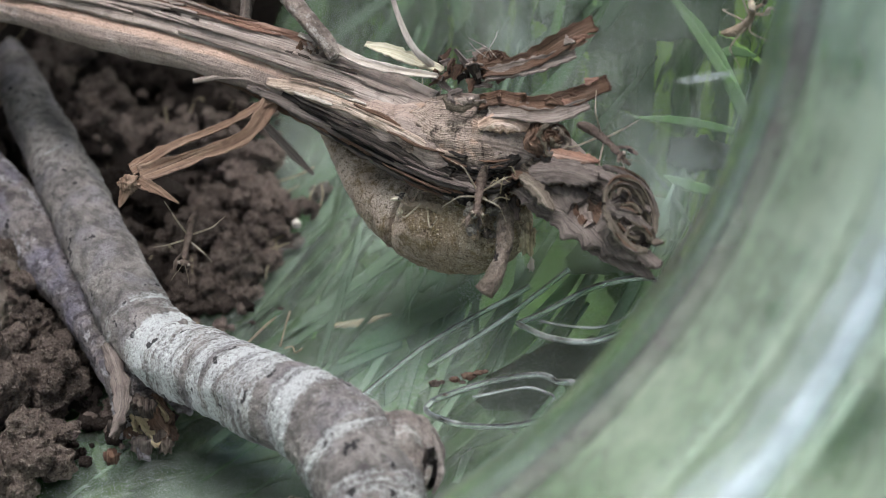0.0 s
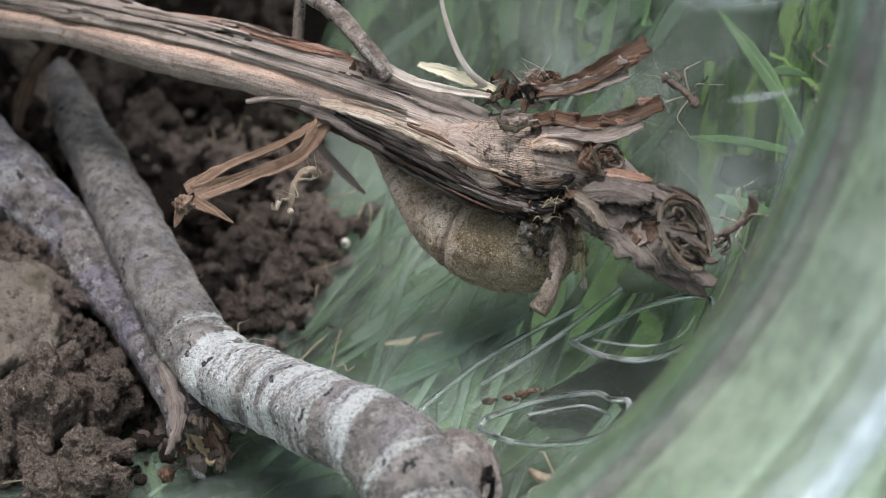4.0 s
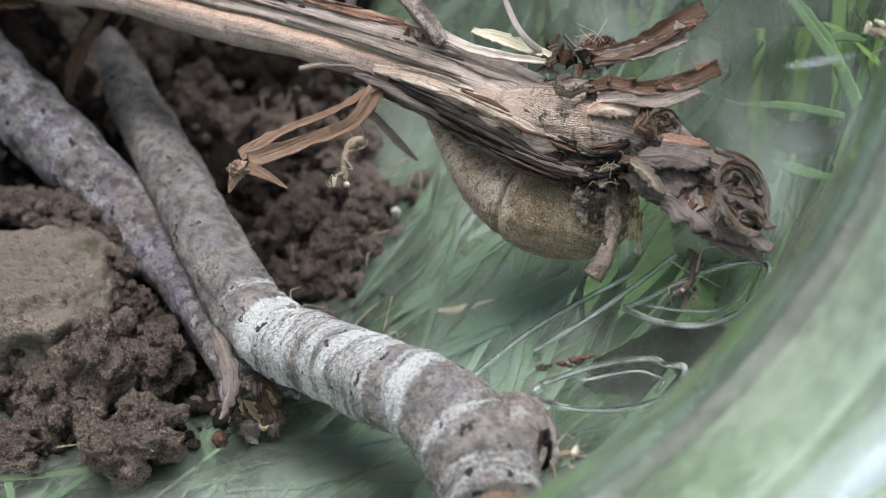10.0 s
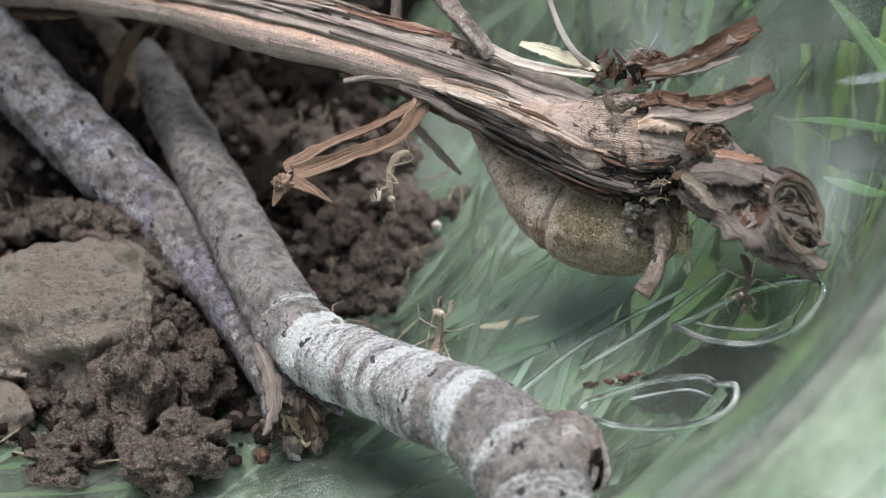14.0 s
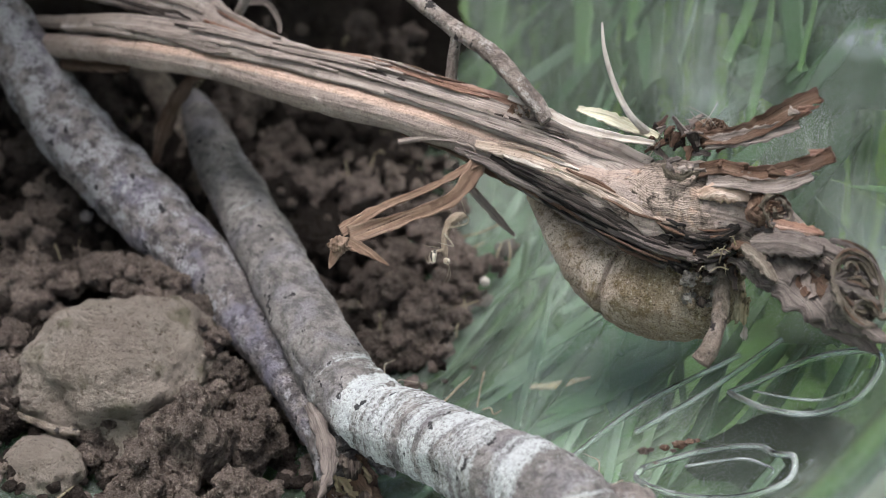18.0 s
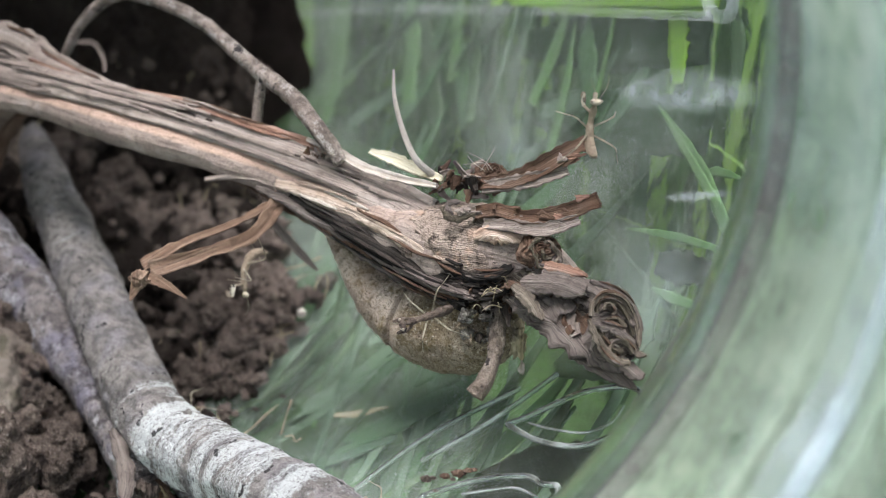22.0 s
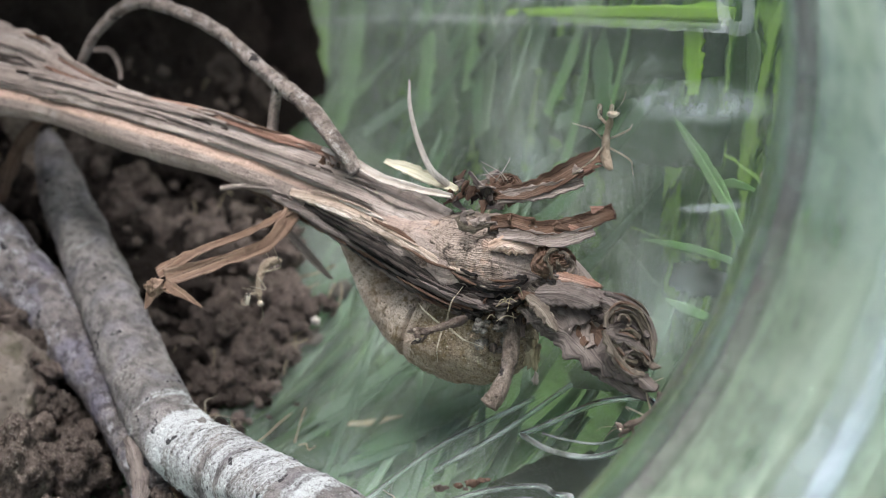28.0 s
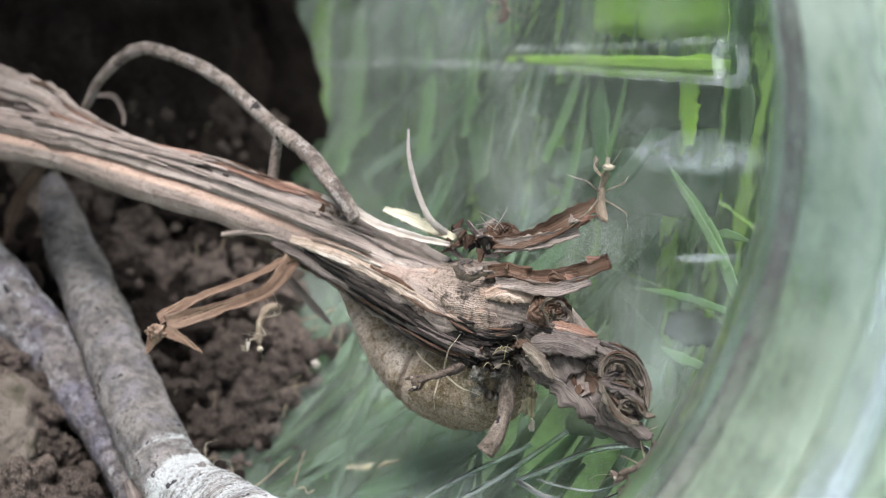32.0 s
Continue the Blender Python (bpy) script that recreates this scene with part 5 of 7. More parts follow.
for k in range(40):
    a = r4.uniform(0.3, 3.4)
    t = r4.random()
    out = aside * math.cos(a) + over * math.sin(a)
    root = np.array([0.0255, 0.2385, 0.0465]) + axis * (0.001 + 0.0125 * t) + out * (0.0036 - 0.0012 * t) * r4.uniform(0.75, 1.0)
    ln, w = r4.uniform(0.0045, 0.0085), r4.uniform(0.0008, 0.0019)
    splay = r4.uniform(-0.05, 0.16)
    bend = r4.uniform(-0.1, 0.15)
    rows_ = [(*(root + axis * ln * q + out * (splay * ln * q - bend * ln * q * q)), w * (0.65 + 0.5 * math.sin(math.pi * (0.2 + 0.75 * q)))) for q in (0, 0.33, 0.66, 1.0)]
    part("bark_flake", ribbon(rows_, out, r4.uniform(0.0003, 0.0006), r4.uniform(-0.45, 0.1), 0.55, k * 1.7, 18, 7), r4.choice((M_TIPFLAKE, M_DARKTIP, M_GREYFLAKE, M_FLAKE, M_DARKBARK)), branch)
# core kept dark so that gaps between the flakes look shaded
part("tip_core", sweep([(0.0270, 0.2385, 0.0462, 0.0036), (0.0303, 0.2355, 0.0448, 0.0033), (0.0350, 0.2308, 0.0430, 0.0028), (0.0385, 0.2268, 0.0418, 0.0022), (0.0400, 0.2245, 0.0408, 0.0008)], 60, 40, 0.4, 100, 0.3, 500, 0.1, 44), M_DARKBARK, branch)
# long plates of bark that close round the tip
for k, (rows_, m) in enumerate([
        ([(0.0252, 0.2331, 0.0467, 0.0017), (0.0280, 0.2307, 0.0456, 0.0027), (0.0318, 0.2272, 0.0435, 0.0030), (0.0355, 0.2239, 0.0418, 0.0018), (0.0384, 0.2211, 0.0404, 0.0004)], M_DARKTIP),
        ([(0.0322, 0.2268, 0.0408, 0.0011), (0.0356, 0.2240, 0.0398, 0.0012), (0.0386, 0.2216, 0.0390, 0.0009), (0.0404, 0.2201, 0.0384, 0.0002)], M_DARKTIP),
        ([(0.0251, 0.2324, 0.0484, 0.0011), (0.0282, 0.2305, 0.0489, 0.0015), (0.0313, 0.2287, 0.0492, 0.0013), (0.0337, 0.2273, 0.0496, 0.0006)], M_DARKTIP),
        ([(0.0239, 0.2320, 0.0480, 0.0006), (0.0255, 0.2304, 0.0471, 0.0010), (0.0269, 0.2289, 0.0458, 0.0009), (0.0280, 0.2277, 0.0448, 0.0003)], M_TIPFLAKE),
        ([(0.0273, 0.2334, 0.0509, 0.0008), (0.0298, 0.2317, 0.0508, 0.0009), (0.0322, 0.2302, 0.0509, 0.0007), (0.0339, 0.2291, 0.0510, 0.0002)], M_REDFLAKE),
        ([(0.0280, 0.2323, 0.0501, 0.0007), (0.0315, 0.2301, 0.0502, 0.0009), (0.0348, 0.2276, 0.0497, 0.0008), (0.0378, 0.2251, 0.0487, 0.0003)], M_DARKTIP),
        ([(0.0322, 0.2294, 0.0493, 0.0007), (0.0355, 0.2271, 0.0492, 0.0009), (0.0382, 0.2247, 0.0479, 0.0008), (0.0400, 0.2227, 0.0466, 0.0003)], M_DARKTIP),
        ([(0.0369, 0.2254, 0.0463, 0.0006), (0.0389, 0.2233, 0.0448, 0.0008), (0.0403, 0.2216, 0.0432, 0.0006), (0.0416, 0.2206, 0.0432, 0.0001)], M_TIPFLAKE),
        ([(0.0367, 0.2234, 0.0424, 0.0007), (0.0385, 0.2217, 0.0414, 0.0010), (0.0401, 0.2202, 0.0408, 0.0009), (0.0413, 0.2194, 0.0407, 0.0004)], M_DARKTIP),
        ([(0.0238, 0.2337, 0.0452, 0.0009), (0.0259, 0.2317, 0.0440, 0.0012), (0.0280, 0.2298, 0.0429, 0.0008), (0.0290, 0.2289, 0.0425, 0.0002)], M_DARKTIP)]):
    part("bark_plate", ribbon(rows_, (0.25, -0.8, 0.5), 0.0005, -0.30, 0.42, 90 + k * 2.1, 60, 9, 0.14), m, branch, "long plate of layered bark")


def rims(at, facing, along, rx, ry, count, seed, thick):
    """Curled edges of bark nested in an oval, one inside the other."""
    r1 = random.Random(seed)
    f = Vector(facing).normalized()
    b = (Vector(along) - f * Vector(along).dot(f)).normalized()
    a = b.cross(f)
    out = []
    for k in range(count):
        q = 1 - k / (count + 0.4)
        start, span = r1.uniform(0, 6.28), r1.uniform(2.2, 4.6)
        rows_ = []
        for i in range(13):
            th = start + span * i / 12
            w = q * (1 + 0.45 * noise.noise((math.cos(th) * 1.1, math.sin(th) * 1.1, seed + k * 0.9)))
            p = Vector(at) + a * math.cos(th) * rx * w + b * math.sin(th) * ry * w + f * (0.0007 * (1 - q) * (-1 if k % 2 else 0.6) + 0.0006 * noise.noise((th, k, seed)))
            rows_.append((*p, thick * (0.5 + 0.6 * math.sin(math.pi * i / 12)) * r1.uniform(0.8, 1.2)))
        out.append(ribbon([(x, y, z, h * r1.uniform(1.2, 2.4) * min(1.0, rx / 0.003)) for x, y, z, h in rows_], f + (a * r1.uniform(-0.25, 0.25) + b * r1.uniform(-0.25, 0.25)), 0.0003, -0.35, 0.6, seed + k * 2.2, 60, 7, 0.2))
    return out


for at, facing, along, rx, ry, count, seed, m in (((0.0287, 0.2334, 0.0522), (0.2, -0.85, 0.5), (0.3, 0.0, 0.9), 0.0022, 0.0021, 6, 7, M_TIPFLAKE), ((0.0168, 0.2408, 0.0556), (0.0, -0.8, 0.6), (0.0, 0.2, 0.9), 0.0028, 0.0015, 3, 9, M_SPLIT)):
    for i, shape in enumerate(rims(at, facing, along, rx, ry, count, seed, 0.00026)):
        part("curled_rim", shape, (M_TIPDARK, M_DARKTIP, m, M_DARKTIP)[i % 4], branch, "curled rim of bark")
# the oval scar at the tip: ledges of bark round two hollows
for k, (rows_, m) in enumerate((
        ([(0.0338, 0.2212, 0.0484, 0.0003), (0.0345, 0.2203, 0.0467, 0.0005), (0.0358, 0.2195, 0.0446, 0.0006), (0.0377, 0.2193, 0.0430, 0.0006), (0.0393, 0.2196, 0.0426, 0.0003)], M_TIPFLAKE),
        ([(0.0351, 0.2217, 0.0473, 0.0003), (0.0356, 0.2209, 0.0458, 0.0004), (0.0369, 0.2206, 0.0444, 0.0004), (0.0384, 0.2207, 0.0437, 0.0003)], M_TIPDARK),
        ([(0.0340, 0.2218, 0.0485, 0.0003), (0.0342, 0.2226, 0.0497, 0.0004), (0.0353, 0.2236, 0.0507, 0.0005), (0.0370, 0.2243, 0.0506, 0.0005), (0.0388, 0.2242, 0.0496, 0.0005), (0.0400, 0.2235, 0.0476, 0.0005), (0.0406, 0.2225, 0.0456, 0.0004), (0.0407, 0.2215, 0.0440, 0.0002)], M_TIPFLAKE),
        ([(0.0348, 0.2227, 0.0486, 0.0002), (0.0350, 0.2233, 0.0495, 0.0003), (0.0359, 0.2239, 0.0499, 0.0004), (0.0374, 0.2242, 0.0496, 0.0004), (0.0386, 0.2240, 0.0485, 0.0004), (0.0394, 0.2233, 0.0469, 0.0003), (0.0399, 0.2225, 0.0453, 0.0002)], M_TIPDARK),
        ([(0.0357, 0.2226, 0.0491, 0.0002), (0.0361, 0.2230, 0.0496, 0.0003), (0.0369, 0.2232, 0.0494, 0.0003), (0.0373, 0.2230, 0.0488, 0.0003), (0.0370, 0.2226, 0.0483, 0.0002)], M_TIPFLAKE),
        ([(0.0340, 0.2211, 0.0482, 0.0003), (0.0354, 0.2212, 0.0475, 0.0006), (0.0370, 0.2214, 0.0469, 0.0007), (0.0385, 0.2214, 0.0459, 0.0006), (0.0401, 0.2213, 0.0448, 0.0003)], M_DARKTIP),
        ([(0.0361, 0.2222, 0.0478, 0.0002), (0.0377, 0.2226, 0.0475, 0.0004), (0.0388, 0.2224, 0.0466, 0.0003)], M_TIPDARK),
        ([(0.0339, 0.2247, 0.0523, 0.0003), (0.0363, 0.2250, 0.0514, 0.0005), (0.0387, 0.2250, 0.0499, 0.0005), (0.0404, 0.2242, 0.0476, 0.0004), (0.0412, 0.2232, 0.0456, 0.0002)], M_DARKTIP),
        ([(0.0362, 0.2197, 0.0442, 0.0002), (0.0373, 0.2208, 0.0453, 0.0004), (0.0389, 0.2211, 0.0449, 0.0004), (0.0400, 0.2207, 0.0435, 0.0003)], M_TIPFLAKE))):
    part("curled_rim", ribbon(rows_, (0.30, -0.80, 0.5), 0.0004, -0.4, 0.7, 700 + k * 2.7, 70, 7, 0.2), m, branch, "curled rim of bark")
    for q in range(3):
        t0 = r4.uniform(0.02, 0.6)
        part("splinter", ribbon(laid(rows_, t0, t0 + 0.35, r4.uniform(-1.2, 1.2), r4.uniform(0.00010, 0.00022), r4.uniform(0.0002, 0.0005), 740 + k * 3 + q), (0.30, -0.80, 0.5), 0.00025, -0.2, 0.5, 770 + k * 3 + q, 30, 5), (M_TIPDARK, M_DARKTIP, M_FLAKE)[q], branch)
# rotten shreds under the burl, blackened for its shade, with a dark lump for a hollow
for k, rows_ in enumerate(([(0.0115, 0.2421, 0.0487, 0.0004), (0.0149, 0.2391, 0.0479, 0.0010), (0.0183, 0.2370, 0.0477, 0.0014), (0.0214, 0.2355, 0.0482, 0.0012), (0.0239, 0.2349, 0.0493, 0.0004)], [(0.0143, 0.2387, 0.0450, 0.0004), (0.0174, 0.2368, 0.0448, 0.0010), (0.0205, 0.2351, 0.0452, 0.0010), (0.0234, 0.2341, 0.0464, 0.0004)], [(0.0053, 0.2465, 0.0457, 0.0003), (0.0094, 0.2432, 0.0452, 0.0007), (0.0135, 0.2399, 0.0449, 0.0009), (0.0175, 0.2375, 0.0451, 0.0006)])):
    part("bark_ridge", ribbon(rows_, EYEWARD, 0.0005, -0.4, 0.6, 840 + k * 4.1, 90, 11, 0.15), M_ROTSHADE, branch, "black strip for the shade between split bark")
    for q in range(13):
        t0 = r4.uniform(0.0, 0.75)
        part("splinter", ribbon(laid(rows_, t0, min(0.98, t0 + r4.uniform(0.15, 0.4)), r4.uniform(-1.3, 1.3), r4.uniform(0.00010, 0.00030), r4.uniform(0.0003, 0.0007), 860 + k * 13 + q), EYEWARD, 0.00025, -0.2, 0.45, 900 + k * 13 + q, 36, 5), r4.choice((M_DARKBARK, M_ROTSHADE, M_DARKTIP, M_FLAKE)), branch)
part("hollow", blob((0.0166, 0.2374, 0.0427), (0.0012, 0.0010, 0.0013), 12, 0.4, 4, 1.8, 1.0, 0.2), M_ROTSHADE, branch, "dark lump in place of a shaded hollow in the wood")
# shards at the roots of the tongues and round the knots
for k in range(70):
    c = r4.choice(((0.0200, 0.2450, 0.0585), (0.0160, 0.2475, 0.0570), (0.0225, 0.2400, 0.0548), (0.0222, 0.2368, 0.0440), (0.0235, 0.2355, 0.0465)))
    d = np.array([r4.uniform(-0.4, 1.0), r4.uniform(-1.0, 0.3), r4.uniform(-0.5, 0.7)])
    d /= np.linalg.norm(d)
    root = np.array(c) + np.array([r4.gauss(0, 0.0018), r4.gauss(0, 0.0011), r4.gauss(0, 0.0009)])
    ln, w = r4.uniform(0.0012, 0.0036), r4.uniform(0.0003, 0.0009)
    rows_ = [(*(root + d * ln * q), w * (1.1 - 0.8 * q)) for q in (0, 0.5, 1.0)]
    part("shard", ribbon(rows_, (r4.uniform(-0.6, 0.6), -0.8, r4.uniform(0.0, 1.0)), 0.0003, r4.uniform(-0.4, 0.4), 0.6, k * 2.3, 8, 5), r4.choice((M_FLAKE, M_DARKBARK, M_GREYFLAKE, M_FLAKE)), branch)
for k in range(26):
    c = np.array((0.0200, 0.2425, 0.0583)) + np.array((0.0130, -0.0030, 0.0070)) * r4.random() if k % 2 else np.array((0.0200, 0.2398, 0.0546)) + np.array((0.0145, -0.0045, 0.0038)) * r4.random()
    c = c + np.array([r4.gauss(0, 0.0005), -0.0008, r4.gauss(0, 0.0006)])
    d = np.array([r4.uniform(0.4, 1.0), r4.uniform(-0.6, 0.1), r4.uniform(-0.2, 0.6)])
    ln, w = r4.uniform(0.001, 0.0030), r4.uniform(0.0002, 0.0006)
    part("shard", ribbon([(*(c + d * ln * q), w * (1.1 - 0.8 * q)) for q in (0, 0.5, 1.0)], (r4.uniform(-0.4, 0.4), -0.8, r4.uniform(0.1, 0.9)), 0.0003, r4.uniform(-0.4, 0.4), 0.6, 300 + k * 2.3, 10, 5), r4.choice((M_FLAKE, M_FLAKE, M_GREYFLAKE, M_REDFLAKE)), branch)
for k in range(4):
    h0 = np.array([0.0195 + 0.0006 * k, 0.2440, 0.0600])
    h1 = h0 + np.array([r4.uniform(-0.004, 0.003), r4.uniform(-0.002, 0.002), r4.uniform(0.0015, 0.0045)])
    mid = (h0 + h1) / 2 + np.array([r4.uniform(-0.0015, 0.0015), 0, r4.uniform(0, 0.0012)])
    part("fibre", sweep([(*h0, 0.00007), (*mid, 0.00006), (*h1, 0.00004)], 12, 5), M_PALE, branch, "fine pale fibre")
for k in range(9):
    h0 = np.array([0.0215 + r4.gauss(0, 0.0012), 0.2335, 0.0445 + r4.gauss(0, 0.0012)])
    h1 = h0 + np.array([r4.uniform(-0.003, 0.004), r4.uniform(-0.002, 0.0), r4.uniform(-0.002, 0.003)])
    part("fibre", sweep([(*h0, 0.0001), (*((h0 + h1) / 2 + np.array([0, 0, 0.0006])), 0.00009), (*h1, 0.00005)], 12, 5), M_STRAW, branch, "fine pale fibre")
part("bare_patch", ribbon([(0.0186, 0.2382, 0.0526, 0.0006), (0.0209, 0.2372, 0.0535, 0.0013), (0.0233, 0.2361, 0.0537, 0.0012), (0.0252, 0.2358, 0.0530, 0.0004)], EYEWARD, 0.0005, -0.3, 0.4, 9, 40, 9), M_BARE, branch, "bare pinkish wood")
# side stub that ends in a swollen tip
part("stub", sweep([(0.0215, 0.2405, 0.0440, 0.0015), (0.0219, 0.2375, 0.0414, 0.0013), (0.0221, 0.2347, 0.0385, 0.0012), (0.0213, 0.2320, 0.0355, 0.0011), (0.0200, 0.2298, 0.0334, 0.0013), (0.0188, 0.2290, 0.0320, 0.0014)], 60, 24, 0.08, 60, 0.18, 600, 0.08, 31), M_STUB, branch, "short brown stub with a blunt tip")
# the torn strip that hangs off the limb
part("peel", ribbon([(-0.0085, 0.2612, 0.0520, 0.0007), (-0.0095, 0.2600, 0.0500, 0.0013), (-0.0112, 0.2583, 0.0474, 0.0013), (-0.0145, 0.2555, 0.0442, 0.0010), (-0.0217, 0.2515, 0.0429, 0.0010), (-0.0289, 0.2486, 0.0417, 0.0014)], (0.25, -0.9, 0.5), 0.0004, 0.25, 0.35, 2, 50), M_PEEL, branch, "torn orange-brown strip")
part("peel", ribbon([(-0.0105, 0.2590, 0.0485, 0.0006), (-0.0174, 0.2563, 0.0457, 0.0005), (-0.0241, 0.2523, 0.0445, 0.0006), (-0.0301, 0.2490, 0.0424, 0.0010)], (0.25, -0.7, 0.7), 0.0004, 0.2, 0.4, 6, 40), M_PEEL, branch, "torn orange-brown strip")
part("peel_end", blob((-0.0302, 0.2472, 0.0410), (0.0014, 0.0009, 0.0012), 12, 0.6, 4, 1.9, 1.0, 0.3), M_PEEL, branch, "pale torn end of the strip")
part("peel", ribbon([(-0.0290, 0.2474, 0.0413, 0.0010), (-0.0260, 0.2467, 0.0400, 0.0006), (-0.0233, 0.2459, 0.0384, 0.0001)], (0.1, -0.9, 0.5), 0.0005, 0.2, 0.2, 8), M_PEEL, branch)
part("peel", ribbon([(-0.0306, 0.2470, 0.0404, 0.0009), (-0.0313, 0.2463, 0.0388, 0.0005), (-0.0317, 0.2458, 0.0380, 0.0001)], (0.1, -0.9, 0.5), 0.0005, 0.2, 0.2, 9), M_PEEL, branch)
part("splinter", ribbon([(-0.0217, 0.2686, 0.0490, 0.0003), (-0.0147, 0.2646, 0.0482, 0.0006), (-0.0080, 0.2590, 0.0466, 0.0007), (-0.0014, 0.2548, 0.0450, 0.0006)], (0.2, -0.9, 0.3), 0.0005, 0.2, 0.3, 11, 40), M_FLAKE, branch)
part("splinter", ribbon([(-0.0140, 0.2640, 0.0460, 0.0005), (-0.0116, 0.2636, 0.0424, 0.0006), (-0.0075, 0.2633, 0.0374, 0.0006), (-0.0050, 0.2630, 0.0347, 0.0002)], (0.3, -0.9, 0.2), 0.0004, 0.2, 0.2, 12, 30), M_GREYFLAKE, branch)

CASE = [(-0.0030, 0.2582, 0.0437, 0.0007), (-0.0003, 0.2559, 0.0412, 0.0020), (0.0041, 0.2529, 0.0373, 0.0042), (0.0089, 0.2496, 0.0348, 0.0058), (0.0136, 0.2461, 0.0344, 0.0067), (0.0182, 0.2431, 0.0353, 0.0066), (0.0222, 0.2407, 0.0369, 0.0052), (0.0248, 0.2392, 0.0380, 0.0026)]


def case_shape():
    """The foam case: fine ribs round it and one deep cross crease."""
    v, f, uv = sweep(CASE, 170, 72, 0.03, 40, 0.07, 240, 0.035, 14)
    core = spline(CASE, 170)
    for i in range(170):
        t = i / 169
        k = 1 - 0.20 * math.exp(-((t - 0.455) / 0.012) ** 2) - 0.05 * math.exp(-((t - 0.27) / 0.012) ** 2) + 0.010 * math.sin(t * 150) + 0.03 * math.exp(-((t - 0.50) / 0.03) ** 2)
        a = slice(i * 72, i * 72 + 72)
        v[a] = core[i, :3] + (v[a] - core[i, :3]) * k
    return v, f, uv


M_CRUST = smooth_bark_mat("foam_crust", (0.26, 0.235, 0.20), (0.05, 0.04, 0.032), (0.34, 0.31, 0.27), (0.40, 0.38, 0.35), 0.55, 0.7)
case = base("egg_case", (0.0140, 0.2472, 0.0275), "tan foamy mantis egg case fixed under the branch", "egg case")
part("shell", case_shape(), M_OOTHECA, case)
part("foam_tuft", blob((0.0252, 0.2378, 0.0355), (0.0011, 0.0010, 0.0019), 4, 0.7, 4, 2.0, 1.0, 0.4), M_STRAW, case, "dry yellowish foam tuft")
part("foam_tuft", blob((0.0258, 0.2365, 0.0322), (0.0004, 0.0004, 0.0010), 6, 0.6, 3, 2.0, 1.0, 0.3), M_PALE, case, "shed skin hanging from the case")
r7 = random.Random(5)
for k in range(16):
    a = r7.uniform(0, 6.28)
    part("foam_scrap", blob((0.0192 + 0.0020 * math.cos(a) + r7.gauss(0, 0.0004), 0.2352 + 0.0010 * r7.random(), 0.0396 + 0.0022 * math.sin(a)), (r7.uniform(0.0004, 0.0010), 0.0007, r7.uniform(0.0004, 0.0010)), k + 3, 0.6, 3, 1.8, 1.0, 0.3), r7.choice((M_CRUST, M_OOTHECA, M_DARKBARK)), case)
part("foam_rim", blob((0.0214, 0.2396, 0.0400), (0.0036, 0.0026, 0.0030), 8, 0.5, 4, 1.8, 1.0, 0.3), M_OOTHECA, case)

# ---- the two twigs on the soil ----
FRONT = [(-0.0592, 0.3172, 0.0371, 0.0006), (-0.0578, 0.3110, 0.0358, 0.0028), (-0.0530, 0.2980, 0.0320, 0.0042), (-0.0465, 0.2830, 0.0280, 0.0048), (-0.0405, 0.2692, 0.0245, 0.0051), (-0.0330, 0.2525, 0.0195, 0.0052), (-0.0271, 0.2419, 0.0174, 0.0055), (-0.0196, 0.2334, 0.0184, 0.0056), (-0.0113, 0.2214, 0.0213, 0.0058), (-0.0036, 0.2121, 0.0229, 0.0062), (0.0007, 0.2060, 0.0219, 0.0068), (0.0028, 0.2007, 0.0203, 0.0068), (0.0037, 0.1975, 0.0190, 0.0065), (0.0042, 0.1945, 0.0178, 0.0062)]
front = base("twig", (-0.0271, 0.2419, 0.012), "grey barked twig with a white lichen crust and a cut end", "twig", "twigs in the jar")
part("shaft", sweep(FRONT, 340, 72, 0.04, 60, 0.09, 260, 0.06, 5), M_TWIG, front)
part("knob", blob((0.0070, 0.2052, 0.0216), (0.0052, 0.0050, 0.0058), 23, 0.16, 5, 1.3, 1.0, 0.05), M_THICK, front)
part("cut_face", sweep([(0.0041, 0.1952, 0.0181, 0.0048), (0.0044, 0.1936, 0.0175, 0.0044)], 4, 40, 0.05, 60, 0.08, 300, 0.05, 6), M_PEEL, front, "brown cut wood")
# a dark lump painted as the shade of the cleft beside the elbow, with a raised lip of bark
CLEFT = [(0.0106, 0.2040, 0.0255, 0.0003), (0.0113, 0.2018, 0.0236, 0.0007), (0.0113, 0.2006, 0.0216, 0.0008), (0.0104, 0.2000, 0.0194, 0.0004)]
part("cleft", blob((0.0108, 0.2014, 0.0222), (0.0009, 0.0009, 0.0026), 5, 0.7, 4, 1.8, 1.0, 0.25), M_ROTSHADE, front, "dark lump for the shade in a bark cleft")
for k, dx in enumerate((-0.0008, 0.0007)):
    part("bark_lip", sweep([(x + dx, y - 0.0003, z + 0.0002, w * 0.5) for x, y, z, w in CLEFT], 50, 14, 0.3, 80, 0.35, 700, 0.1, 40 + k), M_THICK, front, "raised lip of bark")
for at, r, seed in (((-0.0470, 0.2790, 0.0265), 0.0011, 3), ((-0.0135, 0.2262, 0.0252), 0.0009, 5), ((-0.0193, 0.2280, 0.0160), 0.0013, 7), ((-0.0232, 0.2392, 0.0225), 0.0008, 9)):
    part("bud", blob(at, r, seed, 0.5, 3, 1.6, 1.0, 0.2), M_TWIG, front)

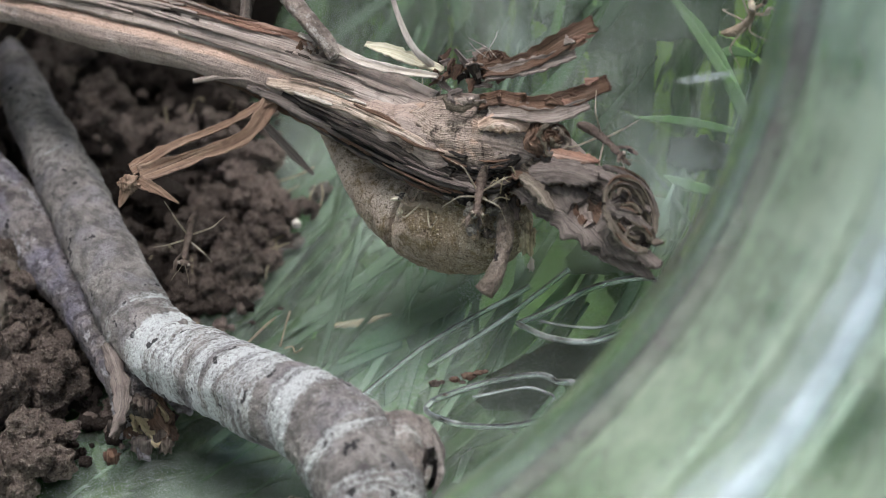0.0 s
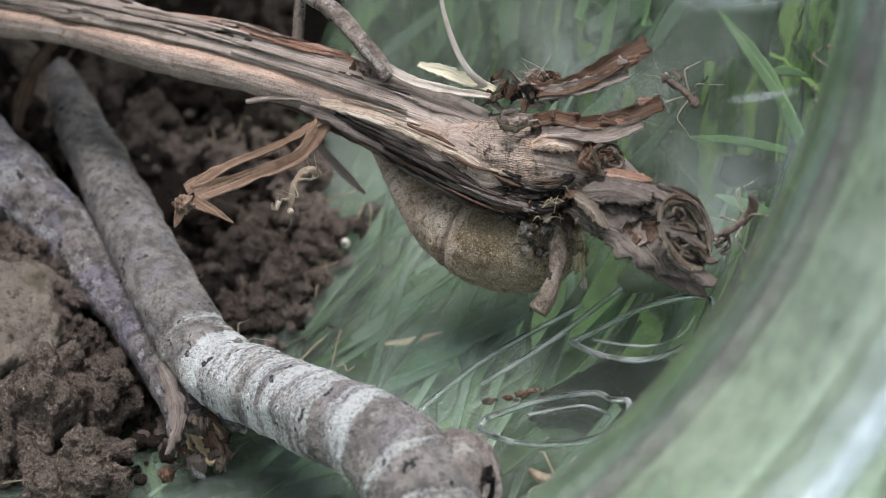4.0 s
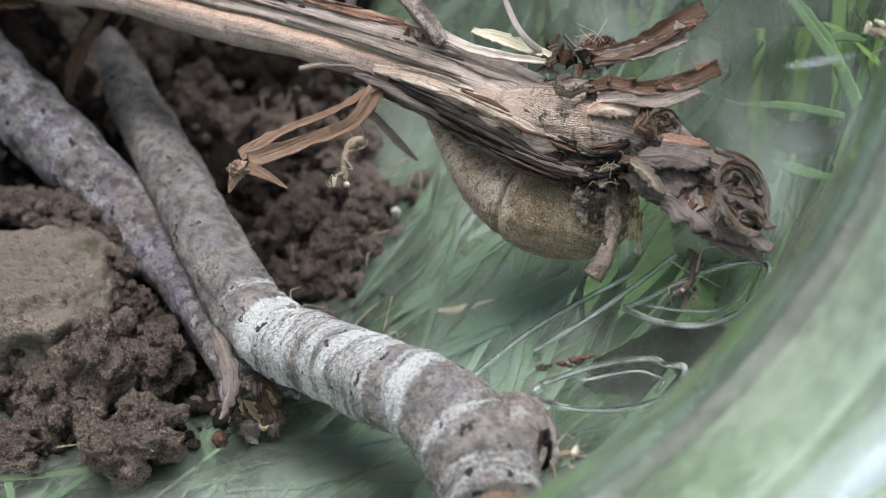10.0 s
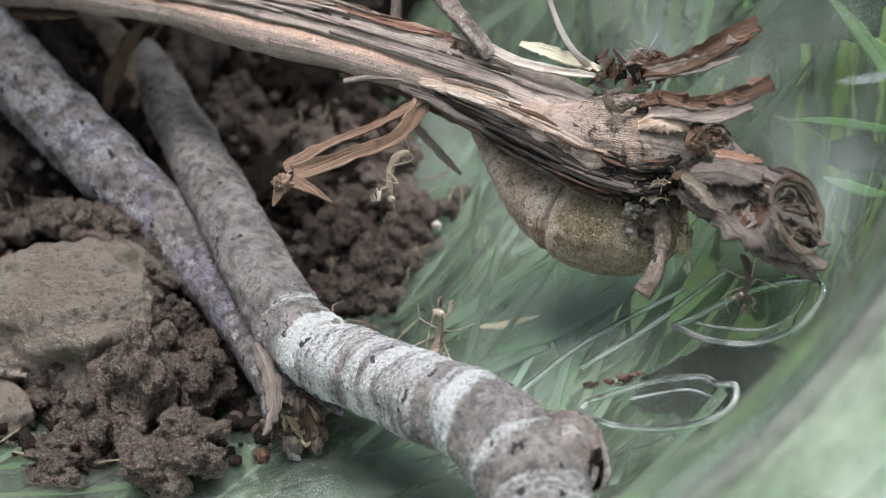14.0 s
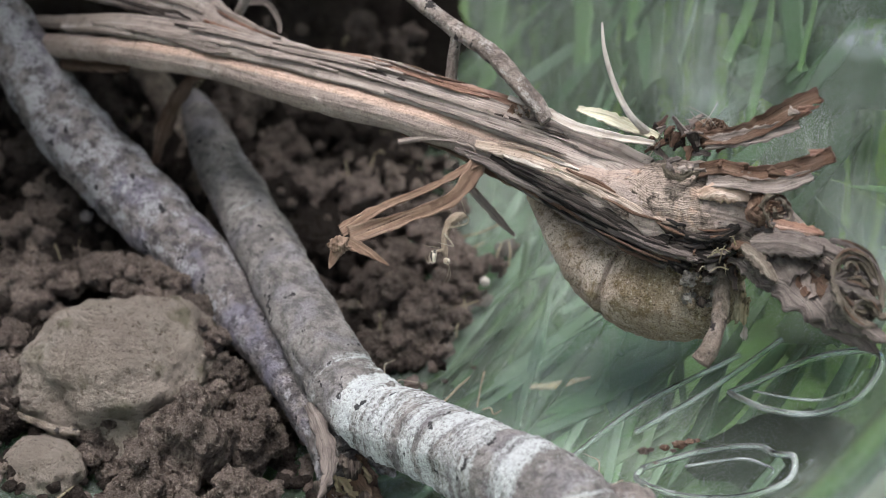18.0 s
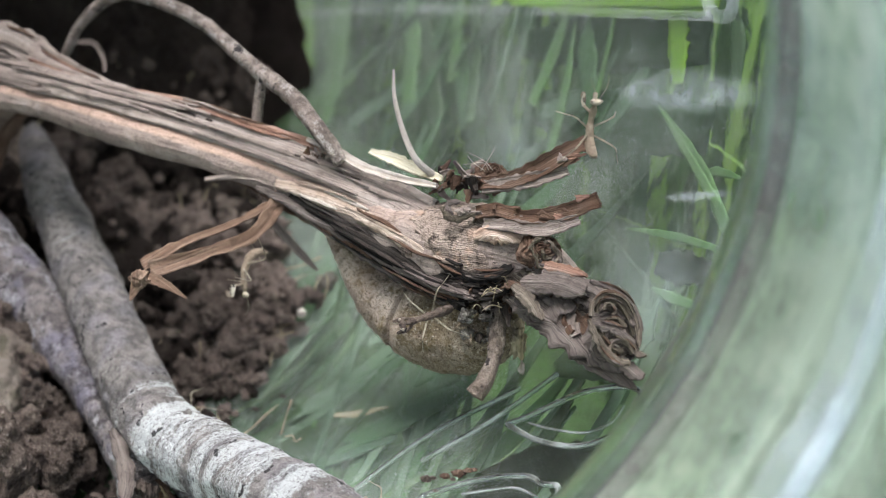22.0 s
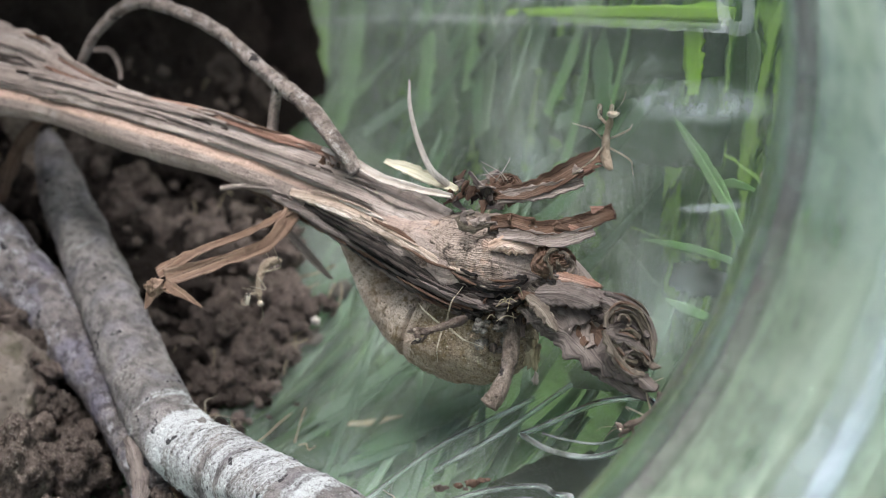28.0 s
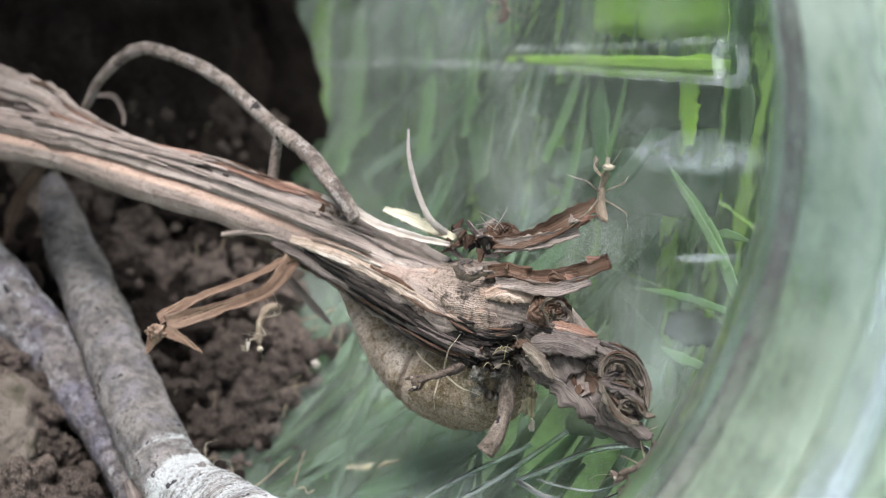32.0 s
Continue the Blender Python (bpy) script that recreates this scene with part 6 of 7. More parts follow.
LEFT = [(-0.0963, 0.3171, 0.0579, 0.0050), (-0.0885, 0.3100, 0.0503, 0.0052), (-0.0795, 0.2996, 0.0401, 0.0057), (-0.0693, 0.2905, 0.0328, 0.0058), (-0.0595, 0.2819, 0.0266, 0.0055), (-0.0498, 0.2722, 0.0204, 0.0050), (-0.0420, 0.2613, 0.0162, 0.0040), (-0.0367, 0.2522, 0.0135, 0.0036), (-0.0328, 0.2450, 0.0112, 0.0037), (-0.0298, 0.2388, 0.0090, 0.0036)]
left = base("twig", (-0.0498, 0.2722, 0.015), "thick mottled grey twig with purplish bark and a frayed end", "twig", "twigs in the jar")
part("shaft", sweep(LEFT, 190, 52, 0.05, 60, 0.10, 240, 0.05, 8), M_LEFT, left)
r5 = random.Random(6)
for k in range(22):
    a = 2 * math.pi * k / 22 + r5.uniform(-0.2, 0.2)
    ring = np.array([math.cos(a), math.sin(a) * 0.35, math.sin(a) * 0.9])
    inner_one = k % 2
    root = np.array([-0.0322, 0.2440, 0.0112]) + ring * (0.0018 if inner_one else 0.0033)
    d = np.array([0.42, -0.85, -0.28]) + ring * (0.12 if inner_one else r5.uniform(0.10, 0.34))
    ln = r5.uniform(0.006, 0.0105)
    w = r5.uniform(0.0006, 0.0013) if inner_one else r5.uniform(0.0014, 0.0023)
    part("splinter", ribbon([(*(root - d * ln * 0.3), w), (*(root + d * ln * 0.3), w * 1.1), (*(root + d * ln * 0.7), w), (*(root + d * ln + ring * 0.0004), w * 0.5)], ring, 0.0005, -0.4, 0.8, k * 1.9, 20, 7), r5.choice((M_FLAKE, M_GREYFLAKE, M_FLAKE, M_STRAW)) if inner_one else r5.choice((M_LEFT, M_GREYFLAKE, M_FLAKE, M_LEFT)), left)
for k in range(12):
    at = (-0.0292 + r5.gauss(0, 0.0022), 0.2368 + r5.gauss(0, 0.0022), 0.0082 + r5.gauss(0, 0.0018))
    part("chip", blob(at, (r5.uniform(0.0008, 0.0018), r5.uniform(0.0006, 0.0014), r5.uniform(0.0006, 0.0015)), k + 2, 0.7, 3, 1.7, 1.0, 0.3), r5.choice((M_DARKTIP, M_GREYFLAKE, M_FLAKE, M_DARKBARK)), left)
part("flap", ribbon([(-0.0349, 0.2440, 0.0172, 0.0011), (-0.0325, 0.2364, 0.0152, 0.0013), (-0.0318, 0.2320, 0.0134, 0.0010), (-0.0325, 0.2294, 0.0119, 0.0005), (-0.0332, 0.2283, 0.0111, 0.0002)], (0.1, -0.8, 0.5), 0.0006, -0.4, 0.7, 4.0, 40, 9), M_DARKTIP, left, "flap of grey-brown bark")
for at, r, seed in (((-0.0745, 0.2905, 0.0255), 0.0010, 3), ((-0.0790, 0.2950, 0.0330), 0.0008, 5)):
    part("bud", blob(at, r, seed, 0.5, 3, 1.6, 1.0, 0.2), M_LEFT, left)

whole("stick", sweep([(-0.0724, 0.3299, 0.0389, 0.0020), (-0.0658, 0.3266, 0.0321, 0.0027), (-0.0604, 0.3152, 0.0248, 0.0027), (-0.0532, 0.3018, 0.0200, 0.0025), (-0.0469, 0.2888, 0.0162, 0.0015)], 90, 26, 0.12, 60, 0.15, 300, 0.06, 12), M_STUB, "thin brown stick lying behind the grey twig", "stick")

# ---- relief on the glass and plants pressed against it ----
def glass_bead(rows_, r, closed=False, n=70, lie=0.0947):
    rows_ = list(rows_) + ([rows_[0]] if closed else [])
    return sweep([(*on_glass(u, d, lie), r) for u, d in rows_], n, 12)


# both carry the lines' highlights as painted white
M_BEAD, M_RIDGE = glass_mat_clear(), smear_mat("ridge_highlight", 0.03, 0.30, 120)
for rows_, r, closed in (([(0.2081, -50.1), (0.2007, -49.0), (0.1934, -46.7), (0.1893, -43.4), (0.1899, -40.2), (0.1936, -40.2), (0.2006, -43.4), (0.2059, -48.2)], 0.00045, True),
                         ([(0.2081, -59.7), (0.2032, -55.2), (0.1970, -51.8), (0.1932, -51.1), (0.1905, -50.3), (0.1883, -52.1), (0.1919, -55.6), (0.1993, -59.0), (0.2067, -60.7)], 0.00045, True),
                         ([(0.2048, -48.6), (0.2000, -47.4), (0.1945, -45.6), (0.1916, -43.4), (0.1918, -41.6)], 0.0002, False), ([(0.2030, -57.0), (0.1972, -53.4), (0.1934, -52.4), (0.1914, -52.2), (0.1908, -53.4)], 0.0002, False),
                         ([(0.2180, -66.2), (0.2188, -56.8), (0.2118, -47.1)], 0.0004, False), ([(0.2148, -58.1), (0.2112, -50.9), (0.2076, -43.8)], 0.0004, False),
                         ([(0.3493, -36.7), (0.3150, -28.9), (0.2776, -21.5), (0.2428, -15.1), (0.2148, -10.1)], 0.0007, False), ([(0.2809, -20.1), (0.2450, -12.8), (0.2171, -6.8)], 0.0005, False),
                         ([(0.2155, -6.8), (0.2162, -8.2), (0.2135, -9.7), (0.2093, -8.8), (0.2098, -6.9), (0.2128, -5.8)], 0.0010, True)):
    part("embossed_line", glass_bead(rows_, r, closed), M_RIDGE if rows_[0][0] > 0.28 or rows_[0][1] == -6.8 else M_BEAD, jar, "raised moulded line in the glass").visible_shadow = False


def pressed(rows_, half, r_out, seed, torn=0.12):
    """A blade or leaf that lies flat against the outside of the jar."""
    c = [(*on_glass(u, d, r_out), half * w) for u, d, w in rows_]
    mid = np.mean([q[:3] for q in c], axis=0)
    face = mid - in_jar(np.dot(mid, AXIS), 0, HIGH)
    return ribbon(c, -face, 0.0002, 0.0, torn, seed, 22, 5, 0.03)


r6 = random.Random(31)
for k in range(125):
    u0, d0 = r6.uniform(0.195, 0.285), r6.uniform(-104, -46)
    turn = r6.gauss(0.45, 0.35)
    ln = r6.uniform(0.030, 0.075)
    du, dd = math.sin(turn) * ln, math.degrees(math.cos(turn) * ln / 0.1)
    bow = r6.uniform(-3, 3)
    rows_ = [(u0 - du / 2 + bow * 0.0006, d0 - dd / 2, 0.5), (u0, d0 + bow, 1.0), (u0 + du / 2, d0 + dd / 2, 0.15)]
    whole("grass_blade", pressed(rows_, r6.uniform(0.0008, 0.0022), 0.0992 + 0.0003 * (k % 12), k), (M_GRASS, M_DRY, M_GRASS, M_BROAD, M_DRY, M_GRASS, M_BROAD)[k % 7], "flattened green grass blade pressed under the jar", "grass blade", "blades pressed under the jar")
for k in range(70):
    u0, d0 = r6.uniform(0.195, 0.285), r6.uniform(-104, -46)
    if u0 < 0.214 and -64 < d0 < -42:
        continue
    turn, ln = r6.gauss(0.5, 0.45), r6.uniform(0.015, 0.055)
    du, dd = math.sin(turn) * ln, math.degrees(math.cos(turn) * ln / 0.1)
    rows_ = [(u0 - du / 2, d0 - dd / 2, 0.5), (u0 + r6.uniform(-0.0015, 0.0015), d0, 1.0), (u0 + du / 2, d0 + dd / 2, 0.15)]
    whole("grass_blade", pressed(rows_, r6.uniform(0.0003, 0.0009), 0.09868, 900 + k), (M_DRY, M_GRASS, M_BROAD)[k % 3], "thin pale grass blade pressed under the jar", "grass blade", "blades pressed under the jar")
count = 0
while count < 150:
    near = count > 90
    u0, s0 = (r6.uniform(0.25, 0.41), r6.uniform(0.1045, 0.113)) if near else (r6.uniform(0.17, 0.46), r6.uniform(0.106, 0.17))
    shape = blade(in_jar(u0, s0, -0.009), r6.uniform(0, 6.28), r6.uniform(0.07, 0.19), r6.uniform(0.0014, 0.0036), r6.uniform(0.0, 0.12 if near else 0.30), count, 9)
    if (np.hypot(shape[0] @ RIGHT - MID, shape[0][:, 2] - HIGH) < 0.1002).any():
        continue
    count += 1
    whole("grass_blade", shape, (M_GRASS, M_FRESH, M_SHADELEAF, M_BRIGHT, M_DRY)[count % 5], "tall upright green grass blade beside the jar", "grass blade", "upright blades beside the jar")
for k, (rows_, half, m) in enumerate([([(0.2461, -69.1, 0.6), (0.2551, -60.8, 1), (0.2571, -53.9, 0.4)], 0.0010, M_GRASS), ([(0.2426, -68.2, 0.6), (0.2433, -59.1, 1), (0.2458, -52.1, 0.3)], 0.0012, M_DRY), ([(0.2264, -90.1, 0.6), (0.2260, -79.9, 1), (0.2190, -70.5, 0.4)], 0.0026, M_GRASS)]):
    whole("grass_blade", pressed(rows_, half, 0.0988, 200 + k), m, "broad green grass blade pressed under the jar", "grass blade", "blades pressed under the jar")
for k, (rows_, half, m, label) in enumerate([
        ([(0.2380, -62.0, 0.3), (0.2340, -55.0, 1), (0.2290, -50.0, 0.4)], 0.0062, M_GRASS, "broad dark green leaf under the jar"),
        ([(0.2120, -44.0, 0.2), (0.2060, -39.0, 1), (0.2000, -35.0, 0.4)], 0.0060, M_GRASS, "broad dark green leaf under the jar"),
        ([(0.2010, -62.0, 0.2), (0.2000, -55.0, 1), (0.1960, -49.0, 0.4)], 0.0060, M_GRASS, "broad dark green leaf under the jar"),
        # no leaf: the shadowed gap under the jar, painted black
        ([(0.2060, -56.0, 0.3), (0.1985, -53.0, 1), (0.1915, -49.0, 0.9), (0.1870, -46.0, 0.3)], 0.0072, M_GAPDARK, "black patch painted as the shaded gap under the jar"),
        ([(0.2450, -75.0, 0.2), (0.2400, -67.0, 1), (0.2320, -60.0, 0.4)], 0.0048, M_GRASS, "broad dark green leaf under the jar")]):
    whole("leaf", pressed(rows_, half, 0.0986 if m is M_GAPDARK else 0.0989, 300 + k, 0.2), m, label, "leaf", "leaves pressed against the jar")

# the sky's glint along the neck, painted as a pale bead with a fainter halo
M_GLINT = smear_mat("neck_glint", 0.30, 0.75, 60, (0.80, 0.86, 0.94))
M_GLINT_HALO = smear_mat("neck_glint_halo", 0.12, 0.38, 60, (0.80, 0.86, 0.88))
for w0, lie, m in ((0.0011, 0.0632, M_GLINT), (0.0026, 0.0618, M_GLINT_HALO)):
    part("thread", sweep([(*on_glass(0.1255, d, lie), w0 * w) for d, w in ((-95, 0.3), (-70, 1), (-45, 1.1), (-25, 1), (-8, 0.8), (5, 0.2))], 90, 14, 0, 0, 0.25, 260), m, jar, "pale streak painted as the glint of sky in the neck").visible_shadow = False


def film(rows_, half, lie):
    """A patch of dried film on the glass; its UV runs from 0 to 1 both ways."""
    c = spline([(u, d, half * w) for u, d, w in rows_], 40)
    v, uv, f = [], [], []
    along = np.array(on_glass(*c[-1, :2], lie)) - np.array(on_glass(*c[0, :2], lie))
    for i, (u, d, h) in enumerate(c):
        p = np.array(on_glass(u, d, lie))
        out = p - in_jar(u, 0, HIGH)
        w = np.cross(along, out)
        w /= np.linalg.norm(w)
        for j in range(15):
            q = 2 * j / 14 - 1
            b = p + w * h * q
            k = b - in_jar(b @ AXIS, 0, HIGH)
            v.append(in_jar(b @ AXIS, 0, HIGH) + k / np.linalg.norm(k) * lie), uv.append((i / 39, j / 14))
            if i and j:
                a = i * 15 + j
                f.append((a - 16, a - 1, a, a - 15))
    return np.array(v), f, np.array(uv)


M_CLOUD = smear_mat("dried_film", 0.18, 0.62, 90, (0.76, 0.84, 0.84), 0.5)
M_VEIL = smear_mat("faint_film", 0.08, 0.34, 60, (0.72, 0.84, 0.82), 0.85)
for rows_, half, m in (([(0.2342, -20.8, 0.2), (0.2260, -19.3, 0.9), (0.2062, -15.3, 1.1), (0.1925, -12.6, 1.0)], 0.0034, M_CLOUD), ([(0.2120, -26.5, 0.7), (0.2034, -24.1, 1), (0.1944, -21.4, 0.8)], 0.0010, M_CLOUD), ([(0.2604, -28.4, 1), (0.2511, -31.9, 1.2), (0.2408, -35.7, 1)], 0.0062, M_VEIL), ([(0.2150, -33.0, 1), (0.2041, -34.7, 1.2), (0.1935, -36.5, 1)], 0.0062, M_VEIL), ([(0.1927, -41.0, 1), (0.1981, -33.0, 1.2), (0.2048, -25.1, 0.8)], 0.0070, M_VEIL), ([(0.1850, -31.5, 1), (0.1908, -26.4, 1.1), (0.1994, -20.3, 0.7)], 0.0062, M_VEIL), ([(0.3500, -30.0, 1), (0.3150, -22.5, 1.2), (0.2800, -15.5, 1)], 0.0110, M_VEIL), ([(0.2950, -13.0, 1), (0.2700, -7.5, 1.2), (0.2450, -2.0, 1)], 0.0100, M_VEIL), ([(0.3300, -19.0, 1), (0.3050, -12.0, 1.2), (0.2800, -6.0, 1)], 0.0100, M_VEIL)):
    part("smear", film(rows_, half, 0.0944), m, jar, "cloudy dried film on the glass").visible_shadow = False

# leaves painted dark in place of the shade under the jar
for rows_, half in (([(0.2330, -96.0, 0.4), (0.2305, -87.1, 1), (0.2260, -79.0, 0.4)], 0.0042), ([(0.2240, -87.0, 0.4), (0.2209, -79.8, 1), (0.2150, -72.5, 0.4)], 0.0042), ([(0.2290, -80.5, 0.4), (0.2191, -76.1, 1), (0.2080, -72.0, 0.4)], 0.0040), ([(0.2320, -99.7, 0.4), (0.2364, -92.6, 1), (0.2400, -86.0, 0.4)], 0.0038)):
    whole("leaf", pressed(rows_, half, 0.0987, 600 + half * 1e4, 0.3), M_SHADELEAF, "broad dark green leaf under the jar", "leaf", "leaves pressed against the jar")
# upright blades that lean on the far side of the glass
r8 = random.Random(77)
for k in range(34):
    u0, d0, span = r8.uniform(0.225, 0.335), r8.uniform(-38, -12), r8.uniform(9, 22)
    sway = r8.uniform(-0.010, 0.006)
    rows_ = [(u0 - sway, d0 - span * 0.5, 0.9), (u0, d0 + r8.uniform(-1, 1), 1.0), (u0 + sway * r8.uniform(0.4, 1.2), d0 + span * 0.5, 0.12)]
    whole("grass_blade", pressed(rows_, r8.uniform(0.0005, 0.0018), 0.0990 + 0.0004 * (k % 6), 800 + k, 0.15), (M_SHADELEAF, M_BROAD, M_FRESH, M_SHADELEAF, M_DRY, M_GRASS)[k % 6], "upright grass blade leaning on the glass", "grass blade", "upright blades beside the jar")
# blades and leaves that press against the outside of the glass, one by one
for rows_, half, lie, m, name, label in (
        ([(0.2554, -68.6, 0.6), (0.2650, -59.2, 1), (0.2714, -51.7, 0.5)], 0.0019, 0.0988, M_DRY, "grass_blade", "broad pale green grass blade under the jar"),
        ([(0.2515, -67.5, 0.7), (0.2542, -59.6, 1), (0.2574, -52.9, 0.4)], 0.0014, 0.0990, M_BROAD, "grass_blade", "green grass blade under the jar"),
        ([(0.2466, -66.5, 0.7), (0.2456, -59.4, 1), (0.2448, -51.3, 0.6)], 0.0019, 0.0987, M_DRY, "grass_blade", "broad pale green grass blade under the jar"),
        ([(0.2511, -60.5, 0.5), (0.2536, -57.9, 1), (0.2553, -55.4, 0.3)], 0.0008, 0.0987, M_FRESH, "grass_blade", "short bright grass blade under the jar"),
        ([(0.2655, -57.6, 0.5), (0.2635, -54.7, 1), (0.2596, -52.1, 0.6)], 0.0013, 0.0990, M_BROAD, "grass_blade", "green grass blade under the jar"),
        ([(0.2460, -60.0, 0.3), (0.2387, -54.4, 1), (0.2300, -50.0, 0.4)], 0.0041, 0.0991, M_BROAD, "leaf", "broad mid-green leaf under the jar"),
        ([(0.2390, -64.8, 0.8), (0.2338, -60.5, 1), (0.2297, -54.9, 0.8)], 0.0013, 0.0992, M_BROAD, "grass_blade", "thick green stalk under the jar"),
        ([(0.2327, -64.1, 0.5), (0.2288, -56.7, 1), (0.2224, -48.3, 0.5)], 0.0025, 0.0988, M_BROAD, "leaf", "long green leaf under the jar"),
        ([(0.2413, -62.5, 0.4), (0.2371, -60.3, 1), (0.2335, -57.5, 0.3)], 0.0007, 0.0987, M_STRAW, "dry_leaf", "curled straw-coloured leaf under the jar"),
        ([(0.2768, -56.7, 0.5), (0.2764, -52.8, 1), (0.2755, -48.9, 0.5)], 0.0027, 0.0989, M_BROAD, "leaf", "broad mid-green leaf under the jar"),
        ([(0.2502, -61.4, 0.6), (0.2444, -63.0, 1), (0.2407, -64.3, 0.6)], 0.0005, 0.0987, M_FRESH, "grass_blade", "thin bright stem under the jar"),
        ([(0.2530, -66.7, 0.4), (0.2503, -62.1, 1), (0.2490, -56.4, 0.4)], 0.0027, 0.0994, M_GRASS, "leaf", "broad dark green leaf under the jar"),
        ([(0.2506, -55.4, 0.5), (0.2491, -51.8, 1), (0.2500, -46.5, 0.4)], 0.0016, 0.0989, M_DRY, "grass_blade", "pale green grass blade under the jar"),
        ([(0.2330, -68.1, 0.5), (0.2306, -64.1, 1), (0.2262, -58.5, 0.5)], 0.0013, 0.0988, M_DRY, "grass_blade", "pale green grass blade under the jar"),
        ([(0.2828, -21.4, 0.5), (0.2574, -16.5, 0.9), (0.2341, -12.2, 1), (0.2161, -8.9, 0.9)], 0.0010, 0.0989, M_LIME, "grass_blade", "lime green blade along the glass, sunlight in its colour"),
        ([(0.2290, -11.1, 0.8), (0.2253, -14.8, 1), (0.2225, -17.5, 0.5)], 0.0026, 0.1000, M_LIME, "leaf", "lime green leaf behind the glass, sunlight in its colour"),
        ([(0.2218, -20.0, 0.15), (0.2083, -22.1, 0.9), (0.1951, -25.5, 1)], 0.0011, 0.0988, M_FRESH, "grass_blade", "bright green blade against the glass"),
        ([(0.2087, -23.2, 0.3), (0.2043, -21.6, 1), (0.1989, -20.9, 0.3)], 0.0007, 0.0990, M_FRESH, "grass_blade", "bright green blade against the glass"),
        # no leaf: a gap that shows dark, painted black
        ([(0.2078, -31.1, 0.6), (0.2022, -30.0, 1), (0.1961, -28.9, 0.6)], 0.0026, 0.0994, M_GAPDARK, "leaf", "black patch painted as a shaded gap beside the jar"),
        ([(0.2176, -30.5, 0.2), (0.2073, -28.4, 1), (0.1965, -26.8, 0.8)], 0.0006, 0.0989, M_FRESH, "grass_blade", "bright green blade against the glass"),
        ([(0.2054, -33.0, 0.2), (0.1999, -32.4, 1), (0.1927, -31.4, 0.6)], 0.0008, 0.0989, M_FRESH, "leaf", "yellowish green leaf tip against the glass"),
        ([(0.2730, -20.8, 0.9), (0.2712, -25.4, 1), (0.2687, -29.9, 0.4)], 0.0006, 0.0990, M_DRY, "grass_blade", "thin pale blade behind the glass"),
        ([(0.3067, -27.2, 0.6), (0.2954, -31.1, 1), (0.2831, -35.1, 0.8)], 0.0023, 0.1000, M_GRASS, "leaf", "dark green leaf behind the glass"),
        ([(0.2933, -25.9, 0.6), (0.2839, -29.8, 1), (0.2742, -33.6, 0.8)], 0.0019, 0.1002, M_BROAD, "leaf", "mid-green leaf behind the glass"),
        ([(0.2541, -17.6, 0.5), (0.2491, -20.6, 1), (0.2411, -25.2, 0.8)], 0.0027, 0.1004, M_BROAD, "leaf", "mid-green leaf behind the glass"),
        ([(0.2129, -9.9, 0.7), (0.2110, -11.9, 1), (0.2092, -14.5, 0.6)], 0.0018, 0.1002, M_GRASS, "leaf", "dark green leaf behind the glass"),
        ([(0.2600, -11.4, 0.8), (0.2435, -8.2, 1), (0.2216, -3.8, 0.9)], 0.0056, 0.0998, M_LIME, "leaf", "broad lime green leaf behind the glass, sunlight in its colour"),
        ([(0.2663, -18.8, 0.3), (0.2458, -14.9, 0.9), (0.2195, -9.7, 1)], 0.0018, 0.0991, M_LIME, "leaf", "lime green leaf behind the glass, sunlight in its colour"),
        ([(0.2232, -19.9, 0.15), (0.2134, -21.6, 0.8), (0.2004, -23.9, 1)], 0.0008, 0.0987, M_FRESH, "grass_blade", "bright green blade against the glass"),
        # two leaves that hold the shaded background in their colour
        ([(0.2690, -22.9, 0.5), (0.2459, -18.2, 1), (0.2188, -12.7, 0.7)], 0.0050, 0.1006, M_SHADELEAF, "leaf", "leaf painted dark as the shade behind the glass"),
        ([(0.2574, -27.3, 0.5), (0.2373, -24.3, 1), (0.2115, -19.3, 0.6)], 0.0056, 0.1007, M_SHADELEAF, "leaf", "leaf painted dark as the shade behind the glass"),
        ([(0.2723, -32.8, 0.8), (0.2819, -26.4, 1), (0.2942, -19.8, 0.4)], 0.0017, 0.0992, M_GRASS, "grass_blade", "upright green blade behind the glass"),
        ([(0.3325, -42.8, 0.8), (0.3529, -35.9, 1), (0.3726, -26.8, 0.6)], 0.0040, 0.0993, M_BRIGHT, "leaf", "green leaf behind the glass"),
        ([(0.3156, -44.2, 0.8), (0.3315, -35.9, 1), (0.3496, -27.3, 0.5)], 0.0034, 0.0995, M_FRESH, "leaf", "fresh green leaf behind the glass"),
        ([(0.2937, -36.1, 0.8), (0.3053, -30.1, 1), (0.3215, -23.5, 0.4)], 0.0026, 0.0994, M_FRESH, "grass_blade", "upright fresh blade behind the glass"),
        ([(0.2852, -30.5, 0.8), (0.2953, -23.9, 1), (0.3040, -16.4, 0.4)], 0.0022, 0.0996, M_FRESH, "grass_blade", "upright fresh blade behind the glass")):
    whole(name, pressed(rows_, half, lie, 400 + half * 1e5 + rows_[0][1], 0.40), m, label, name.replace("_", " "), "leaves pressed against the jar")

# ---- mantis nymphs ----
M_NYMPH = smooth_bark_mat("nymph_skin", (0.48, 0.38, 0.28), (0.30, 0.225, 0.16), (0.60, 0.51, 0.40), (0.54, 0.45, 0.35), 0.6, 0.8)
M_NYMPH_HEAD = smooth_bark_mat("nymph_head", (0.74, 0.66, 0.52), (0.55, 0.43, 0.30), (0.80, 0.74, 0.62), (0.78, 0.70, 0.58), 0.6, 0.8)
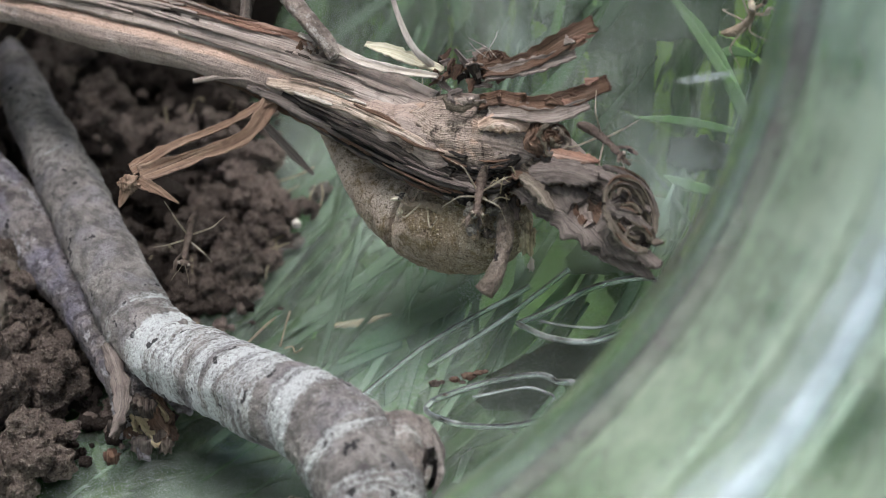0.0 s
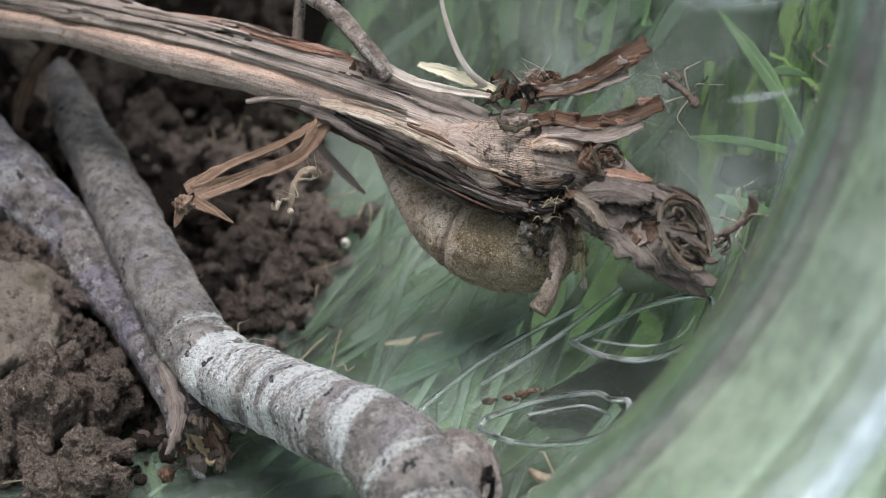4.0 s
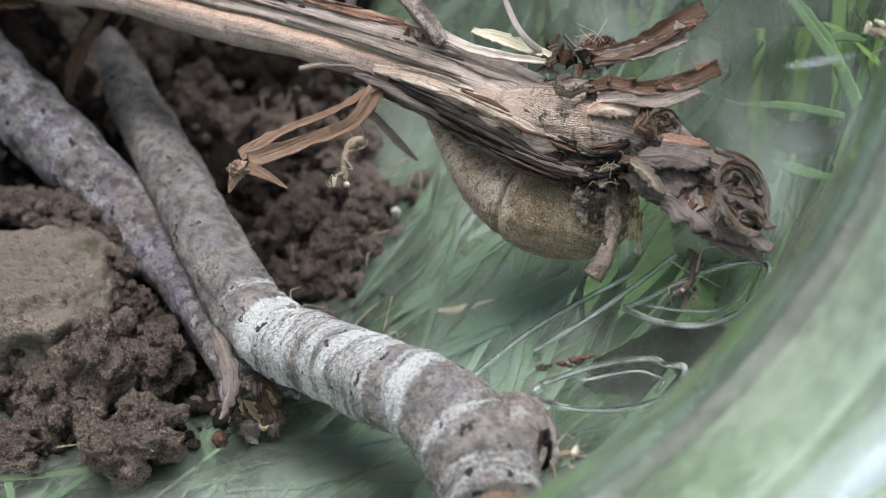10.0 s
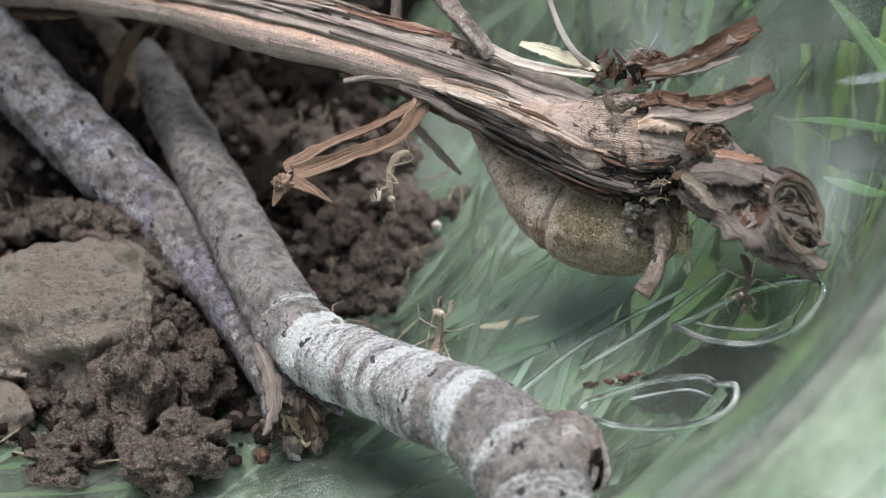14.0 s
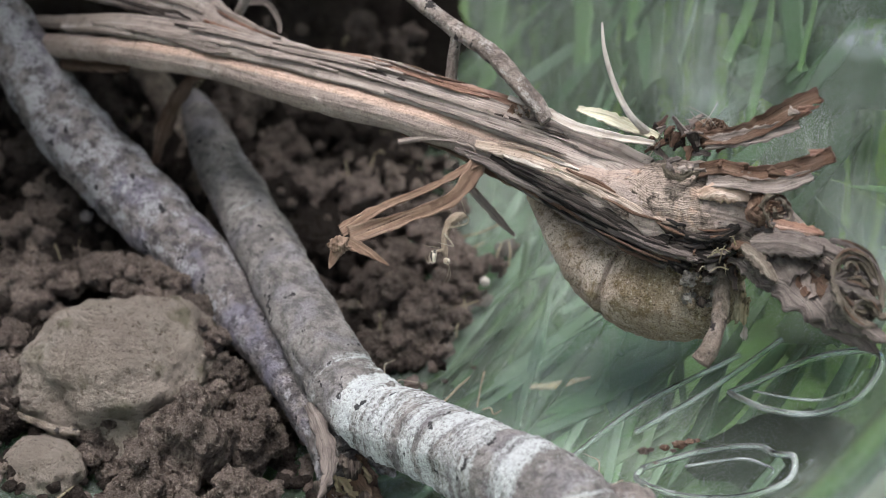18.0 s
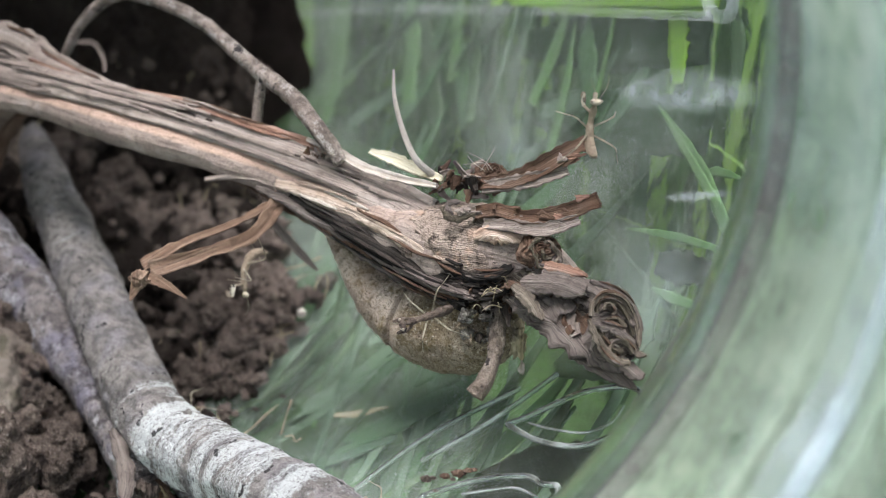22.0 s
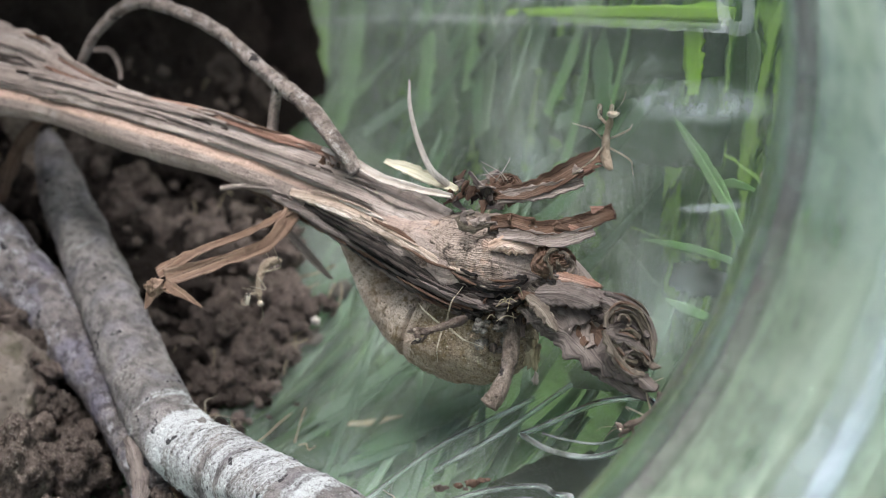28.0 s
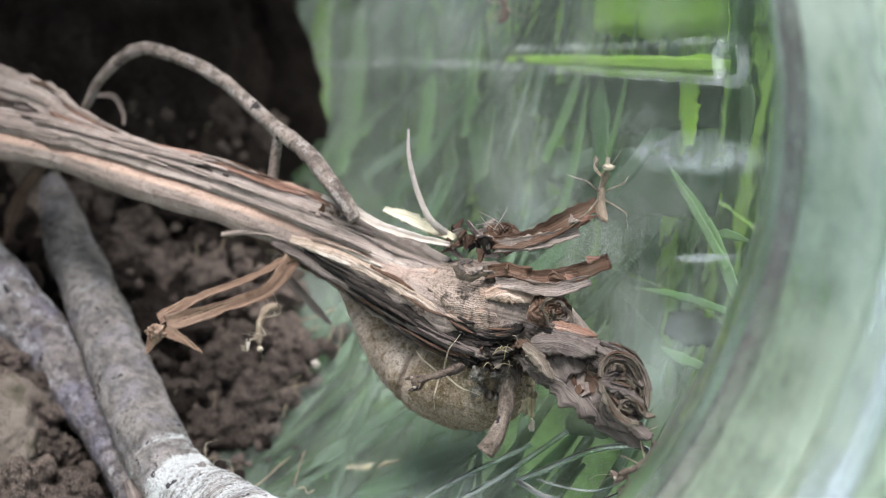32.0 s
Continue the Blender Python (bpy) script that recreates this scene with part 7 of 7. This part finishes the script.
M_NYMPH_LEG = smooth_bark_mat("nymph_leg", (0.55, 0.48, 0.36), (0.36, 0.29, 0.20), (0.66, 0.60, 0.48), (0.60, 0.53, 0.42), 0.6, 0.8)
M_NYMPH_EYE = Mat("nymph_eye").surface((0.34, 0.28, 0.22), 0.3)


def nymph(pale):
    """A newly hatched mantis, 10 mm long: x ahead, z up its back; the origin is under its middle."""
    mm = 0.001

    def k(*rows_):
        return [tuple(q * mm for q in row) for row in rows_]

    skin = M_NYMPH if pale else M_NYMPH_DARK
    ob = base("mantis_nymph", (0, 0, 0), "tiny pale tan newly hatched mantis nymph" if pale else "tiny grey-brown newly hatched mantis nymph", "mantis nymph", "mantis nymphs")
    part("thorax", sweep(k((-0.6, 0, 0.9, 0.56), (0.4, 0, 1.05, 0.55), (1.5, 0, 1.45, 0.40), (2.5, 0, 2.15, 0.52), (3.3, 0, 2.75, 0.26)), 26, 12), skin, ob)
    part("abdomen", sweep(k((-0.4, 0, 0.9, 0.5), (-1.3, 0, 0.85, 0.68), (-2.3, 0, 1.15, 0.70), (-3.1, 0, 1.9, 0.55), (-3.4, 0, 2.8, 0.18)), 30, 12, 0, 0, 0.05, 2500), skin, ob)
    head = part("head", blob((3.70 * mm, 0, 3.10 * mm), (0.46 * mm, 0.84 * mm, 0.50 * mm), 3, 0.06, 3, 1.2, 1.0, 0.02), M_NYMPH_HEAD if pale else skin, ob)
    for y in (-1, 1):
        part("eye", blob((3.78 * mm, 0.68 * y * mm, 3.28 * mm), (0.24 * mm, 0.24 * mm, 0.30 * mm), 2, 0.0, 2), M_NYMPH_EYE, head)
        part("antenna", sweep(k((3.9, 0.2 * y, 3.4, 0.045), (4.7, 0.5 * y, 4.1, 0.035), (5.6, 1.0 * y, 4.5, 0.03), (6.6, 1.3 * y, 4.4, 0.02)), 14, 5), M_NYMPH_LEG, head)
        foreleg = part("foreleg", sweep(k((2.5, 0.3 * y, 1.9, 0.20), (3.0, 0.6 * y, 1.4, 0.22), (3.4, 0.75 * y, 0.9, 0.18)), 10, 8), skin, ob)
        part("femur", sweep(k((3.3, 0.75 * y, 0.8, 0.22), (4.0, 0.82 * y, 1.0, 0.36), (5.0, 0.85 * y, 1.5, 0.18)), 12, 8), M_NYMPH_HEAD if pale else skin, foreleg)
        part("tibia", sweep(k((5.0, 0.85 * y, 1.5, 0.16), (5.1, 0.88 * y, 0.9, 0.14), (4.6, 0.9 * y, 0.3, 0.06)), 10, 6), skin, foreleg)
        part("leg", sweep(k((0.5, 0.3 * y, 0.8, 0.15), (1.2, 1.7 * y, 1.9, 0.13), (1.8, 2.8 * y, 2.4, 0.11), (2.3, 3.7 * y, 1.1, 0.06), (2.7, 4.4 * y, 0.0, 0.05)), 20, 6), M_NYMPH_LEG, ob)
        part("leg", sweep(k((-0.4, 0.3 * y, 0.8, 0.15), (-1.5, 1.8 * y, 2.1, 0.13), (-2.4, 2.9 * y, 2.6, 0.11), (-3.4, 3.8 * y, 1.1, 0.06), (-4.1, 4.5 * y, 0.0, 0.05)), 20, 6), M_NYMPH_LEG, ob)
    return ob


M_NYMPH_DARK = smooth_bark_mat("nymph_dark", (0.21, 0.155, 0.125), (0.11, 0.08, 0.065), (0.30, 0.235, 0.195), (0.26, 0.20, 0.165), 0.6, 0.8)
UPS = {"A": (0.2, -0.9, 0.3), "B": (0.5, -0.3, -0.8), "C": (0.1, -0.75, 0.5), "D": (-0.73, -0.29, 0.62), "E": (-0.88, -0.36, 0.31), "F": (-0.82, -0.33, 0.47), "G": (-0.41, -0.17, 0.89), "H": (0.0, -0.3, 1.0), "I": (0.35, -0.9, 0.25)}
WAYS = {
    "A": [(0, -0.0228, 0.2499, 0.0311, -0.27, -0.43, -0.86), (1.4, -0.0228, 0.2499, 0.0311, -0.27, -0.43, -0.86), (1.7, -0.0245, 0.2504, 0.0313, -0.12, -0.3, -0.95), (2, -0.0275, 0.2476, 0.025, -0.31, -0.74, -0.6), (2.4, -0.0281, 0.2443, 0.0218, -0.09, -0.78, -0.62), (3.2, -0.0245, 0.2519, 0.0144, 0.53, -0.84, -0.09), (32, -0.0245, 0.2519, 0.0144, 0.53, -0.84, -0.09)],
    "B": [(0, 0.0113, 0.2414, 0.0393, -0.87, 0.47, 0.11), (0.5, 0.0068, 0.2446, 0.038, -0.95, 0.17, -0.28), (0.75, 0.0015, 0.2475, 0.0391, -0.89, 0.44, 0.1), (1, -0.0026, 0.2502, 0.0431, -0.73, 0.45, 0.52), (1.5, -0.0076, 0.2541, 0.0445, -0.95, -0.22, -0.19), (2, -0.0133, 0.2532, 0.0419, -0.68, -0.43, -0.59), (3, -0.0144, 0.2535, 0.0414, -0.67, -0.44, -0.6), (5.5, -0.0143, 0.2507, 0.0412, -0.65, -0.44, -0.62), (9, -0.015, 0.2529, 0.0402, -0.48, -0.52, -0.71), (32, -0.015, 0.2529, 0.0402, -0.48, -0.52, -0.71)],
    "C": [(0, 0.0184, 0.232, 0.0455, -0.21, -0.72, -0.67), (0.5, 0.0186, 0.2345, 0.0476, -0.46, -0.62, -0.64), (1, 0.0178, 0.2328, 0.0465, 0.08, -0.7, -0.71), (1.25, 0.019, 0.2332, 0.0429, -0.04, -0.7, -0.71), (1.5, 0.0214, 0.2469, 0.0329, -0.39, -0.4, -0.83), (20.5, 0.0214, 0.2469, 0.0329, -0.39, -0.4, -0.83), (21, 0.0144, 0.2319, 0.0381, -0.66, -0.33, -0.67), (21.8, 0.0124, 0.2295, 0.0444, -0.93, 0, -0.37), (32, 0.0124, 0.2295, 0.0444, -0.93, 0, -0.37)],
    "D": [(0, 0.0384, 0.2335, 0.0416, 0.37, -0.93, -0.01), (1, 0.0384, 0.2335, 0.0416, 0.37, -0.93, -0.01), (1.25, 0.042, 0.2293, 0.0442, -0.16, -0.74, -0.66), (1.5, 0.0456, 0.2251, 0.0468, -0.57, 0, -0.82), (6, 0.0451, 0.2258, 0.0466, -0.56, -0.05, -0.83), (7.5, 0.0451, 0.2258, 0.0466, -0.56, -0.05, -0.83), (8.5, 0.0341, 0.2273, 0.0341, -0.25, -0.78, -0.57), (9, 0.0322, 0.228, 0.0325, -0.2, -0.83, -0.51), (13.5, 0.0322, 0.228, 0.0325, -0.2, -0.83, -0.51), (15.5, 0.0368, 0.2353, 0.0405, 0.36, -0.93, -0.02), (26, 0.0368, 0.2353, 0.0405, 0.36, -0.93, -0.02), (27, 0.0384, 0.2271, 0.0387, -0.23, -0.77, -0.59), (28, 0.0401, 0.2188, 0.0369, -0.66, -0.07, -0.75), (32, 0.0401, 0.2188, 0.0369, -0.66, -0.07, -0.75)],
    "E": [(0, 0.053, 0.234, 0.0681, 0.47, -0.54, 0.7), (1, 0.0526, 0.2348, 0.0678, 0.45, -0.4, 0.8), (1.5, 0.0527, 0.2366, 0.0702, 0.42, -0.91, 0.03), (2, 0.0527, 0.2384, 0.0726, 0.04, -0.65, -0.76), (2.5, 0.0547, 0.2316, 0.07, 0.07, -0.73, -0.68), (3, 0.0558, 0.2267, 0.0675, -0.02, -0.64, -0.77), (6, 0.0561, 0.225, 0.0666, -0.18, -0.4, -0.9), (9.2, 0.0561, 0.225, 0.0666, -0.18, -0.4, -0.9), (9.6, 0.0561, 0.225, 0.0666, -0.46, 0.48, -0.75), (10.0, 0.0561, 0.225, 0.0666, -0.35, 0.94, 0.05), (10.5, 0.0507, 0.2278, 0.059, -0.35, 0.94, 0.05), (11.0, 0.0492, 0.2309, 0.0585, -0.37, 0.93, 0.01), (11.5, 0.0454, 0.2424, 0.0604, -0.27, 0.94, 0.2), (12.0, 0.046, 0.2429, 0.062, -0.29, 0.93, 0.22), (12.5, 0.0452, 0.2444, 0.0618, -0.28, 0.93, 0.22), (12.7, 0.0455, 0.2472, 0.065, -0.28, 0.93, 0.22), (13.0, 0.0468, 0.2513, 0.0734, -0.28, 0.91, 0.3), (13.5, 0.06, 0.232, 0.08, -0.28, 0.91, 0.3), (14.5, 0.0561, 0.225, 0.0666, -0.47, 0.58, -0.67), (15.4, 0.0561, 0.225, 0.0666, -0.18, -0.4, -0.9), (32, 0.0561, 0.225, 0.0666, -0.18, -0.4, -0.9)],
    "F": [(0, 0.0345, 0.2321, 0.0531, 0.79, -0.4, -0.46), (2, 0.034, 0.23, 0.054, 0.82, -0.38, -0.43), (2.5, 0.034, 0.2305, 0.0535, 0.82, -0.37, -0.43), (2.75, 0.0374, 0.2365, 0.0518, 0.89, -0.42, 0.2), (3, 0.0408, 0.2425, 0.05, 0.59, -0.29, 0.75), (3.5, 0.0447, 0.2446, 0.0585, 0.01, 0.76, 0.64), (5.5, 0.021, 0.2667, 0.037, -0.63, 0.67, -0.39), (27.5, 0.021, 0.2667, 0.037, -0.63, 0.67, -0.39), (28.5, 0.0203, 0.2944, 0.0507, -0.07, 0.89, 0.46), (29, 0.021, 0.2989, 0.0551, -0.05, 0.85, 0.53), (29.5, 0.0214, 0.3018, 0.058, -0.05, 0.83, 0.56), (30, 0.0209, 0.3055, 0.0602, -0.03, 0.79, 0.62), (30.5, 0.0245, 0.3029, 0.0663, -0.04, 0.73, 0.68), (31, 0.0242, 0.3025, 0.0651, -0.04, 0.75, 0.66), (32, 0.0223, 0.3132, 0.072, -0.07, 0.7, 0.71)],
    "G": [(0, -0.0076, 0.2076, 0.0099, -0.8, -0.47, -0.37), (1.5, -0.0076, 0.2076, 0.0099, -0.8, -0.47, -0.37), (2, -0.0107, 0.2101, 0.0211, -0.79, -0.48, -0.39), (2.5, -0.0065, 0.2058, 0.0193, -0.75, -0.64, -0.15), (2.75, 0.0087, 0.2064, 0.0204, 0.38, -0.92, 0.1), (3, 0.0239, 0.2069, 0.0214, 0.98, 0.08, 0.21), (3.5, 0.0229, 0.2049, 0.0198, 0.89, -0.39, 0.22), (5.5, 0.0108, 0.2122, 0.0212, 0.84, -0.24, -0.48), (8.4, 0.0108, 0.2122, 0.0212, 0.84, -0.24, -0.48), (9, 0.0112, 0.2019, 0.0216, 0.94, -0.3, -0.16), (10, 0.0109, 0.2016, 0.0214, 0.95, -0.28, -0.12), (10.5, 0.0243, 0.2055, 0.0195, 0.84, -0.33, 0.43), (13, 0.0241, 0.2055, 0.0194, 0.86, -0.17, 0.48), (13.5, 0.0238, 0.2053, 0.0191, 0.86, -0.16, 0.48), (15.5, 0.0252, 0.196, 0.0178, 0.65, -0.73, 0.2), (32, 0.0252, 0.196, 0.0178, 0.65, -0.73, 0.2)],
    "H": [(0, -0.0045, 0.2251, 0.0175, 0.84, -0.51, -0.2), (11, -0.0045, 0.2251, 0.0175, 0.84, -0.51, -0.2), (11.25, -0.0042, 0.2264, 0.0192, 0.85, -0.27, 0.45), (11.5, -0.0038, 0.2278, 0.0208, 0.45, 0.1, 0.89), (13, -0.0059, 0.2275, 0.0232, 0.29, 0.11, 0.95), (13.5, -0.0083, 0.2315, 0.0256, 0.2, 0.13, 0.97), (15.5, -0.0087, 0.2301, 0.0221, 0.21, 0.11, 0.97), (16, -0.0059, 0.229, 0.0235, 0.64, -0.27, 0.72), (16.5, -0.0006, 0.2254, 0.0244, 0.8, -0.48, 0.37), (17.2, 0.0056, 0.2259, 0.0138, 0.8, -0.26, -0.55), (32, 0.0056, 0.2259, 0.0138, 0.8, -0.26, -0.55)],
    "I": [(0, 0.0150, 0.2590, 0.0470, 0.55, -0.76, 0.34), (20.1, 0.0150, 0.2590, 0.0470, 0.55, -0.76, 0.34), (20.5, 0.0391, 0.2473, 0.0504, -0.03, 0.86, 0.51), (21, 0.0324, 0.2295, 0.0663, 0.12, 0.43, 0.89), (21.6, 0.0334, 0.2292, 0.0722, -0.03, 0.43, 0.9), (32, 0.0335, 0.2292, 0.0721, -0.01, 0.43, 0.9)],
}
first = {True: nymph(True), False: nymph(False)}
PALE = "BEGHI"
NYMPHS = {}
for key in WAYS:
    proto = first[key in PALE]
    NYMPHS[key] = copy_thing(proto, Matrix()) if key not in "AB" else proto


def stand(x, y, z, ahead, up):
    """The pose of a nymph there that looks ahead, with its back to up."""
    a = Vector(ahead).normalized()
    side = Vector(up).cross(a).normalized()
    top = a.cross(side)
    return Matrix.Translation((x, y, z)) @ Matrix((a, side, top)).transposed().to_4x4() @ Matrix.Translation((0, 0, -0.0012))


def motions():
    for key, rows_ in WAYS.items():
        walk(NYMPHS[key], [(t, stand(x, y, z, (a, b, c), UPS[key])) for t, x, y, z, a, b, c in rows_])


motions()
